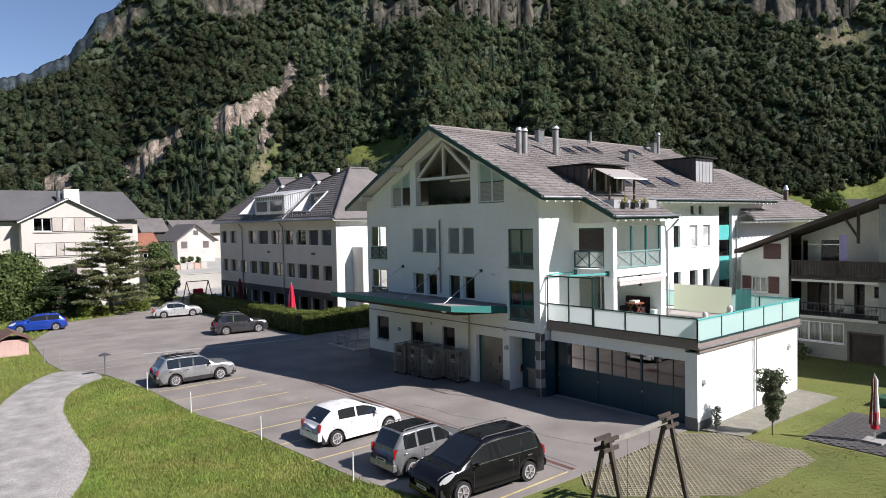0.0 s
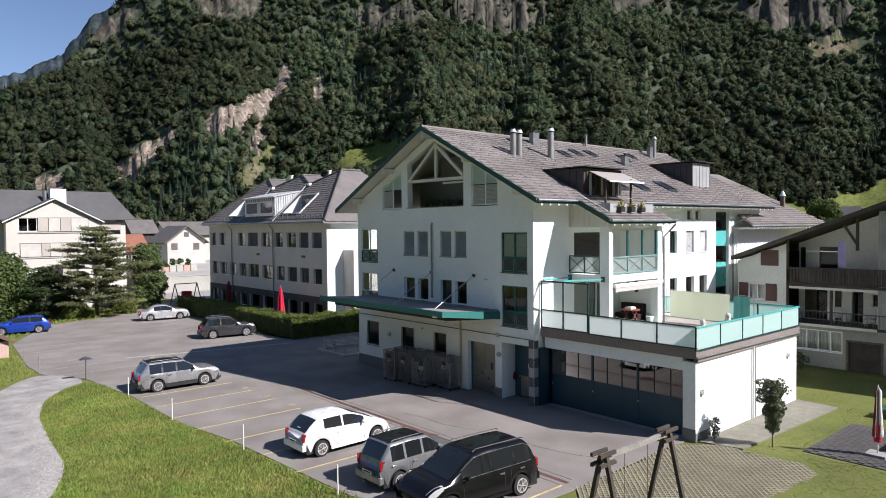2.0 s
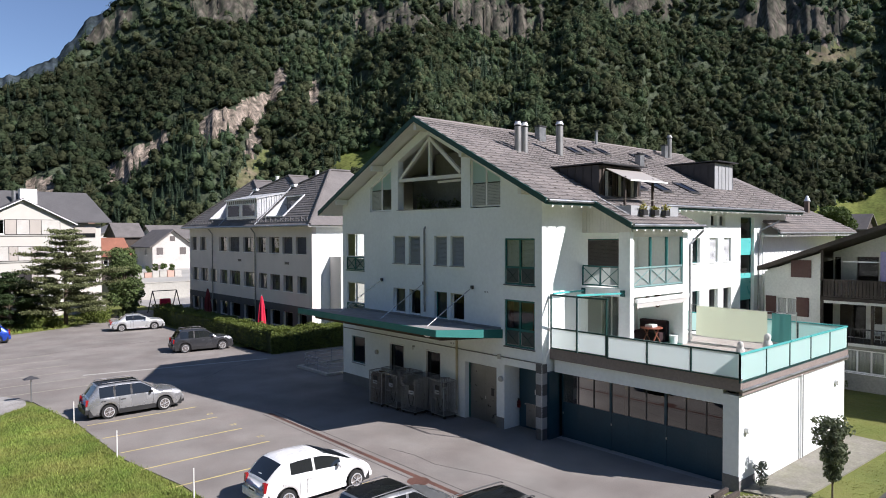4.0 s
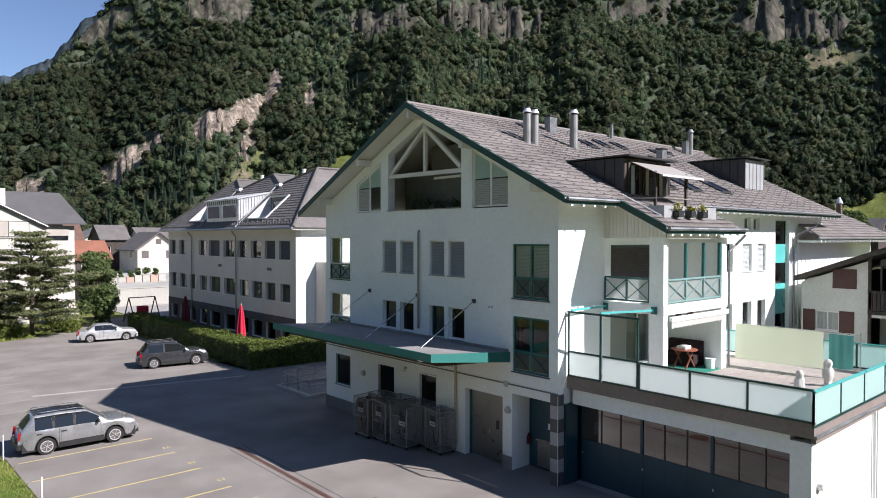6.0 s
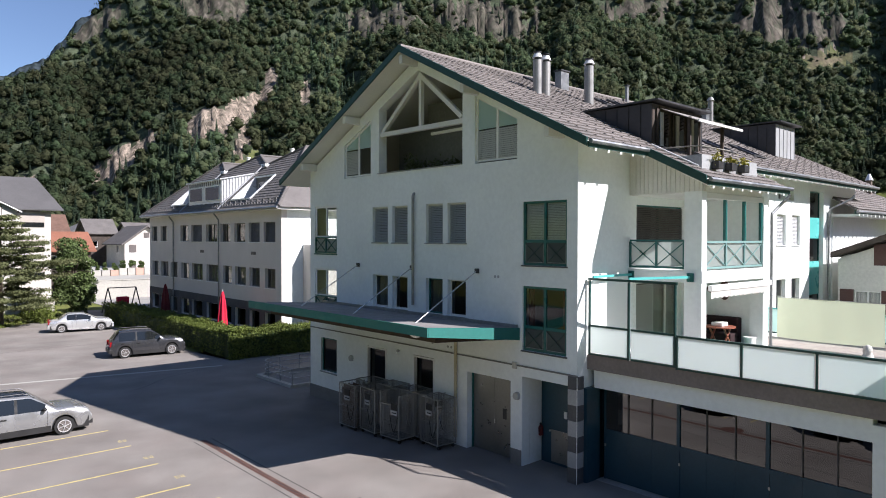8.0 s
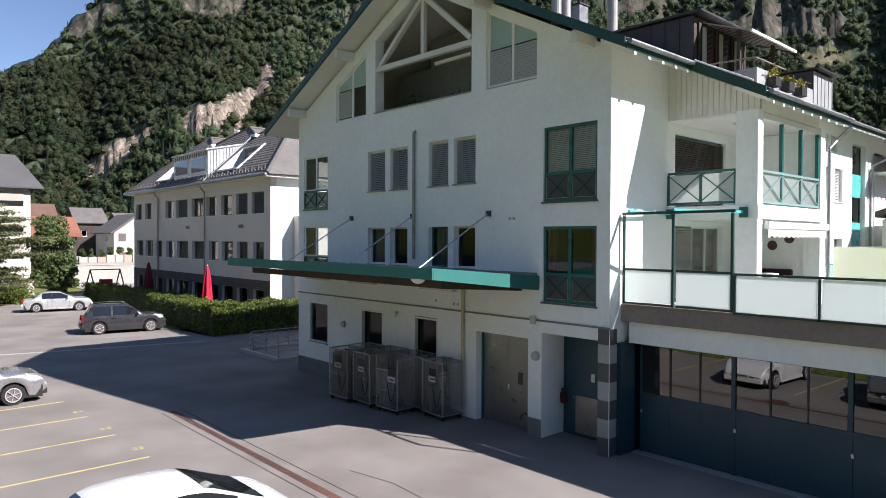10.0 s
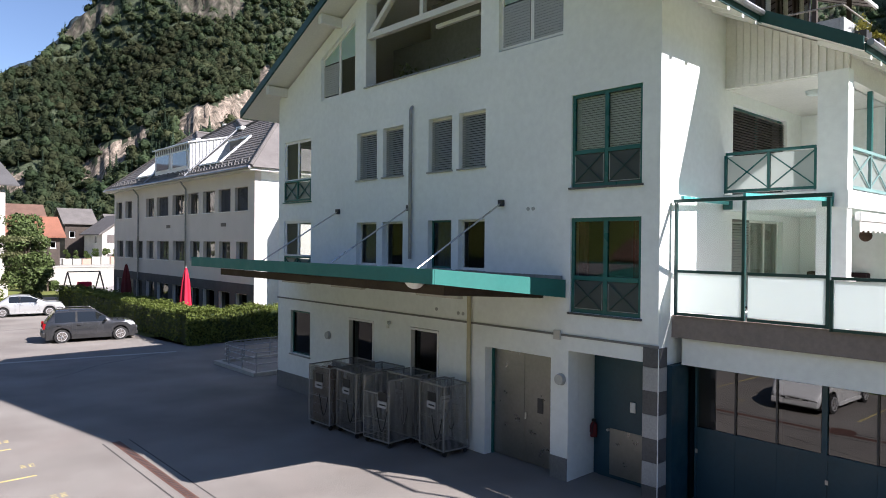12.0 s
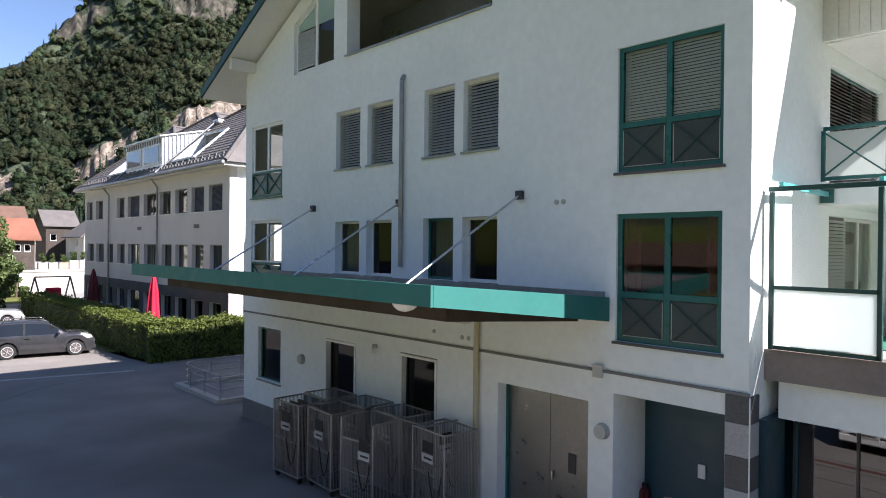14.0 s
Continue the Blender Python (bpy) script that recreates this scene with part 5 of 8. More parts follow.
for i in range(7):
    z = 0.0 + i * 0.465
    part("stone_block", B((FX - 0.034, FX + 0.30, 21.396, 21.735, z + 0.003, min(z + 0.462, 3.176)), bevel=0.006), STONE_D if i % 2 == 0 else STONE_L, house, "banded stone block" if i % 2 else "")
for y, z in ((33.13, 2.18), (23.76, 2.22)):
    bm = bmesh.new()
    cyl(bm, (FX - 0.10, y, z), (FX - 0.003, y, z), 0.115, 0.135, n=20)
    part("wall_lamp", bm, BLIND, house, "round grey wall lamp", smooth=False)
part("edge_strip", pipe([(FX - 0.044, 21.388, 0.02), (FX - 0.044, 21.388, 3.17)], 0.011, 6), WHITEP, house, "thin white strip on the stone corner")
ext = thing("fire_extinguisher", (26.06, 23.48, 0.86), "fire extinguisher beside the blue door, red darkened for shade", "extinguisher")
eb = bmesh.new()
cyl(eb, (26.06, 23.48, 0.86), (26.06, 23.48, 1.13), 0.078, n=16)
cyl(eb, (26.06, 23.48, 1.13), (26.06, 23.48, 1.20), 0.078, 0.03, n=16)
# RED_D instead of RED puts the recess shade into its colour
part("cylinder", eb, RED_D, ext, smooth=False)
part("valve", B((26.03, 26.09, 23.44, 23.52, 1.202, 1.26), bevel=0.01), BLACKP, ext)
part("bracket", B((26.04, 26.08, 23.55, 23.573, 0.95, 1.1)), METAL_D, ext)
part("hose", pipe([(26.04, 23.44, 1.22), (25.98, 23.43, 1.18), (25.97, 23.45, 1.05), (25.98, 23.47, 0.93)], 0.012, 6), BLACKP, ext)
small = part("small_wall_lamp", B((FX - 0.09, FX - 0.003, 29.85, 29.95, 2.86, 2.94), bevel=0.01), BLIND, house, "small wall lamp over the doors")
part("shade", cyl(bmesh.new(), (FX - 0.10, 29.9, 2.855), (FX - 0.10, 29.9, 2.74), 0.03, 0.055, n=12), WHITEP, small)
part("junction_box", B((FX - 0.075, FX - 0.035, 23.75, 23.93, 3.09, 3.30), bevel=0.008), CREAM, house)
for y, z in ((24.6, 6.0), (24.75, 6.0), (26.88, 3.40), (27.06, 3.40), (27.9, 3.44)):
    bm = bmesh.new()
    cyl(bm, (FX - 0.02, y, z), (FX - 0.002, y, z), 0.045, n=10)
    part("wall_vent", bm, BLIND, house)

# annex behind
annex = thing("rear_annex", (56, 28, 0), "white rear annex with a lower tiled roof", "house")
wall("wall", ("y", 21.36), 46.0, 58.2, 0, lambda u: 8.62, 0.4, [], STUCCO, annex)
part("eaves_board", B((45.5, 58.6, 20.2, 20.26, 8.50, 8.64)), TEAL_E, annex)
part("gutter", cyl(bmesh.new(), (45.5, 20.13, 8.60), (58.6, 20.13, 8.60), 0.065, n=8), ZINC, annex)
for i in range(21):
    part("rafter_foot", B((45.7 + i * 0.62, 45.82 + i * 0.62, 20.12, 21.35, 8.38, 8.498)), WHITEP, annex)
bm = bmesh.new()
hexa(bm, [(45.4, 20.12, 8.64), (58.6, 20.12, 8.64), (58.6, 29.0, 13.08), (49.75, 29.0, 13.08), (45.4, 20.12, 8.70), (58.6, 20.12, 8.70), (58.6, 29.0, 13.14), (49.75, 29.0, 13.14)])
part("roof", bm, TILE_J, annex, "tiled lower roof")
aw = []
for j in range(21):
    y = 20.12 + j * TL * up_y
    for i in range(int((58.6 - 45.5 - 0.49 * (y - 20.12)) / TW)):
        aw.append(tile_v + np.array((45.5 + 0.49 * (y - 20.12) + (i + 0.5 * (j % 2)) * TW, y, 8.705 + (y - 20.12) * 0.5)))
mesh_np("roof_tiles", np.concatenate(aw), (tile_f[None] + 8 * np.arange(len(aw))[:, None, None]).reshape(-1, 4), TILE_J, annex, "rows of weathered grey roof tiles", kind="stuff")
ch = part("chimney", B((56.86, 57.14, 22.76, 23.04, 9.6, 10.95)), BROWNT, annex, "small rendered chimney with a metal cowl")
part("cowl", cyl(bmesh.new(), (57, 22.9, 10.952), (57, 22.9, 11.36), 0.24, 0.07, n=10), METAL_W, ch)

# ---- garage with terrace ----
garage = thing("garage_wing", (30, 16.5, 0), "low white garage wing with roof terrace and petrol blue doors", "garage")
TX, TY, TX1 = 25.83, 13.45, 35.6
part("wall", B((TX + 0.3, TX1, TY, TY + 0.3, -0.1, 3.2)), STUCCO, garage, "sunlit white garage side wall")
part("wall", B((TX1 - 0.3, TX1, TY + 0.3, FY, -0.1, 3.2)), STUCCO, garage)
part("corner_pier", B((TX, TX + 0.298, TY, TY + 0.55, -0.1, 3.2)), STUCCO, garage)
part("plinth", B((TX - 0.015, TX - 0.002, TY - 0.01, TY + 0.56, -0.1, 0.5), (TX - 0.015, TX + 1.2, TY - 0.018, TY - 0.003, -0.1, 0.35)), BASEGREY, garage)
part("lintel", B((TX, TX + 0.35, TY + 0.55, 21.26, 2.82, 3.34)), STUCCO, garage, "pale lintel over the garage doors")
part("terrace_slab", B((TX + 0.02, TX1, TY + 0.02, FY - 0.003, 3.36, 3.55)), FLOORT, garage, "tiled terrace floor")
part("fascia", B((TX - 0.12, TX + 0.018, TY - 0.1, FY - 0.003, 3.36, 3.80)), FASCIA, garage, "brown grey terrace fascia")
part("fascia", B((TX + 0.02, TX1 + 0.1, TY - 0.1, TY + 0.018, 3.22, 3.62)), FASCIA, garage, "brown grey terrace fascia")
part("fascia_rail", pipe([(TX - 0.15, TY - 0.14, 3.42), (TX1, TY - 0.14, 3.35)], 0.05), ZINC, garage)
part("rain_pipe", pipe([(30.8, TY - 0.07, 0.05), (30.8, TY - 0.07, 3.25)], 0.05), WHITEP, garage, "white rain pipe")
part("rain_pipe", pipe([(30.98, TY - 0.07, 0.05), (30.98, TY - 0.07, 3.25)], 0.035), BLIND, garage)
part("garage_floor", B((26.0, TX1 - 0.3, TY + 0.3, 21.3, -0.05, 0.004)), CONC, garage)
part("garage_back", B((31.0, 31.2, TY + 0.35, 21.3, 0, 3.2)), ROOM, garage)
for x, z in ((26.35, 2.0), (34.6, 2.4)):
    bm = bmesh.new()
    cyl(bm, (x, TY - 0.14, z), (x, TY - 0.003, z), 0.13, 0.16, n=14)
    part("wall_lamp", bm, WHITEP, garage, "round white wall lamp")
GX = 26.28
bays = [14.02, 16.4, 18.8, 21.2]
for a, b in zip(bays, bays[1:]):
    bm = B((GX, GX + 0.07, a, a + 0.045, 0, 2.82), (GX, GX + 0.07, b - 0.045, b, 0, 2.82), (GX, GX + 0.07, a + 0.045, b - 0.045, 1.42, 1.52), (GX, GX + 0.07, a + 0.045, b - 0.045, 2.73, 2.82))
    gd = part("folding_door", bm, BLUEP, garage, "petrol blue folding garage door with glazed upper half")
    n = 3
    for i in range(n):
        u0, u1 = a + 0.045 + (b - a - 0.09) * i / n, a + 0.045 + (b - a - 0.09) * (i + 1) / n
        part("panel", B((GX + 0.02, GX + 0.05, u0 + 0.002, u1 - 0.002, 0.02, 1.418)), BLUEP, gd)
        lean = 0.02 * (u1 - u0) / 2
        pn = bmesh.new()
        pn.faces.new([pn.verts.new(v) for v in ((GX + 0.034 - lean, u0 + 0.015, 1.522), (GX + 0.034 + lean, u1 - 0.015, 1.522), (GX + 0.034 + lean, u1 - 0.015, 2.728), (GX + 0.034 - lean, u0 + 0.015, 2.728))])
        part("pane", pn, PANE_G, gd)
        if i:
            part("mullion", B((GX + 0.012, GX + 0.06, u0 - 0.016, u0 + 0.016, 1.522, 2.728)), METAL_D, gd)
    part("lock", B((GX - 0.012, GX - 0.002, b - 0.07, b - 0.02, 1.0, 1.08)), STEEL, gd)
part("garage_side_wall", B((25.54, 26.5, 21.30, 21.415, 0, 2.82)), BLUEP, garage)


def railing(p, q, z0, z1, n, top_mat, label, pane=FROST):
    """Frosted panes between teal posts."""
    p, q = Vector((*p, 0)), Vector((*q, 0))
    bm = bmesh.new()
    bar(bm, p + Vector((0, 0, z1)), q + Vector((0, 0, z1)), 0.09, 0.05)
    r = part("terrace_rail", bm, top_mat, garage, label)
    low = bmesh.new()
    bar(low, p + Vector((0, 0, z0)), q + Vector((0, 0, z0)), 0.05, 0.05)
    part("bottom_rail", low, TEAL_D, r)
    for i in range(n + 1):
        c = p.lerp(q, i / n)
        b = bmesh.new()
        bar(b, c + Vector((0, 0, z0 - 0.03)), c + Vector((0, 0, z1 - 0.03)), 0.05, 0.05)
        part("post", b, TEAL_D, r)
    d = (q - p).normalized() * 0.045
    for i in range(n):
        a, c = p.lerp(q, i / n) + d, p.lerp(q, (i + 1) / n) - d
        g = bmesh.new()
        bar(g, a + Vector((0, 0, (z0 + z1) / 2)), c + Vector((0, 0, (z0 + z1) / 2)), 0.012, z1 - z0 - 0.07)
        part("pane", g, pane, r)
    return r


RX = 25.68
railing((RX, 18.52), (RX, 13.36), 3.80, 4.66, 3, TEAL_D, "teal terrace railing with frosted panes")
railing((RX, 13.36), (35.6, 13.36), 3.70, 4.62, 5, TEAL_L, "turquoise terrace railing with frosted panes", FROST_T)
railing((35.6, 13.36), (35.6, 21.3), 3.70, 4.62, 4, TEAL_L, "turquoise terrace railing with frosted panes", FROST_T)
railing((33.3, 21.2), (36.0, 21.25), 3.70, 4.62, 2, TEAL_L, "turquoise terrace railing with frosted panes")
# tall glass screen
bm = bmesh.new()
bar(bm, (RX, 21.36, 6.06), (RX, 18.52, 6.06), 0.07, 0.065)
sc = part("glass_screen", bm, TEAL_D, garage, "tall teal framed glass wind screen")
for y in (21.32, 19.99, 18.58):
    bm = bmesh.new()
    bar(bm, (RX, y, 3.81), (RX, y, 6.02), 0.055, 0.055)
    part("post", bm, TEAL_D, sc)
for z in (3.84, 4.68):
    for a, b in ((18.6, 19.91), (19.99, 21.28)):
        bm = bmesh.new()
        bar(bm, (RX, a, z), (RX, b, z), 0.055, 0.055)
        part("rail", bm, TEAL_D, sc)
for a, b in ((18.61, 19.91), (19.99, 21.28)):
    part("pane", B((RX - 0.006, RX + 0.006, a, b, 3.88, 4.65)), FROST, sc, "frosted lower pane")
    part("pane", sheet(("x", RX), a, b, 0.0, 4.71, 6.02), PANE_C, sc).visible_shadow = False
for y0, x1, y1 in ((21.2, 27.9, 21.3), (19.99, 27.87, 19.3)):
    bm = bmesh.new()
    bar(bm, (RX, y0, 6.12), (x1, y1, 6.12), 0.06, 0.07)
    ar = part("screen_arm", bm, TEAL_L, garage, "teal steel arm lightened for sun")
    part("arm_bracket", B((x1 - 0.06, x1 - 0.003, y1 - 0.1, y1 + 0.1, 5.98, 6.24)), TEAL, ar)

# things on the terrace
turf = part("green_mat", B((28.8, 32.4, 19.0, 21.2, 3.552, 3.57)), TURF, None, "green outdoor mat on the terrace floor", "mat")
for i in range(7):
    y = 14.5 + i * 0.62
    part("deck_board", B((28.5, 33.1, y, y + 0.56, 3.553, 3.575)), FLOORT, None, "weathered terrace board lying on the slab", "board", group="terrace boards")
tb = thing("patio_table", (31.2, 20.0, 3.57), "red brown folding wooden patio table on the terrace", "table")
bm = bmesh.new()
cyl(bm, (31.2, 20.0, 4.28), (31.2, 20.0, 4.32), 0.5, n=24)
TABLEW = mat("red brown hardwood", (0.27, 0.085, 0.05), 0.5, var=0.15, s2=14)
part("tabletop", bm, TABLEW, tb)
for sx, sy in ((-0.3, -0.25), (0.3, -0.25), (-0.3, 0.25), (0.3, 0.25)):
    bm = bmesh.new()
    bar(bm, (31.2 + sx * 1.2, 20 + sy, 3.57), (31.2 - sx * 0.8, 20 + sy, 4.28), 0.05, 0.04)
    part("leg", bm, TABLEW, tb)
part("folded_cloth", B((30.95, 31.4, 19.8, 20.2, 4.322, 4.46), bevel=0.05), WHITEP, None, "folded pale cloth on the patio table", "cloth")
part("flower_pot", cyl(bmesh.new(), (31.9, 19.3, 3.572), (31.9, 19.3, 3.96), 0.16, 0.2, n=14), WHITEP, None, "white bucket standing beside the column", "pot")
bm = B((31.45, 32.0, 19.75, 21.15, 3.575, 4.05), (32.02, 32.31, 19.75, 21.15, 3.575, 4.55), bevel=0.06)
part("sofa", bm, mat("dark sofa cloth", (0.03, 0.010, 0.012), 0.9), None, "dark low sofa in the shade under the balcony", "sofa")
for y, z in ((20.86, 5.48), (20.36, 5.63), (20.36, 5.26), (19.87, 5.47)):
    bm = bmesh.new()
    cyl(bm, (32.28, y, z), (32.318, y, z), 0.15, 0.1, n=14)
    part("wall_plate", bm, IRON, None, "round rust coloured wall ornament", "ornament", group="wall ornaments")


def cloth(name, x, y0, y1, z0, z1, material, label):
    bm = bmesh.new()
    ny, nz = 40, 16
    g = []
    for j in range(nz + 1):
        t = j / nz
        row = []
        for i in range(ny + 1):
            s = i / ny
            sag = 0.10 * math.sin(math.pi * s) * (1 - t)
            wob = 0.04 * math.sin(5 * s + 2 * t) * (1 - 0.7 * t) + 0.006 * math.sin(19 * s)
            row.append(bm.verts.new((x + wob, y0 + (y1 - y0) * s, z0 + (z1 - z0) * t - sag * 0.5)))
        g.append(row)
    for j in range(nz):
        for i in range(ny):
            bm.faces.new((g[j][i], g[j][i + 1], g[j + 1][i + 1], g[j + 1][i]))
    return part(name, bm, material, None, label, "cloth", smooth=True)


cloth("bed_sheet", 33.5, 15.8, 19.05, 3.85, 5.22, SHEET_G, "pale green sheet hung out to dry over a line")
cloth("towel", 33.6, 14.85, 15.65, 3.95, 5.15, SHEET_T, "teal towel hung out to dry")
part("clothes_line", pipe([(33.5, 14.6, 5.2), (33.5, 19.3, 5.26)], 0.012, 6), STEEL, None, "thin steel clothes line over the terrace", "line")
for y in (14.6, 19.3):
    part("line_post", pipe([(33.5, y, 3.55), (33.5, y, 5.3)], 0.025, 8), STEEL, None, "thin steel clothes line post", "post", group="line posts")


def statue(x, y, z, h, turn):
    """A small cast figure, turned and then worn uneven, in one closed mesh."""
    prof = [(0.0, 0.17), (0.05, 0.18), (0.07, 0.13), (0.2, 0.12), (0.3, 0.155), (0.42, 0.165), (0.52, 0.155), (0.58, 0.135), (0.62, 0.115), (0.66, 0.11), (0.72, 0.12), (0.79, 0.115), (0.86, 0.085), (0.9, 0.035)]
    bm = bmesh.new()
    rings = []
    for zz, rr in prof:
        ring_ = []
        for k in range(18):
            a = k * math.pi / 9
            q = rr * (1 + 0.34 * noise.noise(Vector((2.2 * math.cos(a), 2.2 * math.sin(a), zz * 6 + x))) + (0.12 * math.cos(2 * a) if 0.2 < zz < 0.6 else 0))
            ring_.append(bm.verts.new((q * math.cos(a), q * math.sin(a), zz)))
        rings.append(ring_)
    for p, q in zip(rings, rings[1:]):
        for k in range(18):
            bm.faces.new((p[k], p[(k + 1) % 18], q[(k + 1) % 18], q[k]))
    bm.faces.new(rings[0][::-1])
    bm.faces.new(rings[-1])
    bm.transform(Matrix.Translation((x, y, z)) @ Matrix.Rotation(turn, 4, "Z") @ Matrix.Scale(h / 0.92, 4))
    return part("stone_statue", bm, PLASTER_L, None, "small pale cast stone statue on the terrace floor", "statue", group="terrace statues", smooth=True)


statue(29.7, 15.2, 3.57, 0.85, -0.6)
statue(31.9, 15.1, 3.57, 0.95, -0.3)

for i, x in enumerate((29.06, 29.94, 30.82)):
    pot = thing("planter", (x, 19.1, 9.35), "dark hanging flower box with yellow green plant", "planter", "balcony planters")
    part("pot", B((x - 0.18, x + 0.18, 18.96, 19.19, 9.38, 9.62), bevel=0.02), PLASTIC, pot)
    g = np.random.default_rng(40 + i)
    P = g.normal(0, 1, (120, 3)) * (0.09, 0.06, (0.10, 0.03, 0.09)[i]) + (x, 19.08, 9.70)
    T = g.normal(0, 0.04, (120, 3, 3)) + P[:, None, :]
    mesh_np("plant", T.reshape(-1, 3), np.arange(360).reshape(-1, 3), mat("yellow green plant", (0.30, 0.27, 0.04), 0.6, var=0.2, island=0.3), pot, kind="stuff")

for i, (y, h) in enumerate(((30.9, 0.9), (30.3, 0.6), (29.2, 0.5), (28.3, 0.45), (27.4, 0.6))):
    pot = thing("house_plant", (26.6, y, 9.56), "potted green plant standing in the gable loggia", "plant", "loggia plants")
    part("pot", cyl(bmesh.new(), (26.6, y, 9.565), (26.6, y, 9.85), 0.14, 0.18, n=14), TERRA, pot)
    g = np.random.default_rng(60 + i)
    P = g.normal(0, 1, (150, 3)) * (0.14, 0.17, h * 0.25) + (26.6, y, 9.9 + h * 0.4)
    T = g.normal(0, 0.055, (150, 3, 3)) + P[:, None, :]
    mesh_np("leaves", T.reshape(-1, 3), np.arange(450).reshape(-1, 3), LEAF_L, pot)

# ---- loading yard ----
SIGN = mat("sign panel", (0.42, 0.42, 0.42), 0.6)


def cage(cx, cy, turn, h=1.72, w=0.98, l=0.80, gate=None):
    """A wire roll container on castors."""
    c = thing("roll_container", (0, 0, 0), "galvanised wire roll container parked against the wall", "cart", "roll containers")
    fr = bmesh.new()
    for sx in (-1, 1):
        for sy in (-1, 1):
            cyl(fr, (sx * l / 2, sy * w / 2, 0.14), (sx * l / 2, sy * w / 2, h), 0.016, n=6)
    front = gate or h
    for z in (0.16, h):
        for sx in (-1, 1):
            zz = min(z, front) if sx < 0 else z
            bar(fr, (sx * l / 2, -w / 2, zz), (sx * l / 2, w / 2, zz), 0.03, 0.03)
        for sy in (-1, 1):
            bar(fr, (-l / 2, sy * w / 2, z), (l / 2, sy * w / 2, z), 0.03, 0.03)
    bar(fr, (-l / 2, -w / 2, front * 0.52), (-l / 2, w / 2, front * 0.52), 0.02, 0.02)
    part("frame", fr, GALV, c)
    part("base", B((-l / 2, l / 2, -w / 2, w / 2, 0.13, 0.155)), METAL_D, c)
    for sx, sy, ax in ((-1, 0, "y"), (1, 0, "y"), (0, -1, "x"), (0, 1, "x")):
        m = bmesh.new()
        n = 22 if sx >= 0 else 20
        top = front if sx < 0 else h
        for i in range(1, n):
            t = -0.5 + i / n
            if ax == "y":
                bar(m, (sx * l / 2, t * w, 0.16), (sx * l / 2, t * w, top), 0.009, 0.009)
            else:
                bar(m, (t * l, sy * w / 2, 0.16), (t * l, sy * w / 2, h), 0.009, 0.009)
        rows_ = 5 if sx >= 0 else 11 if gate else 6
        for i in range(1, rows_):
            z = 0.16 + (top - 0.16) * i / rows_
            if ax == "y":
                bar(m, (sx * l / 2, -w / 2, z), (sx * l / 2, w / 2, z), 0.007, 0.007)
            else:
                bar(m, (-l / 2, sy * w / 2, z), (l / 2, sy * w / 2, z), 0.007, 0.007)
        part("wire_panel", m, GALV, c, kind="stuff")
    zp, yp = (front - 0.6, 0.0) if not gate else (front - 0.34, -0.24)
    pl = part("label_plate", B((-l / 2 - 0.02, -l / 2 - 0.008, yp - 0.17, yp + 0.17, zp, zp + 0.16)), SIGN, c)
    part("print_bar", B((-l / 2 - 0.024, -l / 2 - 0.021, yp - 0.14, yp + 0.10, zp + 0.06, zp + 0.10)), INK, pl)
    part("dark_plate", B((-l / 2 - 0.02, -l / 2 - 0.008, yp - 0.17, yp + 0.15, zp + 0.18, zp + 0.40)), PLASTIC, c)
    strap = [(-l / 2 - 0.015, -w / 2 + 0.06 + 0.4 * k / 8, 0.95 - 0.55 * math.sin(math.pi * k / 8)) for k in range(9)]
    part("strap", pipe(strap, 0.012, 5), PLASTIC, c, "black strap hanging on the front")
    for sx in (-1, 1):
        for sy in (-1, 1):
            wl = bmesh.new()
            cyl(wl, (sx * (l / 2 - 0.08), sy * (w / 2 - 0.06) - 0.02, 0.06), (sx * (l / 2 - 0.08), sy * (w / 2 - 0.06) + 0.02, 0.06), 0.06, n=12)
            part("castor", wl, TYRE, c)
    c.matrix_basis = pose(cx, cy, 0.004, 0, 0, turn)
    return c


c0 = cage(23.78, 30.75, 3)
for x, y, r in ((24.62, 30.85, -2), (23.95, 29.62, -3), (24.78, 29.7, 2), (24.85, 28.5, -2), (24.66, 26.95, -4), (24.9, 27.6, 88)):
    copy_thing(c0, pose(x, y, 0.004, 0, 0, r))
cage(24.02, 28.42, 4, gate=1.34)
for i in range(9):
    part("cardboard", B((23.45 + 0.07 * i, 23.49 + 0.07 * i, 30.32, 31.18, 0.165, 1.55 + 0.1 * math.sin(i * 2.1)), bevel=0.004), CARDB, None, "flattened brown cardboard standing in a roll container", "cardboard", group="flattened cardboards")
ramp = thing("ramp_railing", (26, 40, 0), "grey tubular railing on a pale kerb round a basement ramp", "railing")
part("kerb", B((25.25, 25.5, 38.4, 42.1, -0.05, 0.14), (25.5, 29.0, 41.9, 42.1, -0.05, 0.14), (25.5, 27.5, 38.4, 38.6, -0.05, 0.14)), CONC_P, ramp, "pale concrete kerb")
part("ramp_floor", B((25.5, 29.0, 38.6, 41.9, -0.05, 0.03)), BASEGREY, ramp)
BEND = [(25.38 + 0.9 * (1 - math.cos(math.pi * k / 12)), 42.0 - 0.9 * (1 - math.sin(math.pi * k / 12))) for k in range(7)]
for z in (0.45, 0.68, 0.90):
    part("rail", pipe([(27.4, 38.5, z), (25.38, 38.5, z)] + [(x, y, z) for x, y in BEND] + [(29.0, 42.0, z)], 0.022, 6), ZINC, ramp)
for x, y in ((25.38, 38.5), (25.38, 39.7), (25.38, 40.9), (25.65, 41.73), (26.6, 42.0), (27.8, 42.0), (26.4, 38.5), (27.4, 38.5)):
    part("post", pipe([(x, y, 0.12), (x, y, 0.90)], 0.024, 6), ZINC, ramp)

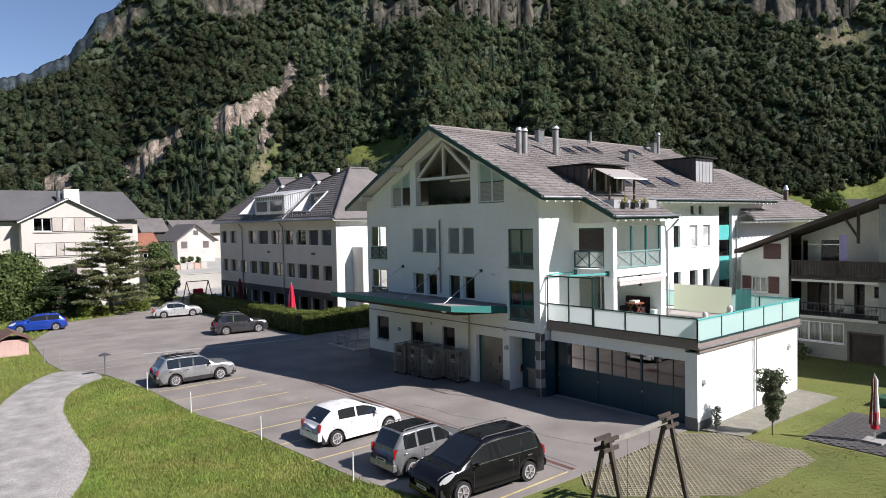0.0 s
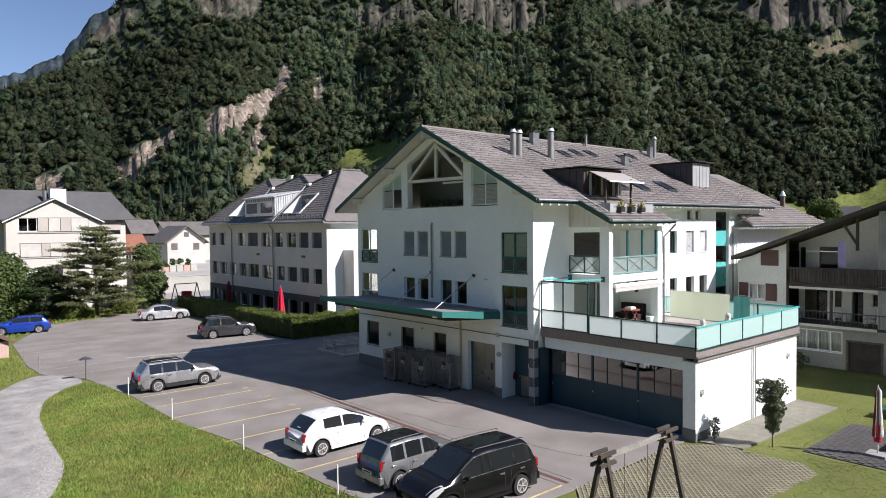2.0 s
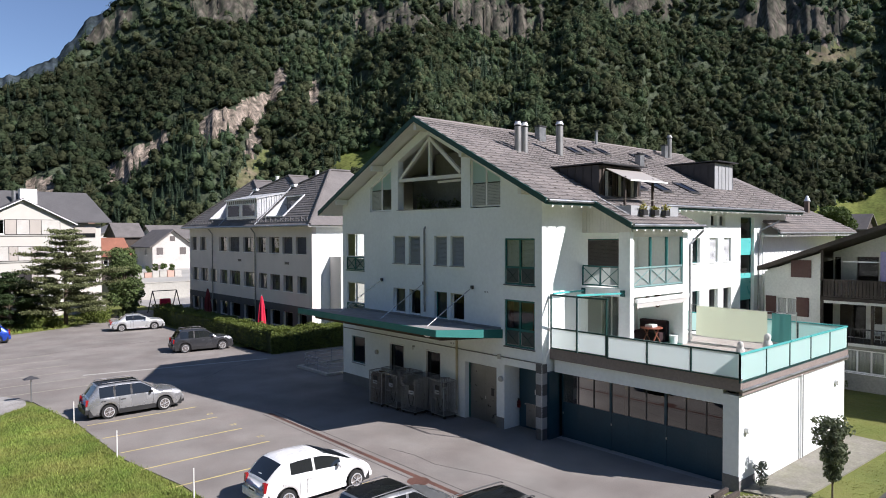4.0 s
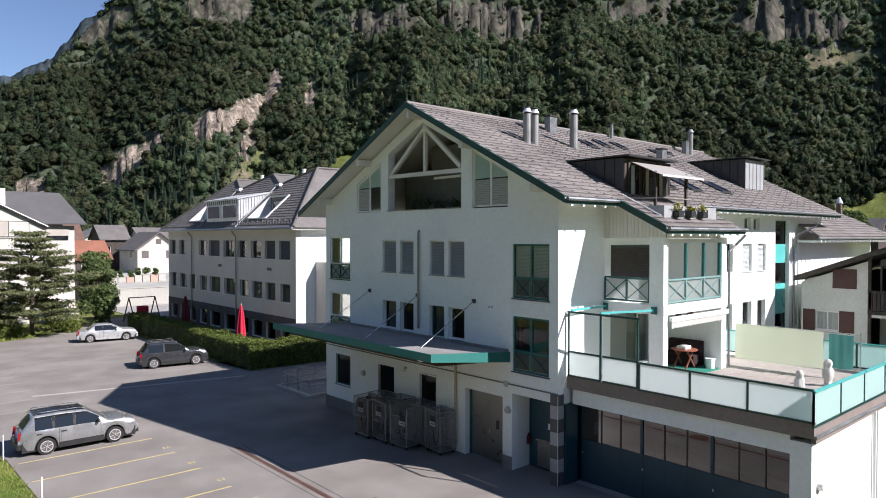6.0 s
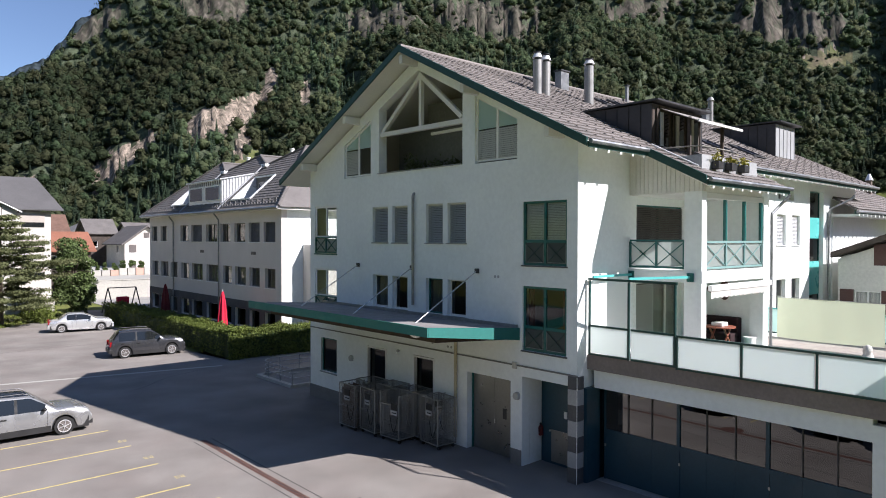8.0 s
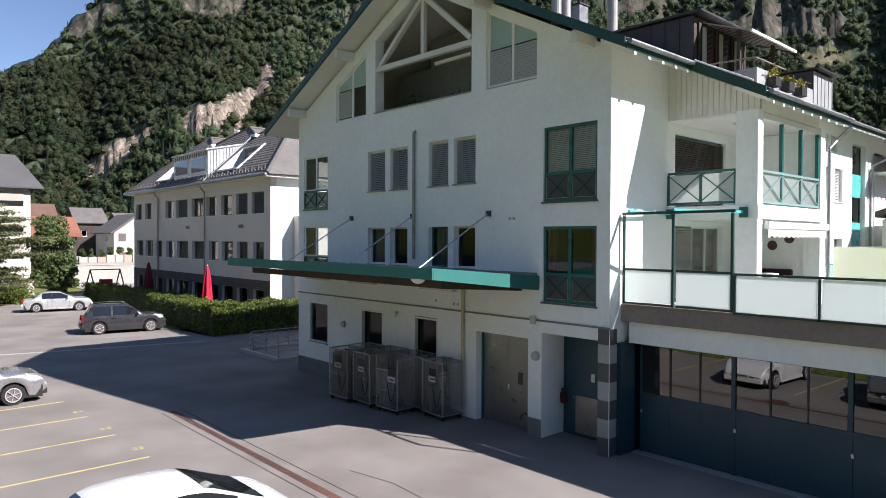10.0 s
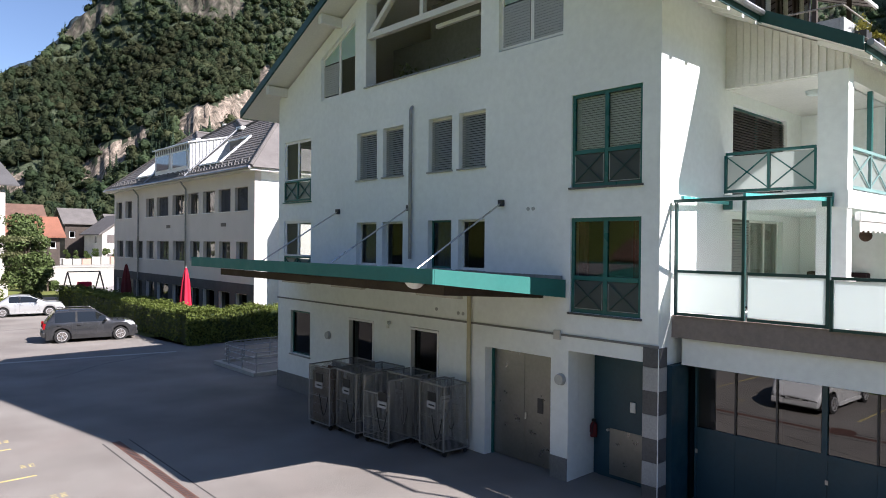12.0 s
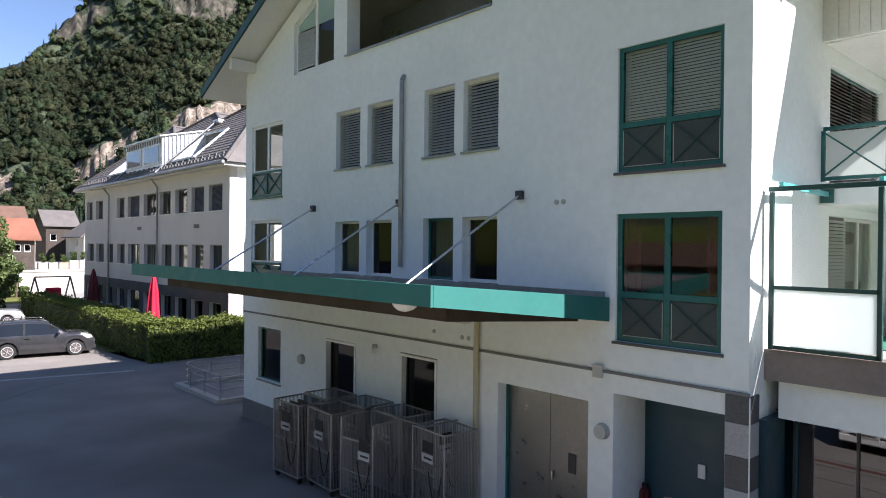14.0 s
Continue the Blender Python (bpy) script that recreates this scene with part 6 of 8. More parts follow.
# ---- car park marks ----
for i in range(7):
    y = 21.37 + i * 2.53
    part("bay_line", B((11.6 + (0.7 if y < 25 else 0), 16.9 - 0.06 * i, y - 0.035, y + 0.035, 0.002, 0.006)), LINE_Y, None, "worn yellow parking bay line on asphalt", "line", "structure")
for i in range(6):
    y = 22.3 + i * 2.48
    for k in range(2):
        x = 16.9 - 0.10 * i + 0.17 * k
        nb = bmesh.new()
        for q in range(3):
            box(nb, x, x + 0.11, y + 0.1 * q, y + 0.1 * q + 0.022, 0.002, 0.005)
        box(nb, x + 0.004, x + 0.026, y + 0.023, y + 0.099, 0.002, 0.005)
        part("bay_mark", nb, LINE_Y, None, "small unreadable yellow bay mark painted on asphalt", "mark", "structure")
for i in range(6):
    y = 45.5 + i * 2.5
    part("bay_line", B((9.6, 14.4, y - 0.05, y + 0.05, 0.002, 0.006)), LINE_W, None, "worn yellow parking bay line on asphalt", "line", "structure")
part("bay_line", B((14.0, 18.4, 14.165, 14.235, 0.002, 0.006)), LINE_Y, None, "worn yellow parking bay line on asphalt", "line", "structure")
dr = thing("drain_channel", (18.7, 23, 0), "rusty slotted drain channel let into the asphalt", "drain")
part("channel", B((18.63, 18.83, 14.2, 33.0, -0.05, 0.004)), RUST, dr)
for i in range(60):
    part("grate_bar", B((18.67, 18.79, 25.0 + i * 0.12, 25.03 + i * 0.12, 0.0045, 0.012)), METAL_D, dr)
bm = bmesh.new()
cyl(bm, (18.5, 21.3, -0.02), (18.5, 21.3, 0.008), 0.40, n=28)
mh = part("manhole_cover", bm, RUST, None, "round rusty manhole cover in the asphalt", "manhole")
dl = bmesh.new()
hexa(dl, [(14.2, 48.6, 0.002), (25.2, 46.1, 0.002), (25.25, 46.35, 0.002), (14.25, 48.85, 0.002), (14.2, 48.6, 0.007), (25.2, 46.1, 0.007), (25.25, 46.35, 0.007), (14.25, 48.85, 0.007)])
part("drain_line", dl, CONC_P, None, "pale concrete gutter strip crossing the asphalt", "strip", "structure")


def seam(pts, w, material, label):
    bm = bmesh.new()
    for (x0, y0), (x1, y1) in zip(pts, pts[1:]):
        d = Vector((x1 - x0, y1 - y0, 0)).normalized()
        q = Vector((-d.y, d.x, 0)) * w / 2
        a, b = Vector((x0, y0, 0)), Vector((x1, y1, 0)) + d * w * 0.3
        hexa(bm, [p + Vector((0, 0, z)) for z in (0.001, 0.0035) for p in (a - q, b - q, b + q, a + q)])
    return part("tar_seam", bm, material, None, label, "seam", "structure")


rs = random.Random(5)
for x, y, dx, dy, n in ((13.0, 58.5, 1.2, 0.1, 8), (21.5, 15.0, -0.15, 1.1, 9), (19.5, 43.0, 0.8, 0.5, 7)):
    pts = [(x, y)]
    for k in range(n):
        pts.append((pts[-1][0] + dx + rs.uniform(-0.25, 0.25), pts[-1][1] + dy + rs.uniform(-0.25, 0.25)))
    seam(pts, 0.03, TAR, "thin dark tar seam winding over the asphalt")


for x in (18.42, 19.06):
    seam([(x, 14.3), (x + 0.02, 24.0), (x, 33.0)], 0.035, TAR, "straight dark saw cut beside the drain channel")


def fence_post(x, y, h, material, label, group):
    bm = bmesh.new()
    cyl(bm, (x, y, -0.1), (x, y, h), 0.028, 0.024, n=8)
    return part("marker_post", bm, material, None, label, "post", group=group)


PX = [(12.4, 18.6), (12.05, 25.0), (11.4, 31.2), (11.25, 37.4)]
for x, y in PX:
    fence_post(x, y, 1.0, WOODW, "thin white marker post at the grass edge", "marker posts")
for x, y in ((10.6, 43.5), (8.85, 47.2), (8.5, 50.2)):
    fence_post(x, y, 1.05, WOOD_G, "thin grey marker post at the grass edge", "marker posts")
sg = thing("small_sign", (10.55, 43.2, 0), "small dark triangular sign on a grey post", "sign")
bm = bmesh.new()
cyl(bm, (10.55, 43.2, 0), (10.55, 43.2, 1.25), 0.03, n=8)
part("post", bm, ZINC, sg)
bm = bmesh.new()
hexa(bm, [(10.2, 43.0, 1.2), (10.9, 43.0, 1.2), (10.9, 43.4, 1.2), (10.2, 43.4, 1.2), (10.5, 43.15, 1.36), (10.6, 43.15, 1.36), (10.6, 43.25, 1.36), (10.5, 43.25, 1.36)])
part("cap", bm, METAL_D, sg)


# ---- cars ----
def car(label, category, loc, heading, L, W, H, paint, hb, cab, hood, wheels, r=0.31, rails=False, plastic=False, glass_ranges=None, three=False, dark_top=False, soft_by=0.07, lift=0.0):
    """A car: cab = x of rear glass foot, rear roof edge, front roof edge, windscreen foot; hood = bonnet height at the nose."""
    c = thing("car", (0, 0, 0), label, category, "parked cars")
    xr0, xr1, xf1, xf0 = cab
    xs = sorted({*np.linspace(-L / 2, L / 2, 46), *cab, *(w + k * r / 5.0 for w in wheels for k in range(-7, 8))})
    tail = -L / 2

    def ztop(x):
        pts = [(-L / 2, hb * 0.72), (-L / 2 + 0.05, hb * 0.98), (xr0, hb + 0.02), (xr1, H - 0.03), ((xr1 + xf1) / 2, H), (xf1, H - 0.04), (xf0, hb + 0.04), ((xf0 + L / 2) / 2, (hb + hood) / 2 + 0.05), (L / 2 - 0.22, hood + 0.02), (L / 2 - 0.06, hood - 0.12), (L / 2, hood - 0.3)]
        px, pz = [p[0] for p in pts], [p[1] for p in pts]
        s = min(soft_by, L / 2 - abs(x) + 0.01)
        return float(np.mean(np.interp(x + np.linspace(-s, s, 9), px, pz)))

    def half(x):
        t = abs(x) / (L / 2)
        return W / 2 * (1 - 0.20 * max(0.0, (t - 0.55) / 0.45) ** 2.4)

    def low(x):
        z = 0.24 if abs(x) < L / 2 - 0.25 else 0.30
        for w in wheels:
            d = abs(x - w)
            if d < r + 0.07:
                z = max(z, r + math.sqrt(max(0.0, (r + 0.07) ** 2 - d * d)))
        return z

    def ring(x, off=0.0):
        zt, w, zl = ztop(x), half(x), low(x)
        zb = min(zt - 0.015, hb)
        zl = min(zl, zb - 0.12)
        wr = W / 2 * 0.755 if zt > hb + 0.03 else w - 0.12
        k = min(1.0, max(0.0, (zt - hb) / (H - hb)))
        wr = (w - 0.12) * (1 - k) + (W / 2 * 0.755) * (w / (W / 2)) * k
        return [(w - 0.05 + off, zl), (w - 0.012 + off, zl + (zb - zl) * 0.25), (w + off, zl + (zb - zl) * 0.6), (w - 0.035 + off, zb), ((w - 0.05) * 0.5 + wr * 0.5 + off, zb + (zt - zb) * 0.52), (wr + 0.015 + off, zb + (zt - zb) * 0.92), (wr - 0.09, zt + off), (wr * 0.45, zt + 0.014 + off), (0, zt + 0.02 + off)]

    bm = bmesh.new()
    rings = []
    for x in xs:
        h = ring(x)
        rings.append([bm.verts.new((x, y, z)) for y, z in h] + [bm.verts.new((x, -y, z)) for y, z in h[-2::-1]])
    for a, b in zip(rings, rings[1:]):
        for i in range(len(a) - 1):
            bm.faces.new((a[i], a[i + 1], b[i + 1], b[i]))
    bm.faces.new(rings[0])
    bm.faces.new(rings[-1][::-1])
    part("body", bm, paint, c, smooth=True)
    part("underbody", B((-L / 2 + 0.12, L / 2 - 0.12, -W / 2 + 0.12, W / 2 - 0.12, 0.17, 0.55)), PLASTIC, c)
    gl_all = glass_ranges or ((xr1 - 0.05, (xr1 + xf1) / 2 - 0.05), ((xr1 + xf1) / 2 + 0.05, xf1 + 0.45))
    for s in (-1, 1):
        for a, b in gl_all:
            g = bmesh.new()
            prev = None
            for i in range(9):
                x = a + (b - a) * i / 8
                h = ring(x, 0.006)
                lo = (h[3][0] * 0.92 + h[4][0] * 0.08, h[3][1] * 0.88 + h[4][1] * 0.12)
                up = lift * (1 - (x - gl_all[0][0]) / (gl_all[-1][1] - gl_all[0][0])) if lift else 0.0
                lo = (lo[0] * (1 - up) + h[4][0] * up, lo[1] * (1 - up) + h[4][1] * up)
                mid, hi = h[4], (h[4][0] * 0.12 + h[5][0] * 0.88, h[4][1] * 0.12 + h[5][1] * 0.88)
                row = [g.verts.new((x, s * p[0], p[1])) for p in (lo, mid, hi)]
                if prev:
                    for k in range(2):
                        g.faces.new((prev[k], prev[k + 1], row[k + 1], row[k]))
                prev = row
            part("side_window", g, CARGL, c, smooth=True)
        gl = glass_ranges or ((xr1 - 0.05, (xr1 + xf1) / 2 - 0.05), ((xr1 + xf1) / 2 + 0.05, xf1 + 0.45))
        if paint is P_BLACK:
            for k, nm in ((0.88, "lower_trim"), (0.12, "upper_trim")):
                tr = []
                for x in np.linspace(gl[0][0], gl[-1][1], 12):
                    h = ring(x, 0.012)
                    q = (h[3], h[4]) if nm == "lower_trim" else (h[4], h[5])
                    tr.append((x, s * (q[0][0] * k + q[1][0] * (1 - k)), q[0][1] * k + q[1][1] * (1 - k)))
                part(nm, pipe(tr, 0.009, 5), STEEL, c, "thin chrome window trim")
        for (a0, a), (b, b0) in zip(gl, gl[1:]):
            g = bmesh.new()
            rows_ = []
            for x in (a + 0.004, b - 0.004):
                h = ring(x, 0.005)
                rows_.append([g.verts.new((x, s * p[0], p[1])) for p in ((h[3][0] * 0.92 + h[4][0] * 0.08, h[3][1] * 0.88 + h[4][1] * 0.12), h[4], (h[4][0] * 0.12 + h[5][0] * 0.88, h[4][1] * 0.12 + h[5][1] * 0.88))])
            for k in range(2):
                g.faces.new((rows_[0][k], rows_[0][k + 1], rows_[1][k + 1], rows_[1][k]))
            part("door_pillar", g, paint if lift or three else BLACKP, c)
        for x in (xf1 + 0.52, (xr1 + xf1) / 2 + 0.0, max(xr1 + 0.3, wheels[0] + r + 0.12)):
            sm = bmesh.new()
            h0, h1 = ring(x - 0.006, 0.003), ring(x + 0.006, 0.003)
            va = [[sm.verts.new((xx, s * h[k][0], h[k][1])) for k in (0, 1, 2, 3)] for xx, h in ((x - 0.006, h0), (x + 0.006, h1))]
            for k in range(3):
                sm.faces.new((va[0][k], va[0][k + 1], va[1][k + 1], va[1][k]))
            part("door_gap", sm, PLASTIC, c)
        bx = bmesh.new()
        bmesh.ops.create_icosphere(bx, subdivisions=2, radius=0.1, matrix=Matrix.Translation((xf1 + 0.42, s * (W / 2 + 0.07), hb + 0.08)) @ Matrix.Diagonal((0.7, 1.1, 0.7, 1)))
        part("mirror", bx, PLASTIC if plastic else paint, c, smooth=True)
        for x in ((xr1 + xf1) / 2 + 0.12, (xr1 + xf1) / 2 - 0.75):
            yy = s * (half(x) - 0.012)
            part("door_handle", B((x - 0.09, x + 0.09, min(yy, yy + s * 0.03), max(yy, yy + s * 0.03), hb - 0.13, hb - 0.095)), PLASTIC if plastic else STEEL if paint is P_BLACK else paint, c)
        for xl, m, w0, z0, z1 in ((L / 2 - 0.16, LAMPW, 0.46, hood - 0.28, hood - 0.04), (-L / 2 + 0.035, LAMPR, 0.14, hb - 0.28 if not three else hb - 0.22, hb + (0.0 if not three else 0.06))):
            lp = bmesh.new()
            yy = half(xl) - 0.01
            y0, y1 = sorted((s * (yy - w0 * (0.75 if xl > 0 else 0.55 if three else 1.2)), s * (yy + 0.012)))
            if xl > 0:
                grid_ = []
                for k in range(6):
                    x = L / 2 - 0.62 + 0.50 * k / 5
                    h = ring(x, 0.008)
                    rise = (k / 5) * 0.10
                    lo = (h[2][0] * 0.55 + h[3][0] * 0.45, h[2][1] * 0.55 + h[3][1] * 0.45 - rise)
                    mid, hi = (h[3][0] + 0.004, h[3][1] - rise * 0.4), ((h[3][0] * 0.45 + h[6][0] * 0.55), h[3][1] * 0.45 + h[6][1] * 0.55 + 0.006)
                    grid_.append([lp.verts.new((x, s * p[0], p[1])) for p in (lo, mid, hi)])
                for p, q in zip(grid_, grid_[1:]):
                    for k in range(2):
                        lp.faces.new((p[k], p[k + 1], q[k + 1], q[k]))
            else:
                hexa(lp, [(xl - 0.045, y0, z0), (xl + 0.16, y0, z0), (xl + 0.16, y1, z0), (xl - 0.02, y1, z0), (xl - 0.03, y0, z1), (xl + 0.16, y0, z1), (xl + 0.16, y1, z1), (xl - 0.0, y1, z1)])
            part("headlight" if xl > 0 else "tail_light", lp, m, c)
        if rails:
            part("roof_rail", pipe([(xr1 + 0.1, s * W * 0.33, H + 0.01), (xr1 + 0.2, s * W * 0.33, H + 0.055), (xf1 - 0.2, s * W * 0.33, H + 0.055), (xf1 - 0.05, s * W * 0.33, H - 0.01)], 0.018, 6), PLASTIC if paint is P_BLACK else METAL_D, c)
        part("side_sill", B((wheels[0] + r + 0.1, wheels[1] - r - 0.1, min(s * (W / 2 - 0.06), s * (W / 2 - 0.005)), max(s * (W / 2 - 0.06), s * (W / 2 - 0.005)), 0.2, 0.3 if not plastic else 0.42)), PLASTIC if plastic else paint, c)
    for a, b, nm in ((xf1 + 0.03, xf0 - 0.03, "windscreen"), (xr1 - 0.03, xr0 + 0.04, "rear_window")):
        g = bmesh.new()
        prev = None
        for i in range(7):
            x = a + (b - a) * i / 6
            h = ring(x, 0.007)
            k = h[6][0] * 1.04
            row = [g.verts.new((x, t * k, h[6][1] + 0.016 * (1 - t * t))) for t in (-1, -0.5, 0, 0.5, 1)]
            if prev:
                for q in range(4):
                    g.faces.new((prev[q], prev[q + 1], row[q + 1], row[q]))
            prev = row
        part(nm, g, CARGL, c, smooth=True)
    # black overlay painted where the roof mirrors the dark mountain
    if dark_top:
        g = bmesh.new()
        prev = None
        for i in range(13):
            x = xr1 + 0.04 + (xf1 - xr1 - 0.08) * i / 12
            h = ring(x, 0.006)
            row = [g.verts.new((x, q * p[0], p[1])) for q, p in ((-1, h[6]), (-1, h[7]), (1, h[8]), (1, h[7]), (1, h[6]))]
            if prev:
                for k in range(4):
                    g.faces.new((prev[k], prev[k + 1], row[k + 1], row[k]))
            prev = row
        part("roof_panel", g, BLACKP, c, "dark overlay for the hillside mirrored in the roof", smooth=True)
    part("grille", B((L / 2 - 0.06, L / 2 + 0.012, -0.42, 0.42, hood - 0.42, hood - 0.3)), PLASTIC, c)
    part("front_bumper", B((L / 2 - 0.2, L / 2 + 0.03, -W * 0.40, W * 0.40, 0.24, 0.42), bevel=0.03), PLASTIC if plastic else paint, c)
    part("rear_bumper", B((-L / 2 - 0.05, -L / 2 + 0.2, -W * 0.42, W * 0.42, 0.3, 0.55), bevel=0.04), PLASTIC if plastic else paint, c)
    for x in (L / 2 + 0.034, -L / 2 - 0.064):
        pl = part("number_plate", B((x, x + 0.012, -0.26, 0.26, 0.42, 0.52) if x > 0 else (x - 0.0, x + 0.012, -0.26, 0.26, 0.56, 0.67)), PAPER, c)
        part("print_bar", B((x + 0.013, x + 0.015, -0.17, 0.19, 0.45, 0.49) if x > 0 else (x - 0.003, x - 0.001, -0.17, 0.19, 0.59, 0.64)), INK, pl)
    for w in wheels:
        for s in (-1, 1):
            y0, y1 = s * (W / 2 - 0.20), s * (W / 2 - 0.015)
            t = bmesh.new()
            cyl(t, (w, y0, r), (w, y1, r), r, n=24)
            bmesh.ops.bevel(t, geom=[e for e in t.edges if len(e.link_faces) == 2 and e.calc_face_angle(0) > 1.0], offset=0.03, segments=2, affect="EDGES")
            wh = part("wheel", t, TYRE, c, "black tyre on an alloy rim")
            q = bmesh.new()
            cyl(q, (w, y1 + s * 0.002, r), (w, y1 + s * 0.010, r), r * 0.66, n=20)
            part("hub", q, BLIND_D, wh)
            q = bmesh.new()
            for k in range(6):
                a = k * math.pi / 3 + 0.3
                bar(q, (w, y1 + s * 0.016, r), (w + math.cos(a) * r * 0.64, y1 + s * 0.016, r + math.sin(a) * r * 0.64), 0.075, 0.014)
            for k in range(20):
                a, b = k * math.pi / 10, (k + 1) * math.pi / 10
                bar(q, (w + math.cos(a) * r * 0.66, y1 + s * 0.014, r + math.sin(a) * r * 0.66), (w + math.cos(b) * r * 0.66, y1 + s * 0.014, r + math.sin(b) * r * 0.66), 0.03, 0.03)
            part("rim", q, RIM, wh)
    c.matrix_basis = pose(loc[0], loc[1], 0.0, 0, 0, heading)
    return c


P_WHITE = mat("white car paint", (0.78, 0.78, 0.77), 0.28, var=0.02, coat=0.6)
P_SILVER = mat("silver car paint", (0.58, 0.59, 0.59), 0.32, 0.55, var=0.03, coat=0.6)
P_MID = mat("mid silver car paint", (0.36, 0.365, 0.37), 0.28, 0.6, var=0.03, coat=0.6)
P_GREY = mat("grey car paint", (0.26, 0.265, 0.265), 0.3, 0.5, var=0.03, coat=0.6)
P_BLACK = mat("black car paint", (0.006, 0.006, 0.007), 0.16, 0.0, var=0.0, coat=0.0, spec=0.35)
P_DARK = mat("anthracite car paint", (0.062, 0.064, 0.070), 0.22, 0.5, var=0.03, coat=0.6)
P_BLUE = mat("blue car paint", (0.015, 0.055, 0.36), 0.25, 0.3, var=0.03, coat=0.6)
car("white five-door hatchback parked in a marked bay", "car", (15.2, 23.02), 1, 4.05, 1.74, 1.47, P_WHITE, 0.93, (-1.92, -1.35, 0.15, 1.25), 0.76, (-1.29, 1.29), soft_by=0.24, lift=0.30, glass_ranges=((-1.14, -0.36), (-0.27, 0.70)))
car("small grey off-road car with roof rails parked in a bay", "car", (15.3, 18.35), 1, 3.77, 1.66, 1.58, P_GREY, 0.98, (-1.82, -1.45, 0.15, 0.85), 0.88, (-1.18, 1.18), rails=True, three=True, dark_top=True, glass_ranges=((-1.45, -0.95), (-0.85, -0.2), (-0.1, 0.6)))
car("black seven-seat minivan parked nose out in a bay", "van", (15.45, 15.55), 176, 4.66, 1.86, 1.73, P_BLACK, 1.02, (-2.2, -1.85, 0.45, 1.45), 0.92, (-1.42, 1.42), r=0.33, rails=True, soft_by=0.18, glass_ranges=((-1.9, -1.2), (-1.1, -0.25), (-0.15, 1.0)))
car("silver estate car with dark lower trim in a parking bay", "car", (13.95, 37.92), -1, 4.45, 1.735, 1.59, P_MID, 0.97, (-2.1, -1.7, 0.2, 1.0), 0.88, (-1.26, 1.26), r=0.33, rails=True, dark_top=True, plastic=True, glass_ranges=((-1.65, -1.05), (-0.95, -0.3), (-0.2, 0.68)))
car("anthracite off-road car parked beside the hedge", "car", (23.25, 52.98), -8, 4.32, 1.82, 1.63, P_DARK, 1.0, (-2.02, -1.6, 0.2, 1.0), 0.95, (-1.34, 1.33), r=0.34, rails=True, plastic=True)
car("silver saloon car parked at the far hedge", "car", (23.05, 67.65), -10, 4.5, 1.75, 1.44, P_SILVER, 0.92, (-1.6, -0.95, 0.2, 1.1), 0.85, (-1.35, 1.35))
car("bright blue estate car parked under the trees", "car", (10.9, 67.4), 172, 4.5, 1.80, 1.47, P_BLUE, 0.95, (-2.1, -1.6, 0.2, 1.15), 0.85, (-1.35, 1.35))

# ---- school building ----
SX, SY0, SY1 = 31.03, 50.05, 75.9
school = thing("school_building", (40, 63, 0), "three-storey pale rendered building with a dark hipped roof and dormers", "house")
SF = ("x", SX)
R3 = [(73.9, 75.4), (71.3, 73.0), (66.3, 68.1), (63.4, 65.7), (60.4, 62.6), (58.0, 59.8), (55.5, 57.3), (53.2, 54.9), (50.9, 52.6)]
R2 = [(73.5, 75.2), (71.0, 72.9), (68.8, 70.3), (66.2, 67.9), (63.3, 65.6), (60.2, 62.5), (57.8, 59.4), (55.4, 57.2), (53.2, 54.8), (50.9, 52.4)]
sh = [(a, b, 7.0, 8.4) for a, b in R3] + [(a, b, 3.82, 5.18) for a, b in R2] + [(a, b, 0.8, 2.1) for a, b in R2]
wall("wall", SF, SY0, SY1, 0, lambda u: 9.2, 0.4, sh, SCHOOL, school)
part("plinth", B((SX - 0.03, SX - 0.003, SY0, SY1, 0.0, 0.78), (SX - 0.03, SX - 0.003, SY0, SY1, 2.12, 2.72)), SCHB, school, "dark grey painted ground floor")
edges = [SY0] + [e for a, b in sorted(R2) for e in (a, b)] + [SY1]
for a, b in zip(edges[::2], edges[1::2]):
    part("plinth", B((SX - 0.03, SX - 0.003, a + 0.002, b - 0.002, 0.782, 2.118)), SCHB, school)
# sunlit end gets the whiter STUCCO, so its light is partly in the colour
wall("wall", ("y", SY0), SX + 0.4, 43, 0, lambda u: 9.2, 0.4, [], STUCCO, school, "end wall in whiter stucco for the sun on it")
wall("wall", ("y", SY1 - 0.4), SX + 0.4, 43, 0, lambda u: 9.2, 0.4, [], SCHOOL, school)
wall("wall", ("x", 42.6), SY0 + 0.4, SY1 - 0.4, 0, lambda u: 9.2, 0.4, [], SCHOOL, school)
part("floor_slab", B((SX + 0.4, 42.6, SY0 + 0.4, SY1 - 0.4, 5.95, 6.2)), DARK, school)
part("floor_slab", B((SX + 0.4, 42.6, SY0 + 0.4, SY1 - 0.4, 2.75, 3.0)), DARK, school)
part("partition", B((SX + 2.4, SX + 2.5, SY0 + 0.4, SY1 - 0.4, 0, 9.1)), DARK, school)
part("stair_tower", B((SX + 1.62, SX + 6.2, SY0 - 1.68, SY0 - 0.004, 0, 6.84)), SCHOOL, school, "low pale stair tower")
for k, (a, b) in enumerate(R3):
    window(school, SF, a, b, 7.0, 8.4, BASEGREY, 1 if b - a < 1.9 else 2, depth=0.22, fw=0.06, blind_to=(0, 0, 0, 7.05, 0, 0, 0, 7.05, 7.05)[k], blind_mat=BLIND_G, fill="net" if k < 2 else "", pane=PANE_S, sill=WHITEP)
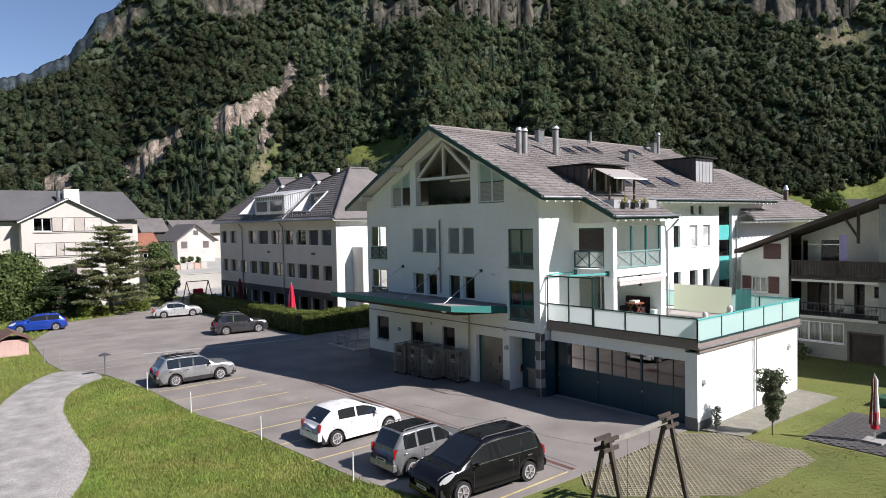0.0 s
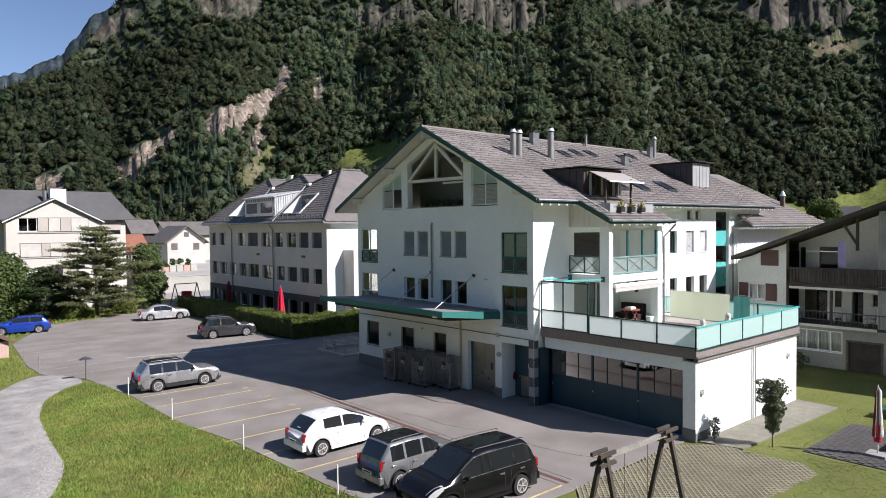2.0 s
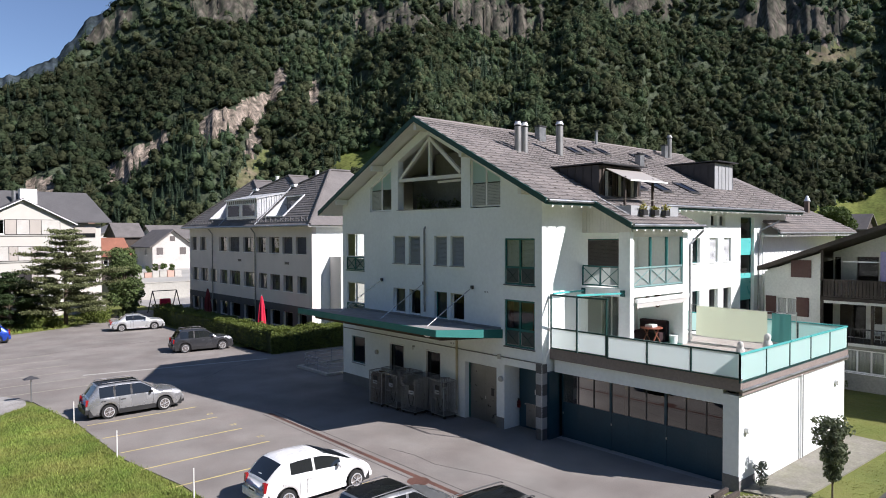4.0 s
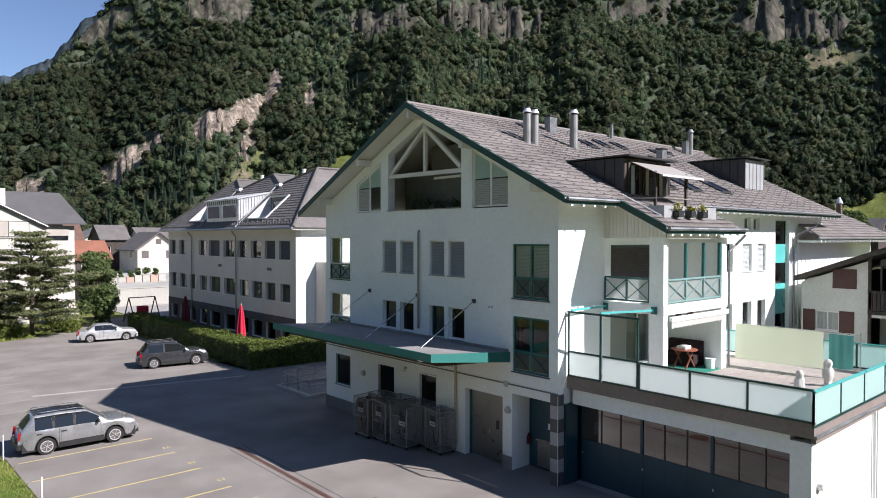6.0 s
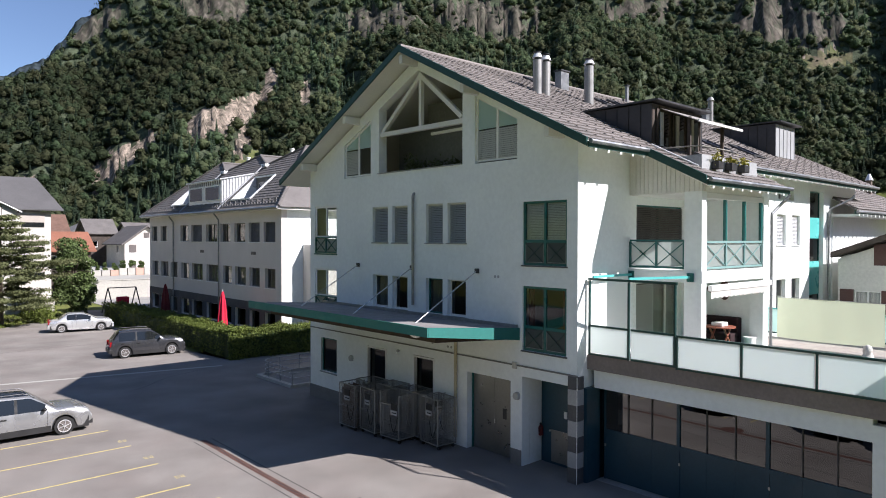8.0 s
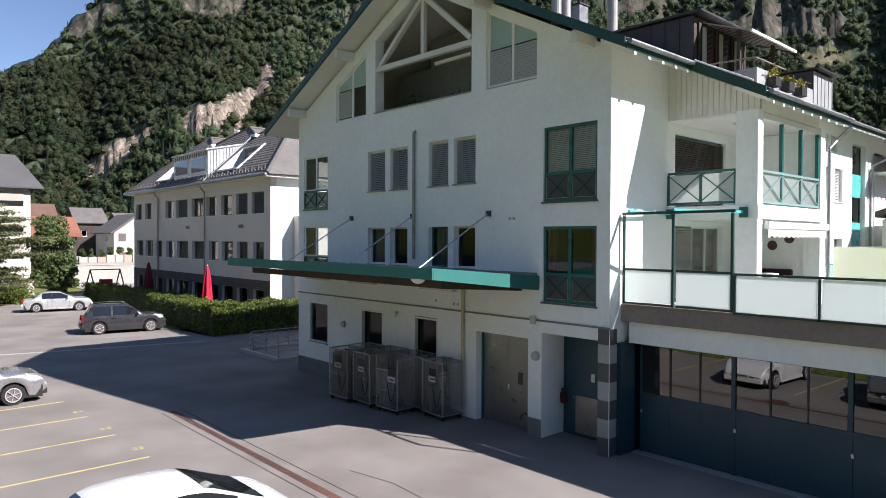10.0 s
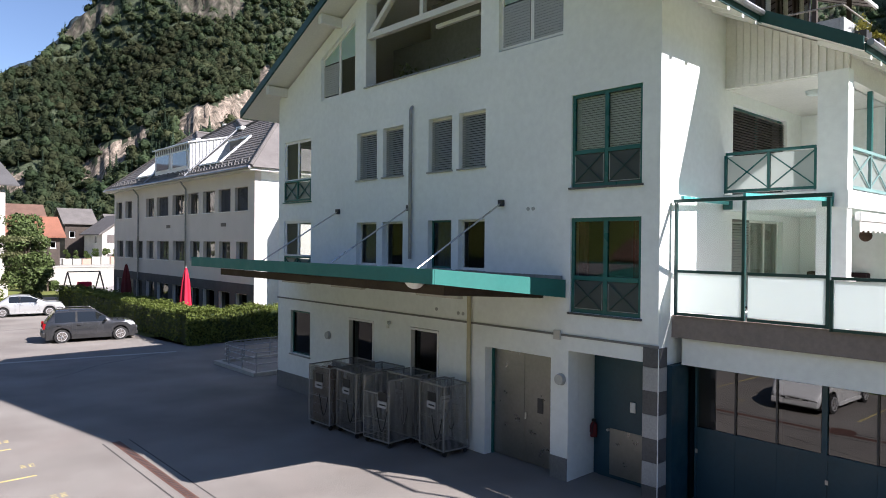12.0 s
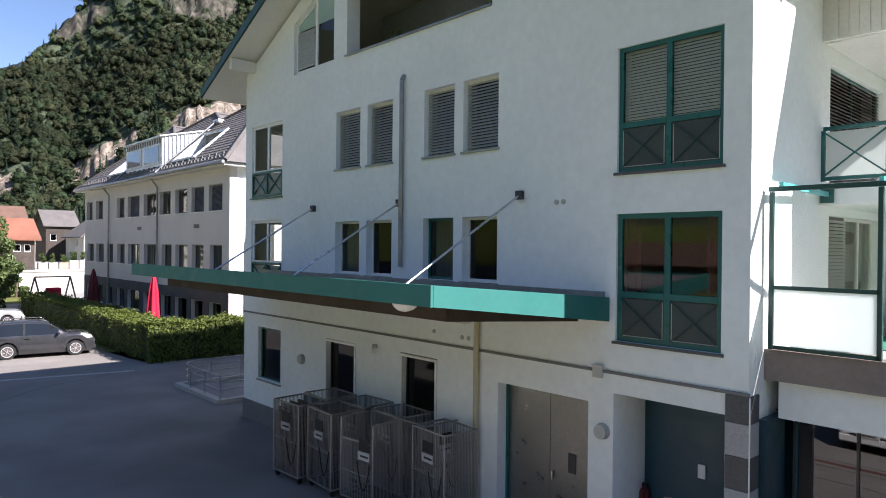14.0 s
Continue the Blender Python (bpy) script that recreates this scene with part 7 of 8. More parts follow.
for k, (a, b) in enumerate(R2):
    window(school, SF, a, b, 3.82, 5.18, BASEGREY, 1 if b - a < 1.9 else 2, depth=0.22, fw=0.06, fill="net", pane=PANE_S, sill=WHITEP)
    window(school, SF, a, b, 0.8, 2.1, BASEGREY, 1, depth=0.2, fw=0.05, pane=PANE_D, sill=None)
for y in (63.0, 53.8):
    part("wall_vent", B((SX - 0.03, SX - 0.003, y, y + 0.7, 6.1, 6.32)), BLIND_D, school)
for y in (69.5, 59.9):
    part("rain_pipe", pipe([(SX - 0.5, y, 9.2), (SX - 0.12, y, 8.7), (SX - 0.12, y, 0.1)], 0.06), ZINC, school, "grey rain pipe")


part("eaves_slab", B((SX - 0.6, 43.6, SY0 - 0.6, SY1 + 0.6, 9.2, 9.36)), WOODW, school, "pale boxed eaves")
# roof: one long front slope running up into three low cross ridges, with two terraces cut into it
EX, EZ, SP = SX - 0.62, 9.365, 0.9
YA, YB = SY0 - 0.75, SY1 + 0.55
TOPX, TOPZ, VALX, VALZ = 35.95, 14.35, 34.57, 13.11
PEAKS, VALLEYS = (55.2, 62.85, 70.55), (59.0, 66.8)
CUTS, CX0, CX1 = ((55.15, 58.3), (67.2, 70.75)), 31.31, 33.3
FARX = 2 * 37.0 - EX


def school_z(x):
    return EZ + SP * (x - EX)


def hip_y(x):
    """Where the end hips run at a place along the slope."""
    k = (x - EX) / (TOPX - EX)
    return YA + (PEAKS[0] - YA) * k, YB + (PEAKS[2] - YB) * k


def slope_spans(x):
    """The stretches of the front slope at a place along it, between hips and valleys."""
    lo, hi = hip_y(x)
    if x <= VALX:
        return [(lo, hi)]
    k = (x - VALX) / (TOPX - VALX)
    out = []
    for i, p in enumerate(PEAKS):
        a = lo if i == 0 else VALLEYS[i - 1] + (p - VALLEYS[i - 1]) * k
        b = hi if i == 2 else VALLEYS[i] + (p - VALLEYS[i]) * k
        out.append((a, b))
    return out


rf_ = bmesh.new()
for back_side in (False, True):
    def P(x, y):
        return rf_.verts.new((2 * 37.0 - x if back_side else x, y, school_z(x)))
    def F(*pts):
        rf_.faces.new([P(*p) for p in (reversed(pts) if back_side else pts)])
    if back_side:
        F((EX, YA), (VALX, hip_y(VALX)[0]), (VALX, hip_y(VALX)[1]), (EX, YB))
    else:
        F((EX, YA), (CX0, hip_y(CX0)[0]), (CX0, hip_y(CX0)[1]), (EX, YB))
        ys = [None] + [q for c in CUTS for q in c] + [None]
        for i in (0, 2, 4):
            F((CX0, ys[i] or hip_y(CX0)[0]), (CX1, ys[i] or hip_y(CX1)[0]), (CX1, ys[i + 1] or hip_y(CX1)[1]), (CX0, ys[i + 1] or hip_y(CX0)[1]))
        F((CX1, hip_y(CX1)[0]), (VALX, hip_y(VALX)[0]), (VALX, hip_y(VALX)[1]), (CX1, hip_y(CX1)[1]))
    for (a, b), p in zip(((hip_y(VALX)[0], VALLEYS[0]), (VALLEYS[0], VALLEYS[1]), (VALLEYS[1], hip_y(VALX)[1])), PEAKS):
        F((VALX, a), (TOPX, p), (VALX, b))
zig = [PEAKS[0], VALLEYS[0], PEAKS[1], VALLEYS[1], PEAKS[2]]
for i in range(4):
    q = []
    for y in (zig[i], zig[i + 1]):
        x = TOPX if y in PEAKS else VALX
        q.append([rf_.verts.new((xx, y, school_z(x))) for xx in (x, 2 * 37.0 - x)])
    rf_.faces.new((q[0][0], q[0][1], q[1][1], q[1][0]))
for y, p in ((YA, PEAKS[0]), (YB, PEAKS[2])):
    v = [rf_.verts.new(k) for k in ((EX, y, EZ), (FARX, y, EZ), (2 * 37.0 - TOPX, p, TOPZ), (TOPX, p, TOPZ))]
    rf_.faces.new(v)
part("roof", rf_, SLATE, school, "dark brown grey tiled roof with three cross ridges")
for y0, y1 in CUTS:
    za, zb = school_z(CX0) - 0.1, school_z(CX1)
    cut = part("roof_terrace", B((CX0, CX1, y0, y1, za - 0.06, za)), METAL_W, school, "terrace cut into the roof with white cheeks")
    for y in (y0, y1):
        bm = bmesh.new()
        yy = (y - 0.09, y - 0.003) if y == y0 else (y + 0.003, y + 0.09)
        hexa(bm, [(CX0, yy[0], za), (CX1, yy[0], za), (CX1, yy[1], za), (CX0, yy[1], za), (CX0, yy[0], za + 0.14), (CX1, yy[0], zb + 0.1), (CX1, yy[1], zb + 0.1), (CX0, yy[1], za + 0.14)])
        part("cheek", bm, METAL_W, cut)
        bm = bmesh.new()
        bar(bm, (CX0 - 0.1, y, school_z(CX0 - 0.1) + 0.09), (CX1, y, zb + 0.12), 0.13, 0.09)
        part("edge", bm, METAL_W, cut)
    part("sill", B((CX0 - 0.14, CX0 + 0.06, y0, y1, za + 0.05, za + 0.16)), METAL_W, cut)
    part("back_wall", B((CX1 + 0.003, CX1 + 0.15, y0, y1, za, zb)), BASEGREY, cut)
    part("head", B((CX1 - 0.1, CX1 + 0.1, y0, y1, zb + 0.004, zb + 0.12)), METAL_W, cut)
    wn = part("window_frame", B((CX1 - 0.05, CX1, y0 + 0.4, y1 - 0.5, za + 0.1, zb - 0.25)), BLIND_D, cut)
    part("pane", B((CX1 - 0.06, CX1 - 0.052, y0 + 0.5, y1 - 0.6, za + 0.2, zb - 0.35)), SKYGL, wn)
# tiles of the front slope, row over row
rs_ = np.random.default_rng(5)
tq = []
for j in range(23):
    xa, xb = EX + j * 0.24, EX + j * 0.24 + 0.25
    for lo, hi in slope_spans(xa + 0.12):
        for y in np.arange(lo + (0.15 if j % 2 else 0.0), hi - 0.1, 0.30):
            y1 = min(y + 0.275, hi)
            xm = xa + 0.12
            if any(a - 0.2 < y < b and CX0 - 0.2 < xm < CX1 + 0.1 for a, b in CUTS) or (59.2 < y < 66.3 and 31.2 < xm < 33.8):
                continue
            l0, l1 = 0.045 + 0.012 * rs_.random(), 0.012
            A, B_, C, D = (xa, y, school_z(xa) + l0), (xb, y, school_z(xb) + l1), (xb, y1, school_z(xb) + l1), (xa, y1, school_z(xa) + l0)
            tq += [(A, B_, C, D), ((xa, y, school_z(xa)), A, D, (xa, y1, school_z(xa))), ((xb, y, school_z(xb)), B_, A, (xa, y, school_z(xa)))]
tq = np.array(tq).reshape(-1, 3)
mesh_np("roof_tiles", tq, np.arange(len(tq)).reshape(-1, 4), SLATE, school, "rows of dark interlocking roof tiles", kind="stuff")
for a, b in (((EX, YA, EZ + 0.05), (TOPX, PEAKS[0], TOPZ + 0.05)), ((EX, YB, EZ + 0.05), (TOPX, PEAKS[2], TOPZ + 0.05)), *(((TOPX, p, TOPZ + 0.05), (2 * 37.0 - TOPX, p, TOPZ + 0.05)) for p in PEAKS), ((VALX, VALLEYS[0], VALZ + 0.05), (TOPX, PEAKS[0], TOPZ + 0.05)), ((VALX, VALLEYS[0], VALZ + 0.05), (TOPX, PEAKS[1], TOPZ + 0.05)), ((VALX, VALLEYS[1], VALZ + 0.05), (TOPX, PEAKS[1], TOPZ + 0.05)), ((VALX, VALLEYS[1], VALZ + 0.05), (TOPX, PEAKS[2], TOPZ + 0.05))):
    part("hip_cap", cyl(bmesh.new(), a, b, 0.11, n=8), SLATE, school)
gs = bmesh.new()
for i in range(58):
    y = YA + 0.5 + i * 0.45
    for x in ((EX + 0.32,) if i % 2 else (EX + 0.32, EX + 0.56)):
        box(gs, x, x + 0.07, y, y + 0.2, school_z(x) + 0.02, school_z(x) + 0.17)
part("snow_guard", gs, SLATE_L, school, "row of snow guard tiles", kind="stuff")
part("gutter", cyl(bmesh.new(), (EX - 0.08, YA, 9.33), (EX - 0.08, YB, 9.33), 0.09, n=8), ZINC, school)
for y in VALLEYS:
    part("valley_box", B((VALX - 0.35, VALX + 0.1, y - 0.4, y + 0.4, VALZ - 0.12, VALZ + 0.12), bevel=0.03), METAL_W, school, "white rain box at the foot of a roof valley")
    part("rain_pipe", pipe([(VALX - 0.3, y, VALZ), (EX + 0.05, y, EZ + 0.14)], 0.06), ZINC, school, "metal rain pipe lying on the roof")
# wide dormer with pale ribbed cheeks and a striped head over two windows
DX = 31.15
bm = bmesh.new()
hexa(bm, [(DX, 59.8, 9.93), (33.95, 59.15, 9.93), (33.95, 66.5, 9.93), (DX, 66.5, 9.93), (DX, 59.8, 11.86), (33.95, 59.15, 12.46), (33.95, 66.5, 12.46), (DX, 66.5, 11.86)])
dd = part("dormer", bm, METAL_W, school, "wide dormer in pale sheet metal")
bm = bmesh.new()
hexa(bm, [(DX - 0.16, 59.72, 11.835), (34.0, 59.05, 12.48), (34.0, 66.66, 12.48), (DX - 0.16, 66.66, 11.835), (DX - 0.16, 59.72, 11.93), (34.0, 59.05, 12.58), (34.0, 66.66, 12.58), (DX - 0.16, 66.66, 11.93)])
part("dormer_roof", bm, METAL_W, dd)
for i in range(11):
    k = 0.06 + i * 0.08
    x, y, zt = DX + 2.8 * k, 59.8 - 0.65 * k, 11.86 + 0.6 * k
    part("rib", B((x - 0.02, x + 0.02, y - 0.05, y + 0.02, max(9.95, school_z(x)), zt - 0.03)), METAL_W, dd)
for i in range(15):
    part("stripe", B((DX - 0.03, DX - 0.003, 60.05 + i * 0.43, 60.25 + i * 0.43, 11.5, 11.8)), BASEGREY, dd, "dark stripe under the dormer roof")
for a, b in ((60.15, 62.9), (63.45, 66.15)):
    wn = part("window_frame", B((DX - 0.05, DX - 0.003, a, b, 10.25, 11.46)), WHITEP, dd)
    part("pane", B((DX - 0.06, DX - 0.052, a + 0.1, b - 0.1, 10.34, 11.37)), SKYGL, wn)
for y in (58.4, 66.3):
    vp = part("vent_pipe", cyl(bmesh.new(), (36.5, y, 13.0), (36.5, y, 14.52), 0.17, n=12), WHITEP, school)
    part("cowl", cyl(bmesh.new(), (36.5, y, 14.522), (36.5, y, 14.60), 0.21, n=12), WHITEP, vp)

# ---- chalet ----
CX = 44.7
chalet = thing("chalet", (50, 14, 0), "old pale rendered chalet with a dark overhanging roof and timber balconies", "house")
CF = ("x", CX)


def chalet_roof(y):
    return 6.27 + (21.1 - y) * 0.375


ch_holes = [(18.1, 19.2, 6.05, 7.05), (18.9, 20.0, 3.85, 4.85)]
wall("wall", CF, 17.6, 20.7, 0, lambda u: chalet_roof(u) - 0.1, 0.4, ch_holes, CHALW, chalet, "old pale rendered wall")
wall("wall", ("x", CX + 1.9), 4, 17.6, 4.85, lambda u: chalet_roof(u) - 0.1, 0.3, [(15.3, 16.4, 5.03, 7.25), (17.2, 17.55, 5.03, 7.2)], CHALW, chalet)
wall("wall", ("x", CX + 1.9), 4, 17.6, 0, lambda u: 4.84, 0.3, [(15.9, 16.6, 2.63, 4.6), (13.9, 14.5, 2.63, 4.6), (12.7, 13.4, 3.7, 4.4)], CHALW, chalet, "old white rendered wall behind the lower balcony")
wall("wall", CF, 4, 17.6, 0, lambda u: 2.45, 0.4, [(14.4, 17.1, 0.98, 2.25), (12.4, 14.1, 0.0, 1.7)], CHALG, chalet, "rendered ground floor wall")
wall("wall", ("y", 20.3), CX + 0.4, 52, 0, lambda u: 6.6, 0.4, [], CREAM, chalet)
wall("wall", ("x", 52.0), 4, 20.6, 0, lambda u: chalet_roof(max(u, 9.0)) - 0.1, 0.3, [], CREAM, chalet)
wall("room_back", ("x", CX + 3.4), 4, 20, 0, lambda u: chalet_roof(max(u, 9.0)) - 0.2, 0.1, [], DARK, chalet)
bm = bmesh.new()
hexa(bm, [(CX - 0.9, 20.75, chalet_roof(20.75)), (54, 20.75, chalet_roof(20.75)), (54, 9.0, chalet_roof(9.0)), (CX - 0.9, 9.0, chalet_roof(9.0)), (CX - 0.9, 20.75, chalet_roof(20.75) + 0.25), (54, 20.75, chalet_roof(20.75) + 0.25), (54, 9.0, chalet_roof(9.0) + 0.25), (CX - 0.9, 9.0, chalet_roof(9.0) + 0.25)])
part("roof", bm, WOOD_D, chalet, "dark timber roof edge")
bm = bmesh.new()
hexa(bm, [(CX - 0.9, 8.99, chalet_roof(9.0)), (54, 8.99, chalet_roof(9.0)), (54, -3, 6.8), (CX - 0.9, -3, 6.8), (CX - 0.9, 8.99, chalet_roof(9.0) + 0.25), (54, 8.99, chalet_roof(9.0) + 0.25), (54, -3, 7.05), (CX - 0.9, -3, 7.05)])
part("roof", bm, WOOD_D, chalet)
window(chalet, CF, 18.1, 19.2, 6.08, 7.05, SHUT_B, 1, depth=0.08, sill=None)
part("shutter", B((CX - 0.04, CX - 0.004, 18.1, 19.2, 6.05, 7.05), bevel=0.006), SHUT_B, chalet, "closed dark brown shutter")
window(chalet, CF, 18.9, 20.0, 3.85, 4.85, WHITEP, 2, depth=0.08, fill="net", pane=PANE)
for a, b in ((20.02, 20.6), (18.2, 18.88)):
    part("shutter", B((CX - 0.05, CX - 0.004, a, b, 3.8, 4.9)), SHUT_B, chalet, "brown open shutter")
window(chalet, CF, 14.4, 17.1, 0.98, 2.25, WHITEP, 4, depth=0.06, fw=0.07, fill="net", pane=PANE)
part("barn_door", B((CX + 0.1, CX + 0.16, 12.4, 14.1, 0, 1.7)), WOOD_D, chalet, "dark timber barn door")
part("barn_door_frame", B((CX - 0.03, CX + 0.02, 12.28, 12.40, 0, 1.82), (CX - 0.03, CX + 0.02, 14.1, 14.22, 0, 1.82), (CX - 0.03, CX + 0.02, 12.402, 14.098, 1.70, 1.82)), BROWNT, chalet)
for z0, z1 in ((2.46, 2.62), (4.85, 5.02)):
    part("balcony_floor", B((CX - 0.15, CX + 1.89, 4, 17.58, z0, z1)), WOOD_D, chalet)
bal = part("balcony_rail", B((CX - 0.16, CX - 0.08, 4, 17.58, 5.95, 6.03), (CX - 0.16, CX - 0.08, 4, 17.58, 5.05, 5.1)), WOOD_D, chalet, "dark timber balustrade")
for i in range(66):
    y = 6.2 + i * 0.172
    part("slat", B((CX - 0.14, CX - 0.10, y, y + 0.145, 5.102, 5.948)), WOOD_D, bal)
rl = part("balcony_rail", B((CX - 0.14, CX - 0.09, 4, 17.58, 3.35, 3.41)), METAL_D, chalet, "thin dark metal railing")
for i in range(50):
    y = 7.0 + i * 0.21
    part("bar", B((CX - 0.125, CX - 0.105, y, y + 0.02, 2.63, 3.348)), METAL_D, rl)
for y in (17.5, 15.0):
    part("balcony_post", B((CX - 0.14, CX - 0.02, y - 0.07, y + 0.07, 2.63, 4.69 if y < 17 else 7.7)), WOOD_D, chalet)
bm = bmesh.new()
bar(bm, (CX - 0.1, 13.65, 7.5), (CX - 0.1, 14.35, 8.62), 0.12, 0.12)
bar(bm, (CX - 0.1, 13.62, 7.1), (CX - 0.1, 13.62, 8.95), 0.14, 0.14)
part("roof_brace", bm, WOOD_D, chalet)
window(chalet, ("x", CX + 1.9), 15.3, 16.4, 5.03, 7.25, WOOD_D, 1, pane=PANE_D, sill=None, label="dark balcony door")
window(chalet, ("x", CX + 1.9), 17.2, 17.55, 5.03, 7.2, WOOD_D, 1, pane=PANE_D, sill=None)
window(chalet, ("x", CX + 1.9), 15.9, 16.6, 2.63, 4.6, WOOD_D, 1, pane=PANE_D, sill=None, label="dark balcony door")
window(chalet, ("x", CX + 1.9), 13.9, 14.5, 2.63, 4.6, WOOD_D, 1, pane=PANE_D, sill=None, label="dark balcony door")
window(chalet, ("x", CX + 1.9), 12.7, 13.4, 3.7, 4.4, WOOD_D, 1, pane=PANE_D, sill=None)
for y in (17.2, 16.9, 15.45):
    part("balcony_shutter", B((CX + 1.84, CX + 1.885, y - 0.35, y, 2.7, 4.6)), WOOD_D, chalet, "dark folded timber shutter")
cl = part("cladding", B((CX - 0.10, CX - 0.02, 4.0, 12.55, 2.30, chalet_roof(12.55) - 0.1)), CLAD, chalet, "grey vertical cladding closing the balconies")
for i in range(60):
    y = 12.52 - i * 0.11
    part("batten", B((CX - 0.125, CX - 0.102, y - 0.045, y, 2.31, chalet_roof(12.55) - 0.12)), CLAD, cl)
part("slab_edge", B((CX - 0.19, CX - 0.155, 12.56, 17.58, 2.44, 2.60)), CHALW, chalet, "pale edge of the lower balcony slab")
part("balcony_beam", B((CX - 0.13, CX + 0.02, 12.56, 17.4, 4.70, 4.84)), CHALW, chalet, "pale beam under the upper balcony")
part("parasol_lamp", B((CX + 0.3, CX + 0.45, 14.8, 16.6, 6.98, 7.04)), WHITEP, chalet, "white strip under the balcony roof")
part("hung_cloth", B((CX + 0.1, CX + 0.14, 14.3, 14.72, 5.6, 7.6)), mat("lilac cloth", (0.32, 0.28, 0.50), 0.8), chalet, "lilac cloth hanging on the balcony")
for y in (13.2, 15.0):
    ch = thing("balcony_chair", (CX + 0.8, y, 2.62), "grey garden chair on the lower balcony", "chair", "balcony chairs")
    part("seat", B((CX + 0.55, CX + 1.05, y - 0.25, y + 0.25, 3.02, 3.08)), BLIND, ch)
    part("backrest", B((CX + 1.06, CX + 1.1, y - 0.25, y + 0.25, 3.02, 3.6)), BLIND, ch)
    for sx in (0.58, 1.0):
        for sy in (-0.22, 0.2):
            part("leg", B((CX + sx, CX + sx + 0.03, y + sy, y + sy + 0.03, 2.622, 3.018)), BLIND, ch)


# ---- other houses ----
def gable_house(name, label, x0, x1, y0, y1, ze, zr, axis, wall_mat, roof_mat, wins, over=0.5, category="house", frame_mat=WHITEP, shutter=None):
    """A plain house with a saddle roof; wins are (face, u0, u1, z0, z1)."""
    h = thing(name, ((x0 + x1) / 2, (y0 + y1) / 2, 0), label, category)

    def top(u):
        a, b = (x0, x1) if axis == "y" else (y0, y1)
        return ze + (zr - ze) * (1 - abs(2 * (u - a) / (b - a) - 1))
    xm, ym = (x0 + x1) / 2, (y0 + y1) / 2
    hs = {"x": [w[1:] for w in wins if w[0] == "x"], "y": [w[1:] for w in wins if w[0] == "y"]}
    wall("wall", ("y", y0), x0, x1, 0, top if axis == "y" else (lambda u: ze), 0.3, hs["y"], wall_mat, h, breaks=(xm,))
    wall("wall", ("y", y1 - 0.3), x0, x1, 0, top if axis == "y" else (lambda u: ze), 0.3, [], wall_mat, h, breaks=(xm,))
    wall("wall", ("x", x0), y0 + 0.3, y1 - 0.3, 0, top if axis == "x" else (lambda u: ze), 0.3, hs["x"], wall_mat, h, breaks=(ym,))
    wall("wall", ("x", x1 - 0.3), y0 + 0.3, y1 - 0.3, 0, top if axis == "x" else (lambda u: ze), 0.3, [], wall_mat, h, breaks=(ym,))
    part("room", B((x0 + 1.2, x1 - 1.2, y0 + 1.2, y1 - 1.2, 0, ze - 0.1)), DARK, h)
    s = (zr - ze) / ((x1 - x0) / 2 if axis == "y" else (y1 - y0) / 2)
    for sg in (-1, 1):
        bm = bmesh.new()
        if axis == "y":
            e = x0 - over if sg < 0 else x1 + over
            pts = [(e, y0 - over, ze - s * over), (xm, y0 - over, zr), (xm, y1 + over, zr), (e, y1 + over, ze - s * over)]
        else:
            e = y0 - over if sg < 0 else y1 + over
            pts = [(x0 - over, e, ze - s * over), (x0 - over, ym, zr), (x1 + over, ym, zr), (x1 + over, e, ze - s * over)]
        hexa(bm, [(a, b, c + 0.02) for a, b, c in pts] + [(a, b, c + 0.22) for a, b, c in pts])
        part("roof", bm, roof_mat, h)
    for f, a, b, c, e in wins:
        window(h, (f, x0 if f == "x" else y0), a, b, c, e, frame_mat, 2 if b - a > 1 else 1, depth=0.1, fw=0.09, pane=PANE_D)
        if shutter and f == "y":
            part("shutter", B((a, b, y0 - 0.05, y0 - 0.003, c, e)), shutter, h, "closed grey brown shutter")
    return h


def set_off(h, k, x0, x1, y0, y1, wall_mat):
    """Draws a house nearer to or farther from the car park, growing or shrinking with it, on a foundation."""
    if k < 1:
        part("foundation", B((x0 + 0.05, x1 - 0.05, y0 + 0.05, y1 - 0.05, 8.7 * (1 - 1 / k), -0.002)), wall_mat, h)
    e = Vector(EYE0)
    h.location = e + (h.location - e) * k
    h.scale = (k, k, k)


AY = 100.0
apt = gable_house("apartment_block", "cream four-storey apartment block with beige sliding shutters", 14.6, 25.5, AY, 112, 10.1, 12.95, "y", CREAM, ROOF_A,
                  [("y", 15.95, 18.05, 8.75, 10.5), ("y", 19.5, 20.8, 1.7, 4.0)], 0.45)
for z0, z1, leaves in ((8.75, 10.5, ((18.12, 19.28, SHUT_G), (19.34, 20.67, BOARD), (20.73, 21.92, SHUT_G), (21.98, 24.0, BOARD))),
                       (5.5, 7.2, ((16.1, 18.43, BOARD), (18.5, 19.4, SHUT_G), (19.46, 20.76, BOARD), (20.82, 21.75, SHUT_G), (21.81, 23.9, BOARD))),
                       (1.7, 4.0, ((18.8, 19.45, SHUT_G), (20.85, 21.5, SHUT_G)))):
    # dark sheet on the wall face, drawn as recess shade round the shutters
    part("shutter_rail", B((leaves[0][0] - 0.06, leaves[-1][1] + 0.06, AY - 0.03, AY - 0.003, z0 - 0.06, z1 + 0.06)), DARK, apt, "dark sheet drawn as slot shade behind the sliding shutters")
    for a, b, mt in leaves:
        part("shutter", B((a, b, AY - 0.09, AY - 0.034, z0, z1), bevel=0.01), mt, apt, "beige sliding shutter" if mt is SHUT_G else "pale sliding shutter")
    part("sill_band", B((15.9, 24.1, AY - 0.10, AY - 0.003, z0 - 0.22, z0 - 0.08)), CONC_P, apt, "pale sill band")
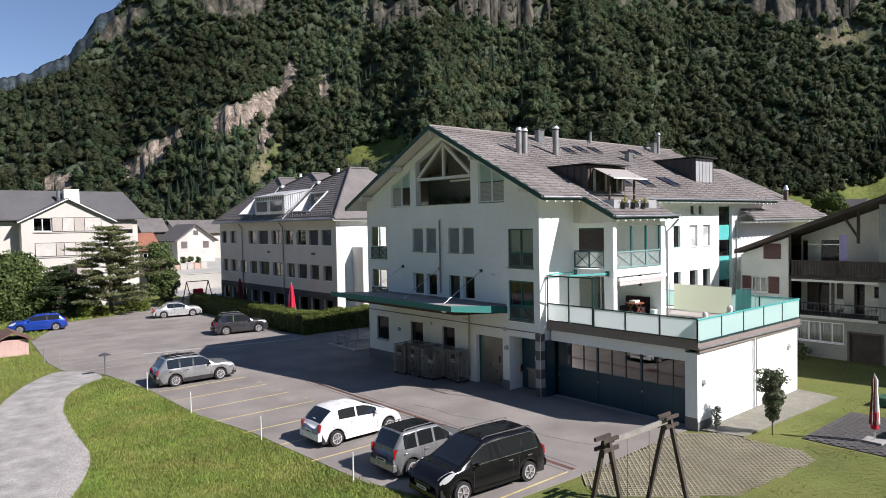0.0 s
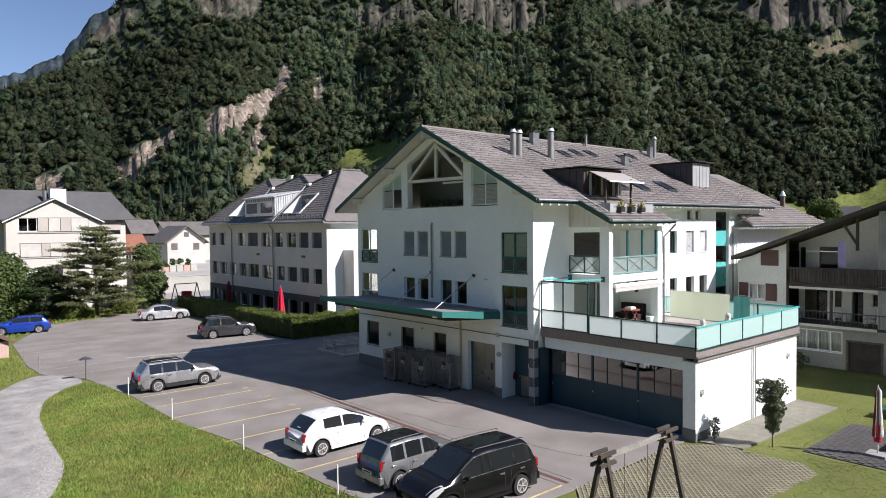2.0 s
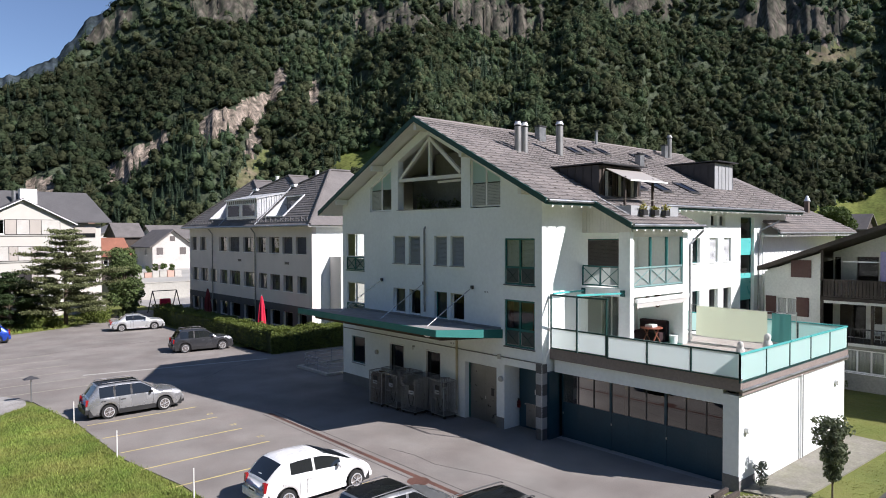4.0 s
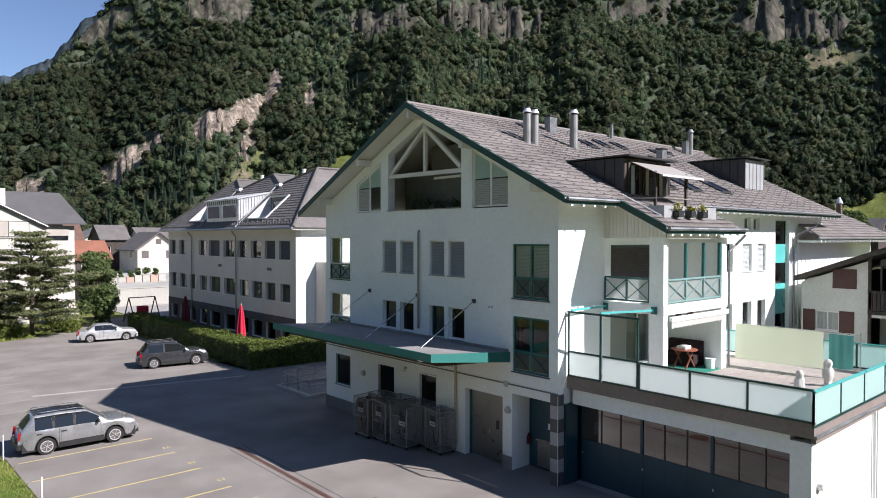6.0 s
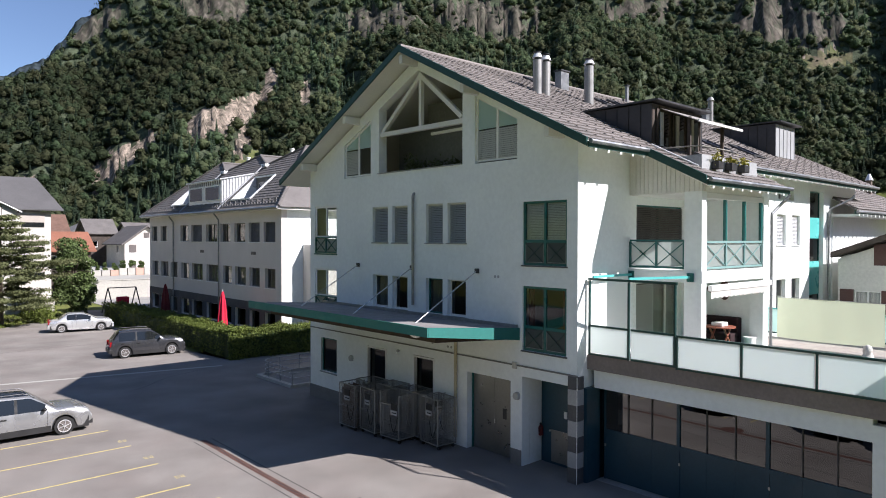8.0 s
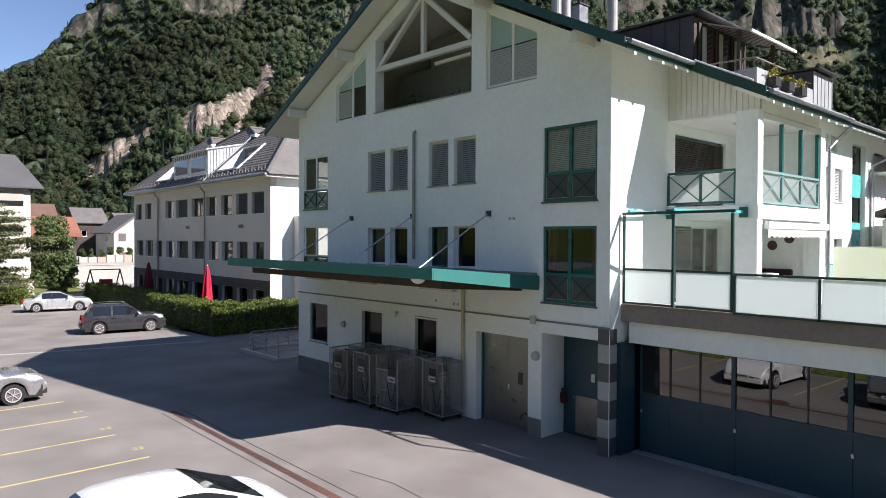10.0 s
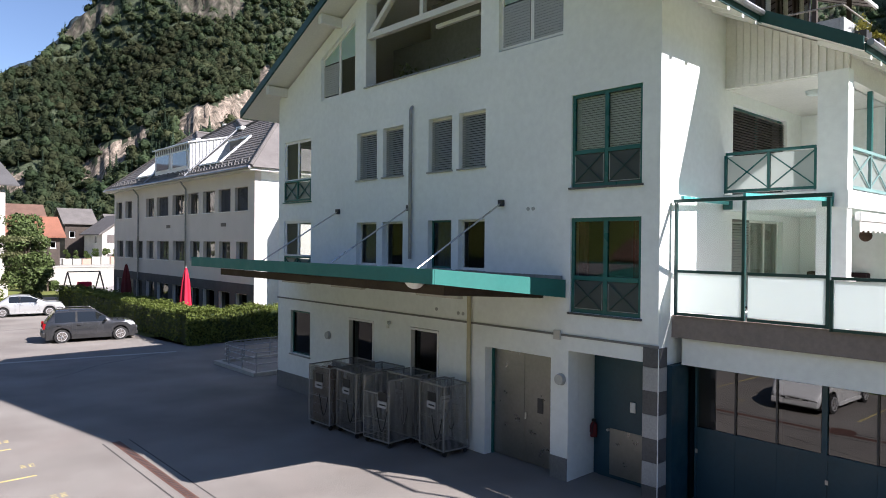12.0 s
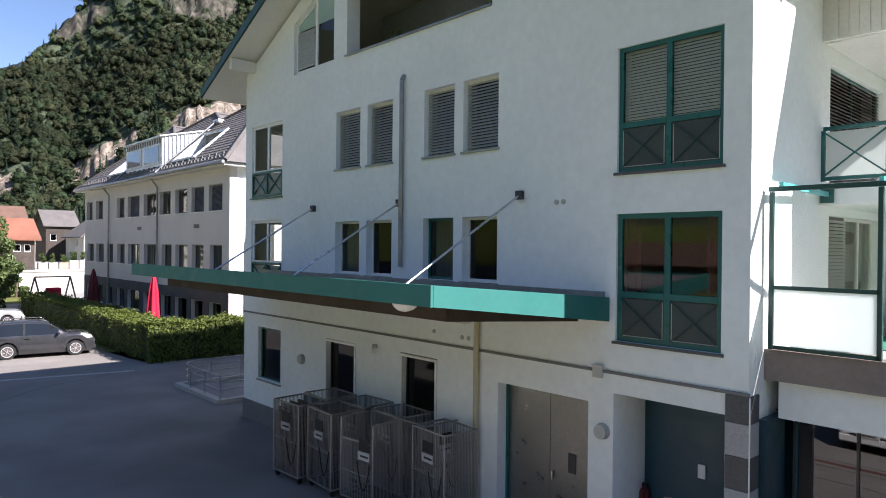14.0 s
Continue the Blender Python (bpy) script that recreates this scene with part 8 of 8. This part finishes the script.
for sx in (-1, 1):
    vb = bmesh.new()
    bar(vb, (20.05 + sx * 5.9, AY - 0.48, 9.93), (20.05 + sx * 0.02, AY - 0.48, 13.03), 0.05, 0.12)
    part("verge_board", vb, WHITEP, apt, "pale verge board")
part("side_wing", B((25.5, 29.3, 102, 112, 0, 10.1)), CREAM, apt, "set back cream side wing")
for z in (8.3, 5.4, 2.4):
    part("wing_window", B((26.2, 28.6, 101.94, 101.996, z, z + 1.4)), CARGL, apt)
    part("wing_blind", B((26.15, 28.65, 101.89, 101.938, z + 0.55, z + 1.45)), SHUT_G, apt)
wing_roof = bmesh.new()
hexa(wing_roof, [(2, 101.2, 10.25), (30.5, 101.2, 10.25), (28.5, 106, 14.2), (2, 106, 14.2), (2, 101.2, 10.4), (30.5, 101.2, 10.4), (28.5, 106, 14.4), (2, 106, 14.4)])
hexa(wing_roof, [(2, 113.6, 10.05), (30.5, 113.6, 10.05), (28.5, 106.01, 14.2), (2, 106.01, 14.2), (2, 113.6, 10.2), (30.5, 113.6, 10.2), (28.5, 106.01, 14.4), (2, 106.01, 14.4)])
part("roof", wing_roof, ROOF_A, apt, "long grey roof")
part("west_wing", B((2, 14.59, 102.0, 111, 0, 10.1)), CREAM, apt)
part("chimney", B((20.3, 22.2, 103.5, 105, 12.4, 14.55)), WHITEP, apt, "white chimney block")
part("flue", cyl(bmesh.new(), (19.7, 104, 12.4), (19.7, 104, 14.3), 0.25, n=10), ZINC, apt)
set_off(apt, 0.84, 2, 29.3, AY, 112, CREAM)

vh = gable_house("village_house", "small cream village house with a grey brown roof", 42.3, 49.2, 124, 134, 6.75, 9.4, "y", VILLW, SLATE,
            [("y", 43.0, 44.1, 5.1, 6.4), ("y", 47.0, 48.1, 5.1, 6.4), ("y", 45.3, 46.2, 7.5, 8.4), ("y", 43.0, 44.1, 2.1, 3.4), ("x", 127, 128.4, 5.0, 6.3)], 0.6, shutter=SHUT_V)
set_off(vh, 1.11, 42.3, 49.2, 124, 134, VILLW)
gable_house("village_house", "dark brown roofed house joined behind the cream house", 44.5, 49.5, 152, 160, 8.4, 11.0, "x", WOOD_D, SLATE, [("y", 45.2, 46.2, 5.6, 6.8)], 0.5)
vh = gable_house("village_house", "old dark timber house with a dull red tiled roof", 29.0, 40.6, 130, 139, 5.25, 7.9, "x", WOOD_D, TERRA,
            [("y", 36.6, 37.5, 3.3, 4.3), ("y", 38.0, 38.9, 3.3, 4.3), ("y", 39.3, 40.1, 3.3, 4.3), ("y", 34.8, 35.7, 3.3, 4.3), ("y", 37.0, 38.0, 2.05, 2.8)], 0.7)
set_off(vh, 0.845, 29.0, 40.6, 130, 139, WOOD_D)
gable_house("village_house", "large village house with a steep brown roof", 26.0, 44.6, 169, 180, 8.1, 12.3, "x", CREAM, ROOFB, [("y", 38, 39.4, 5, 6.4), ("y", 42, 43.4, 5, 6.4)], 0.9)
gable_house("village_house", "village house with a light grey roof and white chimney", 47.0, 57.0, 176, 188, 8.6, 11.0, "y", VILLW, SLATE_L, [("y", 48, 49.4, 6, 7.4), ("y", 52, 53.4, 6, 7.4)], 0.7)
gable_house("village_house", "grey roofed village house beyond the cream house", 57.5, 70, 168, 180, 7.8, 10.8, "x", CREAM, SLATE, [("y", 60, 61.4, 4, 5.4), ("y", 64, 65.4, 4, 5.4)], 0.7)
gable_house("hay_barn", "weathered timber hay barn on the meadow", 121.6, 126.6, 38.4, 42.8, 9.3, 11.35, "y", WOOD_D, SLATE, [], 0.5, "barn")
part("yard_wall", B((30.2, 44.0, 95.8, 96.15, 0, 2.2), (30.2, 44.0, 95.74, 96.2, 2.2, 2.32)), CONC_P, None, "pale stained concrete yard wall", "wall", "structure")
part("yard_terrace", B((30.2, 62, 96.16, 150, -0.1, 1.95)), CONC_P, None, "pale raised yard before the village houses", "yard", "structure")
part("yard_floor", B((30.0, 46, 77, 95.73, -0.1, 0.015)), CONC, None, "grey concrete yard behind the school", "yard", "structure")
for i in range(7):
    x = 35.2 + i * 1.15
    pl = part("planter", B((x, x + 1.05, 112, 112.7, 1.95, 3.0 if i > 2 else 2.75), bevel=0.03), PINKC if i % 3 == 2 else CONC_P, None, "tall concrete flower planter on the yard edge", "planter", group="yard planters")
gable_house("barn", "low brown timber barn with a wide tiled roof in the meadow", -54.0, -45.0, 54.0, 69.0, 3.3, 5.9, "y", BROWNT, ROOFB, [], category="barn")

# ---- shed, swings, umbrellas, frame ----
shed = thing("garden_shed", (7.4, 55.6, 0), "low faded pink shed with a brown roof beside the path", "shed")
part("wall", B((6.4, 8.3, 54.6, 57.0, 0, 1.15)), PINKW, shed)
bm = bmesh.new()
hexa(bm, [(6.1, 54.3, 1.0), (7.35, 54.3, 1.65), (7.35, 57.3, 1.65), (6.1, 57.3, 1.0), (6.1, 54.3, 1.1), (7.35, 54.3, 1.75), (7.35, 57.3, 1.75), (6.1, 57.3, 1.1)])
hexa(bm, [(8.6, 54.3, 1.0), (7.352, 54.3, 1.65), (7.352, 57.3, 1.65), (8.6, 57.3, 1.0), (8.6, 54.3, 1.1), (7.352, 54.3, 1.75), (7.352, 57.3, 1.75), (8.6, 57.3, 1.1)])
part("roof", bm, ROOFB, shed)
for i in range(9):
    x = 6.42 + i * 0.21
    part("board_strip", B((x, x + 0.02, 54.585, 54.597, 0, 1.1)), PINKW, shed)

swing = thing("play_swing", (29.7, 80, 0), "red steel play swing behind the hedge", "swing")
for x in (28.4, 31.0):
    for dx in (-0.55, 0.55):
        part("leg", pipe([(x + dx, 80, 0), (x, 80, 2.4)], 0.06, 8), METAL_D, swing)
part("top_bar", pipe([(28.4, 80, 2.4), (31.0, 80, 2.4)], 0.05, 8), METAL_D, swing)
part("seat", B((29.2, 30.3, 79.7, 80.3, 0.4, 1.5), bevel=0.12), RED, swing, "red swing seat")


def umbrella(x, y, z0, h, material, label, r=0.26, stripes=None):
    """A closed parasol: pole, folded cloth, tip, base."""
    u = thing("parasol", (x, y, z0), label, "parasol", "closed parasols")
    part("pole", cyl(bmesh.new(), (x, y, z0), (x, y, z0 + h), 0.025, n=8), WOODW, u)
    bm = bmesh.new()
    prof = [(0.0, 0.04), (0.06, 0.10), (0.25, 0.6 * r), (0.5, 0.85 * r), (0.72, r), (0.80, 1.05 * r), (0.82, 0.6 * r)]
    rings = []
    for t, rr in prof:
        z = z0 + h - t * h * 0.9
        rings.append([bm.verts.new((x + rr * (1 + 0.22 * math.cos(6 * a)) * math.cos(a), y + rr * (1 + 0.22 * math.cos(6 * a)) * math.sin(a), z)) for a in [2 * math.pi * k / 36 for k in range(36)]])
    for p, q in zip(rings, rings[1:]):
        for k in range(36):
            f = bm.faces.new((p[k], p[(k + 1) % 36], q[(k + 1) % 36], q[k]))
            if stripes:
                f.material_index = (k // 3) % 2
    part("cloth", bm, [material, stripes] if stripes else material, u, smooth=True)
    part("tip", cyl(bmesh.new(), (x, y, z0 + h), (x, y, z0 + h + 0.12), 0.03, 0.01, n=8), WOODW, u)
    part("base", B((x - 0.35, x + 0.35, y - 0.35, y + 0.35, z0 - 0.002, z0 + 0.1), bevel=0.02), CONC, u)
    return u


umbrella(28.75, 54.2, 0.0, 3.6, RED, "closed bright red parasol behind the hedge", 0.34)
umbrella(29.0, 66.0, 0.0, 3.5, RED_D, "closed dark red parasol behind the hedge", 0.34)
umbrella(29.3, 8.1, 0.02, 2.55, RED_D, "closed dark red and white striped parasol on the patio", 0.15, WHITEP)
bm = bmesh.new()
cyl(bm, (29.3, 8.1, 0.55), (29.3, 8.1, 1.2), 0.14, 0.15, n=14)
part("folded_cushion", bm, RED, None, "red cushion tied round the parasol pole", "cushion")
bench = thing("garden_bench", (30.4, 7.6, 0.02), "orange wooden garden bench on the patio", "bench")
ORANGE = mat("orange stained wood", (0.45, 0.14, 0.045), 0.6, var=0.15)
part("seat", B((29.9, 31.2, 7.3, 7.8, 0.42, 0.48)), ORANGE, bench)
part("backrest", B((29.9, 31.2, 7.24, 7.29, 0.5, 0.9)), ORANGE, bench)
for x in (29.95, 31.1):
    part("leg", B((x, x + 0.06, 7.35, 7.75, 0.02, 0.418)), ORANGE, bench)

trestle = thing("timber_frame", (16.6, 10.2, 0), "weathered timber beating frame with two trestles on the lawn", "frame")
TOPZ = 2.72
for x in (15.25, 18.3):
    for sy in (-1, 1):
        bm = bmesh.new()
        bar(bm, (x, 10.25 + sy * 0.72, -0.05), (x, 10.25 + sy * 0.08, TOPZ), 0.11, 0.11)
        part("leg", bm, WOOD_D, trestle)
    for k, (sy, z) in enumerate(((-0.13, TOPZ - 0.22), (0.13, TOPZ - 0.22), (-0.13, TOPZ + 0.04), (0.13, TOPZ + 0.04))):
        part("cross_plank", B((x - 0.34, x + 0.34, 10.25 + sy - 0.04, 10.25 + sy + 0.04, z, z + 0.1), bevel=0.01), WOOD_D, trestle)
part("beam", B((15.2, 18.35, 10.2, 10.3, TOPZ - 0.11, TOPZ + 0.035), bevel=0.012), WOOD_G, trestle, "pale weathered beam")
for x in (16.2, 17.3):
    part("chain", pipe([(x, 10.25, TOPZ - 0.1), (x, 10.25, 0.75)], 0.008, 5), IRON, trestle)
sap = thing("picnic_board", (34, 9.5, 0), "low green garden box on the lawn", "box")
part("box", B((35.0, 36.0, 9.2, 9.8, 0, 0.4), bevel=0.03), mat("dark green painted wood", (0.02, 0.075, 0.04), 0.7, var=0.15), sap)

# ---- hedge, trees and shrubs ----


def leaf_cards(g, P, size, nrm=None, spread=0.7):
    """Small bent leaf clumps, two triangles each, at the places P."""
    n = len(P)
    d = g.normal(0, 1, (n, 3)) * spread
    if nrm is not None:
        d = d + nrm
    d /= np.linalg.norm(d, axis=1)[:, None]
    e1 = np.cross(d, g.normal(0, 1, (n, 3)))
    e1 /= np.linalg.norm(e1, axis=1)[:, None]
    e2 = np.cross(d, e1)
    s = size * g.uniform(0.6, 1.3, (n, 1))
    a, b, c, e = P + e1 * s, P + e2 * s * 0.55, P - e1 * s, P - e2 * s * 0.55
    V = np.stack([a, b + d * s * 0.15, c, a, c, e + d * s * 0.15], 1).reshape(-1, 3)
    return V, np.arange(len(V)).reshape(-1, 3)


def hedge(name, pts, w, h, label, seed, n_per):
    hd = thing(name, (pts[0][0], pts[0][1], 0), label, "hedge")
    g = np.random.default_rng(seed)
    core = bmesh.new()
    out = []
    for (x0, y0), (x1, y1) in zip(pts, pts[1:]):
        a, b = Vector((x0, y0, 0)), Vector((x1, y1, 0))
        d = (b - a).normalized()
        nn = Vector((-d.y, d.x, 0))
        bar(core, a + Vector((0, 0, h * 0.46)), b + Vector((0, 0, h * 0.46)), w * 0.86, h * 0.9)
        L = (b - a).length
        n = int(L * n_per)
        t = g.uniform(-0.02, 1.02, n)
        face = g.choice(4, n, p=[0.36, 0.1, 0.46, 0.08])
        u, v = g.uniform(-0.5, 0.5, n), g.uniform(0, 1, n)
        off = np.where(face == 0, -0.5, np.where(face == 1, 0.5, u))
        z = np.where(face == 2, 1.0, v)
        bump_ = 0.07 * np.sin(t * L * 2.3) + 0.05 * np.sin(t * L * 5.1 + 1) + 0.05 * np.sin(v * 9 + t * L * 3.1) + g.normal(0, 0.065, n)
        P = np.array(a)[None] + t[:, None] * np.array(b - a)[None] + (off * w + np.sign(off) * bump_)[:, None] * np.array(nn)[None]
        P[:, 2] = z * h + np.where(face == 2, bump_, 0)
        N = np.where((face == 2)[:, None], np.array([0, 0, 1.0]), np.sign(off)[:, None] * np.array(nn)[None])
        out.append(leaf_cards(g, P, 0.075, N, 0.6)[0])
    # core drawn darker than the leaves, as the shade inside the hedge
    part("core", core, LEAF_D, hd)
    V = np.concatenate(out)
    mesh_np("leaves", V, np.arange(len(V)).reshape(-1, 3), LEAF_H, hd, kind="stuff")


hedge("hedge", [(27.1, 48.7), (27.1, 58.0), (26.8, 72.5)], 1.7, 1.52, "clipped green hedge along the car park", 21, 1100)
hedge("hedge", [(26.35, 48.25), (33.0, 47.75)], 1.4, 1.64, "clipped green hedge end turning towards the school", 22, 1500)


def tree(name, x, y, h, r, n, label, category="tree", trunk=0.14, leaf=0.09, material=LEAF, bottom=0.25, seed=0, lumps=9, lump=1.0, vase=False):
    """A broadleaf tree or shrub: trunk, limbs, and a crown of leaf clumps with gaps."""
    tr = thing(name, (x, y, 0), label, category)
    g = np.random.default_rng(seed)
    bm = bmesh.new()
    top = Vector((x, y, h * 0.62))
    cyl(bm, (x, y, -0.05), top, trunk, trunk * 0.45, n=10)
    cs = []
    for i in range(lumps):
        a = g.uniform(0, 6.283)
        t = g.uniform(bottom, 0.92)
        rr = r * math.sin(math.pi * min(1.0, (t - bottom + 0.12) / (1.12 - bottom))) ** 0.6 * g.uniform(0.35, 0.75)
        if vase:
            rr = r * (0.18 + 0.82 * ((t - bottom) / (0.92 - bottom)) ** 1.25) * (1.0 if t < 0.72 else 1.0 - 1.6 * (t - 0.72)) * g.uniform(0.1, 0.95)
        c = Vector((x + rr * math.cos(a), y + rr * math.sin(a), h * t))
        cs.append((c, lump * r * g.uniform(0.32, 0.52)))
        cyl(bm, (x, y, h * min(0.55, max(0.15, t * 0.6))), c, trunk * 0.4, trunk * 0.1, n=6)
    part("trunk", bm, BARK, tr)
    P, N = [], []
    for c, q in cs:
        k = n // lumps
        d = g.normal(0, 1, (k, 3))
        d /= np.linalg.norm(d, axis=1)[:, None]
        rad = q * g.uniform(0.55, 1.08, k) ** 0.5
        P.append(np.array(c)[None] + d * rad[:, None] * np.array([1, 1, 0.85]))
        N.append(d)
    V, F = leaf_cards(g, np.concatenate(P), leaf, np.concatenate(N), 0.7)
    mesh_np("crown", V, F, material, tr, kind="stuff")
    return tr


def conifer(name, x, y, h, r, label, seed, tiers=15, material=NEEDLE, start=0.14):
    """A spreading conifer: straight trunk and tiers of boughs with hanging needle clumps."""
    tr = thing(name, (x, y, 0), label, "tree")
    g = np.random.default_rng(seed)
    bm = bmesh.new()
    cyl(bm, (x, y, -0.05), (x, y, h * 0.97), 0.2, 0.03, n=10)
    P = []
    for i in range(tiers):
        t = start + (0.98 - start) * i / (tiers - 1)
        rr = r * min(1.0, 1.9 * (1 - t) + 0.08) ** 0.7 * (0.62 + 0.45 * g.random())
        for k in range(10):
            a = g.uniform(0, 6.283)
            ln = rr * g.uniform(0.6, 1.1)
            tip = Vector((x + ln * math.cos(a), y + ln * math.sin(a), h * t + ln * 0.06 + 0.1))
            cyl(bm, (x, y, h * t - 0.1), tip, 0.045, 0.012, n=5)
            m = int(110 * ln) + 24
            s = g.uniform(0.25, 1.0, m) ** 0.7
            q = np.array([x, y, h * t - 0.1])[None] + s[:, None] * (np.array(tip) - np.array([x, y, h * t - 0.1]))[None]
            q += np.column_stack([g.normal(0, 0.30, m) * s, g.normal(0, 0.30, m) * s, g.normal(-0.04, 0.09, m)])
            P.append(q)
    part("trunk", bm, BARK, tr)
    P = np.concatenate(P)
    V, F = leaf_cards(g, P, 0.105, np.tile([0, 0, 0.6], (len(P), 1)), 0.9)
    mesh_np("crown", V, F, material, tr, kind="stuff")
    return tr


LEAF_M = mat("deep green leaves", (0.075, 0.108, 0.034), 0.6, var=0.2, s1=0.5, s2=4, island=0.4, spec=0.25)
conifer("conifer", 18.9, 75.4, 9.1, 5.0, "spreading cedar-like conifer beyond the car park", 31, tiers=14, start=0.16)
conifer("conifer", 14.6, 77.2, 5.0, 3.0, "low dark spreading conifer beside the cedar", 32, tiers=10, material=LEAF_D, start=0.1)
tree("tree", 24.9, 78.0, 7.3, 1.9, 12000, "dense dark green tree beyond the car park", leaf=0.13, material=LEAF_M, bottom=0.05, seed=5, lumps=40, trunk=0.2)
tree("tree", 10.3, 77.8, 6.1, 3.2, 17000, "full green broadleaf tree at the car park edge", leaf=0.18, bottom=0.06, seed=6, lumps=40, trunk=0.22)
tree("tree", 7.8, 75.4, 6.5, 3.0, 16000, "full green broadleaf tree at the car park edge", leaf=0.18, bottom=0.06, seed=7, lumps=38, trunk=0.22)
tree("tree", 12.9, 80.3, 5.4, 2.5, 10000, "full green broadleaf tree at the car park edge", leaf=0.14, bottom=0.05, seed=8, lumps=30, trunk=0.2)
tree("shrub", 21.4, 75.6, 1.2, 1.6, 2500, "low yellow green shrub under the conifer", "shrub", leaf=0.1, material=LEAF_H, bottom=0.1, seed=9, lumps=8, trunk=0.06)
tree("shrub", 17.0, 74.4, 1.2, 1.6, 2500, "low shrub under the conifer", "shrub", leaf=0.1, material=LEAF_H, bottom=0.1, seed=10, lumps=8, trunk=0.06)
tree("laurel_tree", 27.6, 11.2, 2.75, 0.80, 5200, "small upright ornamental tree with glossy leaves by the garage wall", trunk=0.035, leaf=0.062, material=LEAF_L, bottom=0.24, seed=17, lumps=130, lump=0.46, vase=True)
tree("shrub", 26.6, 13.05, 0.95, 0.26, 420, "thin grey shrub against the garage wall", "shrub", trunk=0.025, leaf=0.05, material=mat("grey green leaves", (0.16, 0.18, 0.13), 0.7, island=0.3), bottom=0.12, seed=13, lumps=14)
tree("shrub", 43.6, 16.6, 1.1, 0.7, 700, "small shrub before the chalet wall", "shrub", trunk=0.03, leaf=0.07, bottom=0.1, seed=14, lumps=7)
tree("tree", 110, 38.7, 12.4, 2.7, 5000, "round green tree on the meadow slope", leaf=0.26, seed=15, lumps=24, trunk=0.25, bottom=0.5)
for i, (x, y, h, r) in enumerate(((62, 128, 5.0, 3.2), (55, 126, 5.0, 2.5), (29.3, 92, 3.2, 1.6))):
    tree("tree", x, y, h, r, 1500, "green garden tree between the houses", leaf=0.28, seed=50 + i, lumps=9, trunk=0.15, bottom=0.08)

for i in range(6):
    sh = tree("shrub", 35.8 + i * 1.15, 112.35, 1.3 - 0.2 * (i % 3), 0.6, 400, "green garden shrub growing in a planter", "shrub", leaf=0.14, seed=70 + i, lumps=6, trunk=0.04, bottom=0.1)
    sh.location.z = 2.72 if i < 3 else 2.97

# ---- paving and tiles, piece by piece ----
patio = part("patio", B((27.9, 33.2, 7.2, 10.2, -0.1, 0.004)), PAVER, None, "dark patio of grey paving slabs on the lawn", "patio", "structure")


def shared(name, boxdim, material):
    bm = B(boxdim)
    me = bpy.data.meshes.new(name)
    bm.to_mesh(me)
    bm.free()
    me.materials.append(material)
    return me


slab = shared("paving_slab", (0.016, 0.40, 0.014, 0.21, 0.0045, 0.03), PAVER)
for i in range(12):
    for j in range(13):
        o = new("paving_slab", slab)
        o.location = (27.95 + i * 0.415 + (0.2 if j % 2 else 0), 7.23 + j * 0.225, 0)
        o.parent = patio
lat = bmesh.new()
OUT = [(18.5, 13.75), (24.9, 13.85), (26.2, 12.6), (26.3, 9.6), (25.6, 8.9), (20.5, 9.3), (17.3, 12.3)]


def inside(x, y):
    c, j = False, len(OUT) - 1
    for i in range(len(OUT)):
        if (OUT[i][1] > y) != (OUT[j][1] > y) and x < (OUT[j][0] - OUT[i][0]) * (y - OUT[i][1]) / (OUT[j][1] - OUT[i][1]) + OUT[i][0]:
            c = not c
        j = i
    return c


for i in range(-55, 56):
    for j in range(-55, 56):
        x, y = 21.8 + (i + j) * 0.115, 11.4 + (i - j) * 0.115
        if inside(x, y) and fbm(x, y, 2.6, 8.8, 3) < 1.6 - max(0.0, x - 23.5) * 0.30:
            for dx, dy in ((0.115, 0.115), (0.115, -0.115)):
                bar(lat, (x, y, -0.008), (x + dx, y + dy, -0.012 + 0.006 * math.sin(i * 3 + j)), 0.030, 0.05)
blades("grass", OUT, 15000, 0.03, "short grass growing through the lattice pavers", 8, BLADE_S, 0.02, 3)
part("grass_pavers", lat, PAVE_C, None, "concrete lattice pavers with grass growing through", "paving", "stuff")
for i, p in enumerate(near_tiles):
    o = new("roof_tile", TM)
    o.location = Vector(p) - ORIGIN[roof_s]
    o.parent = roof_s
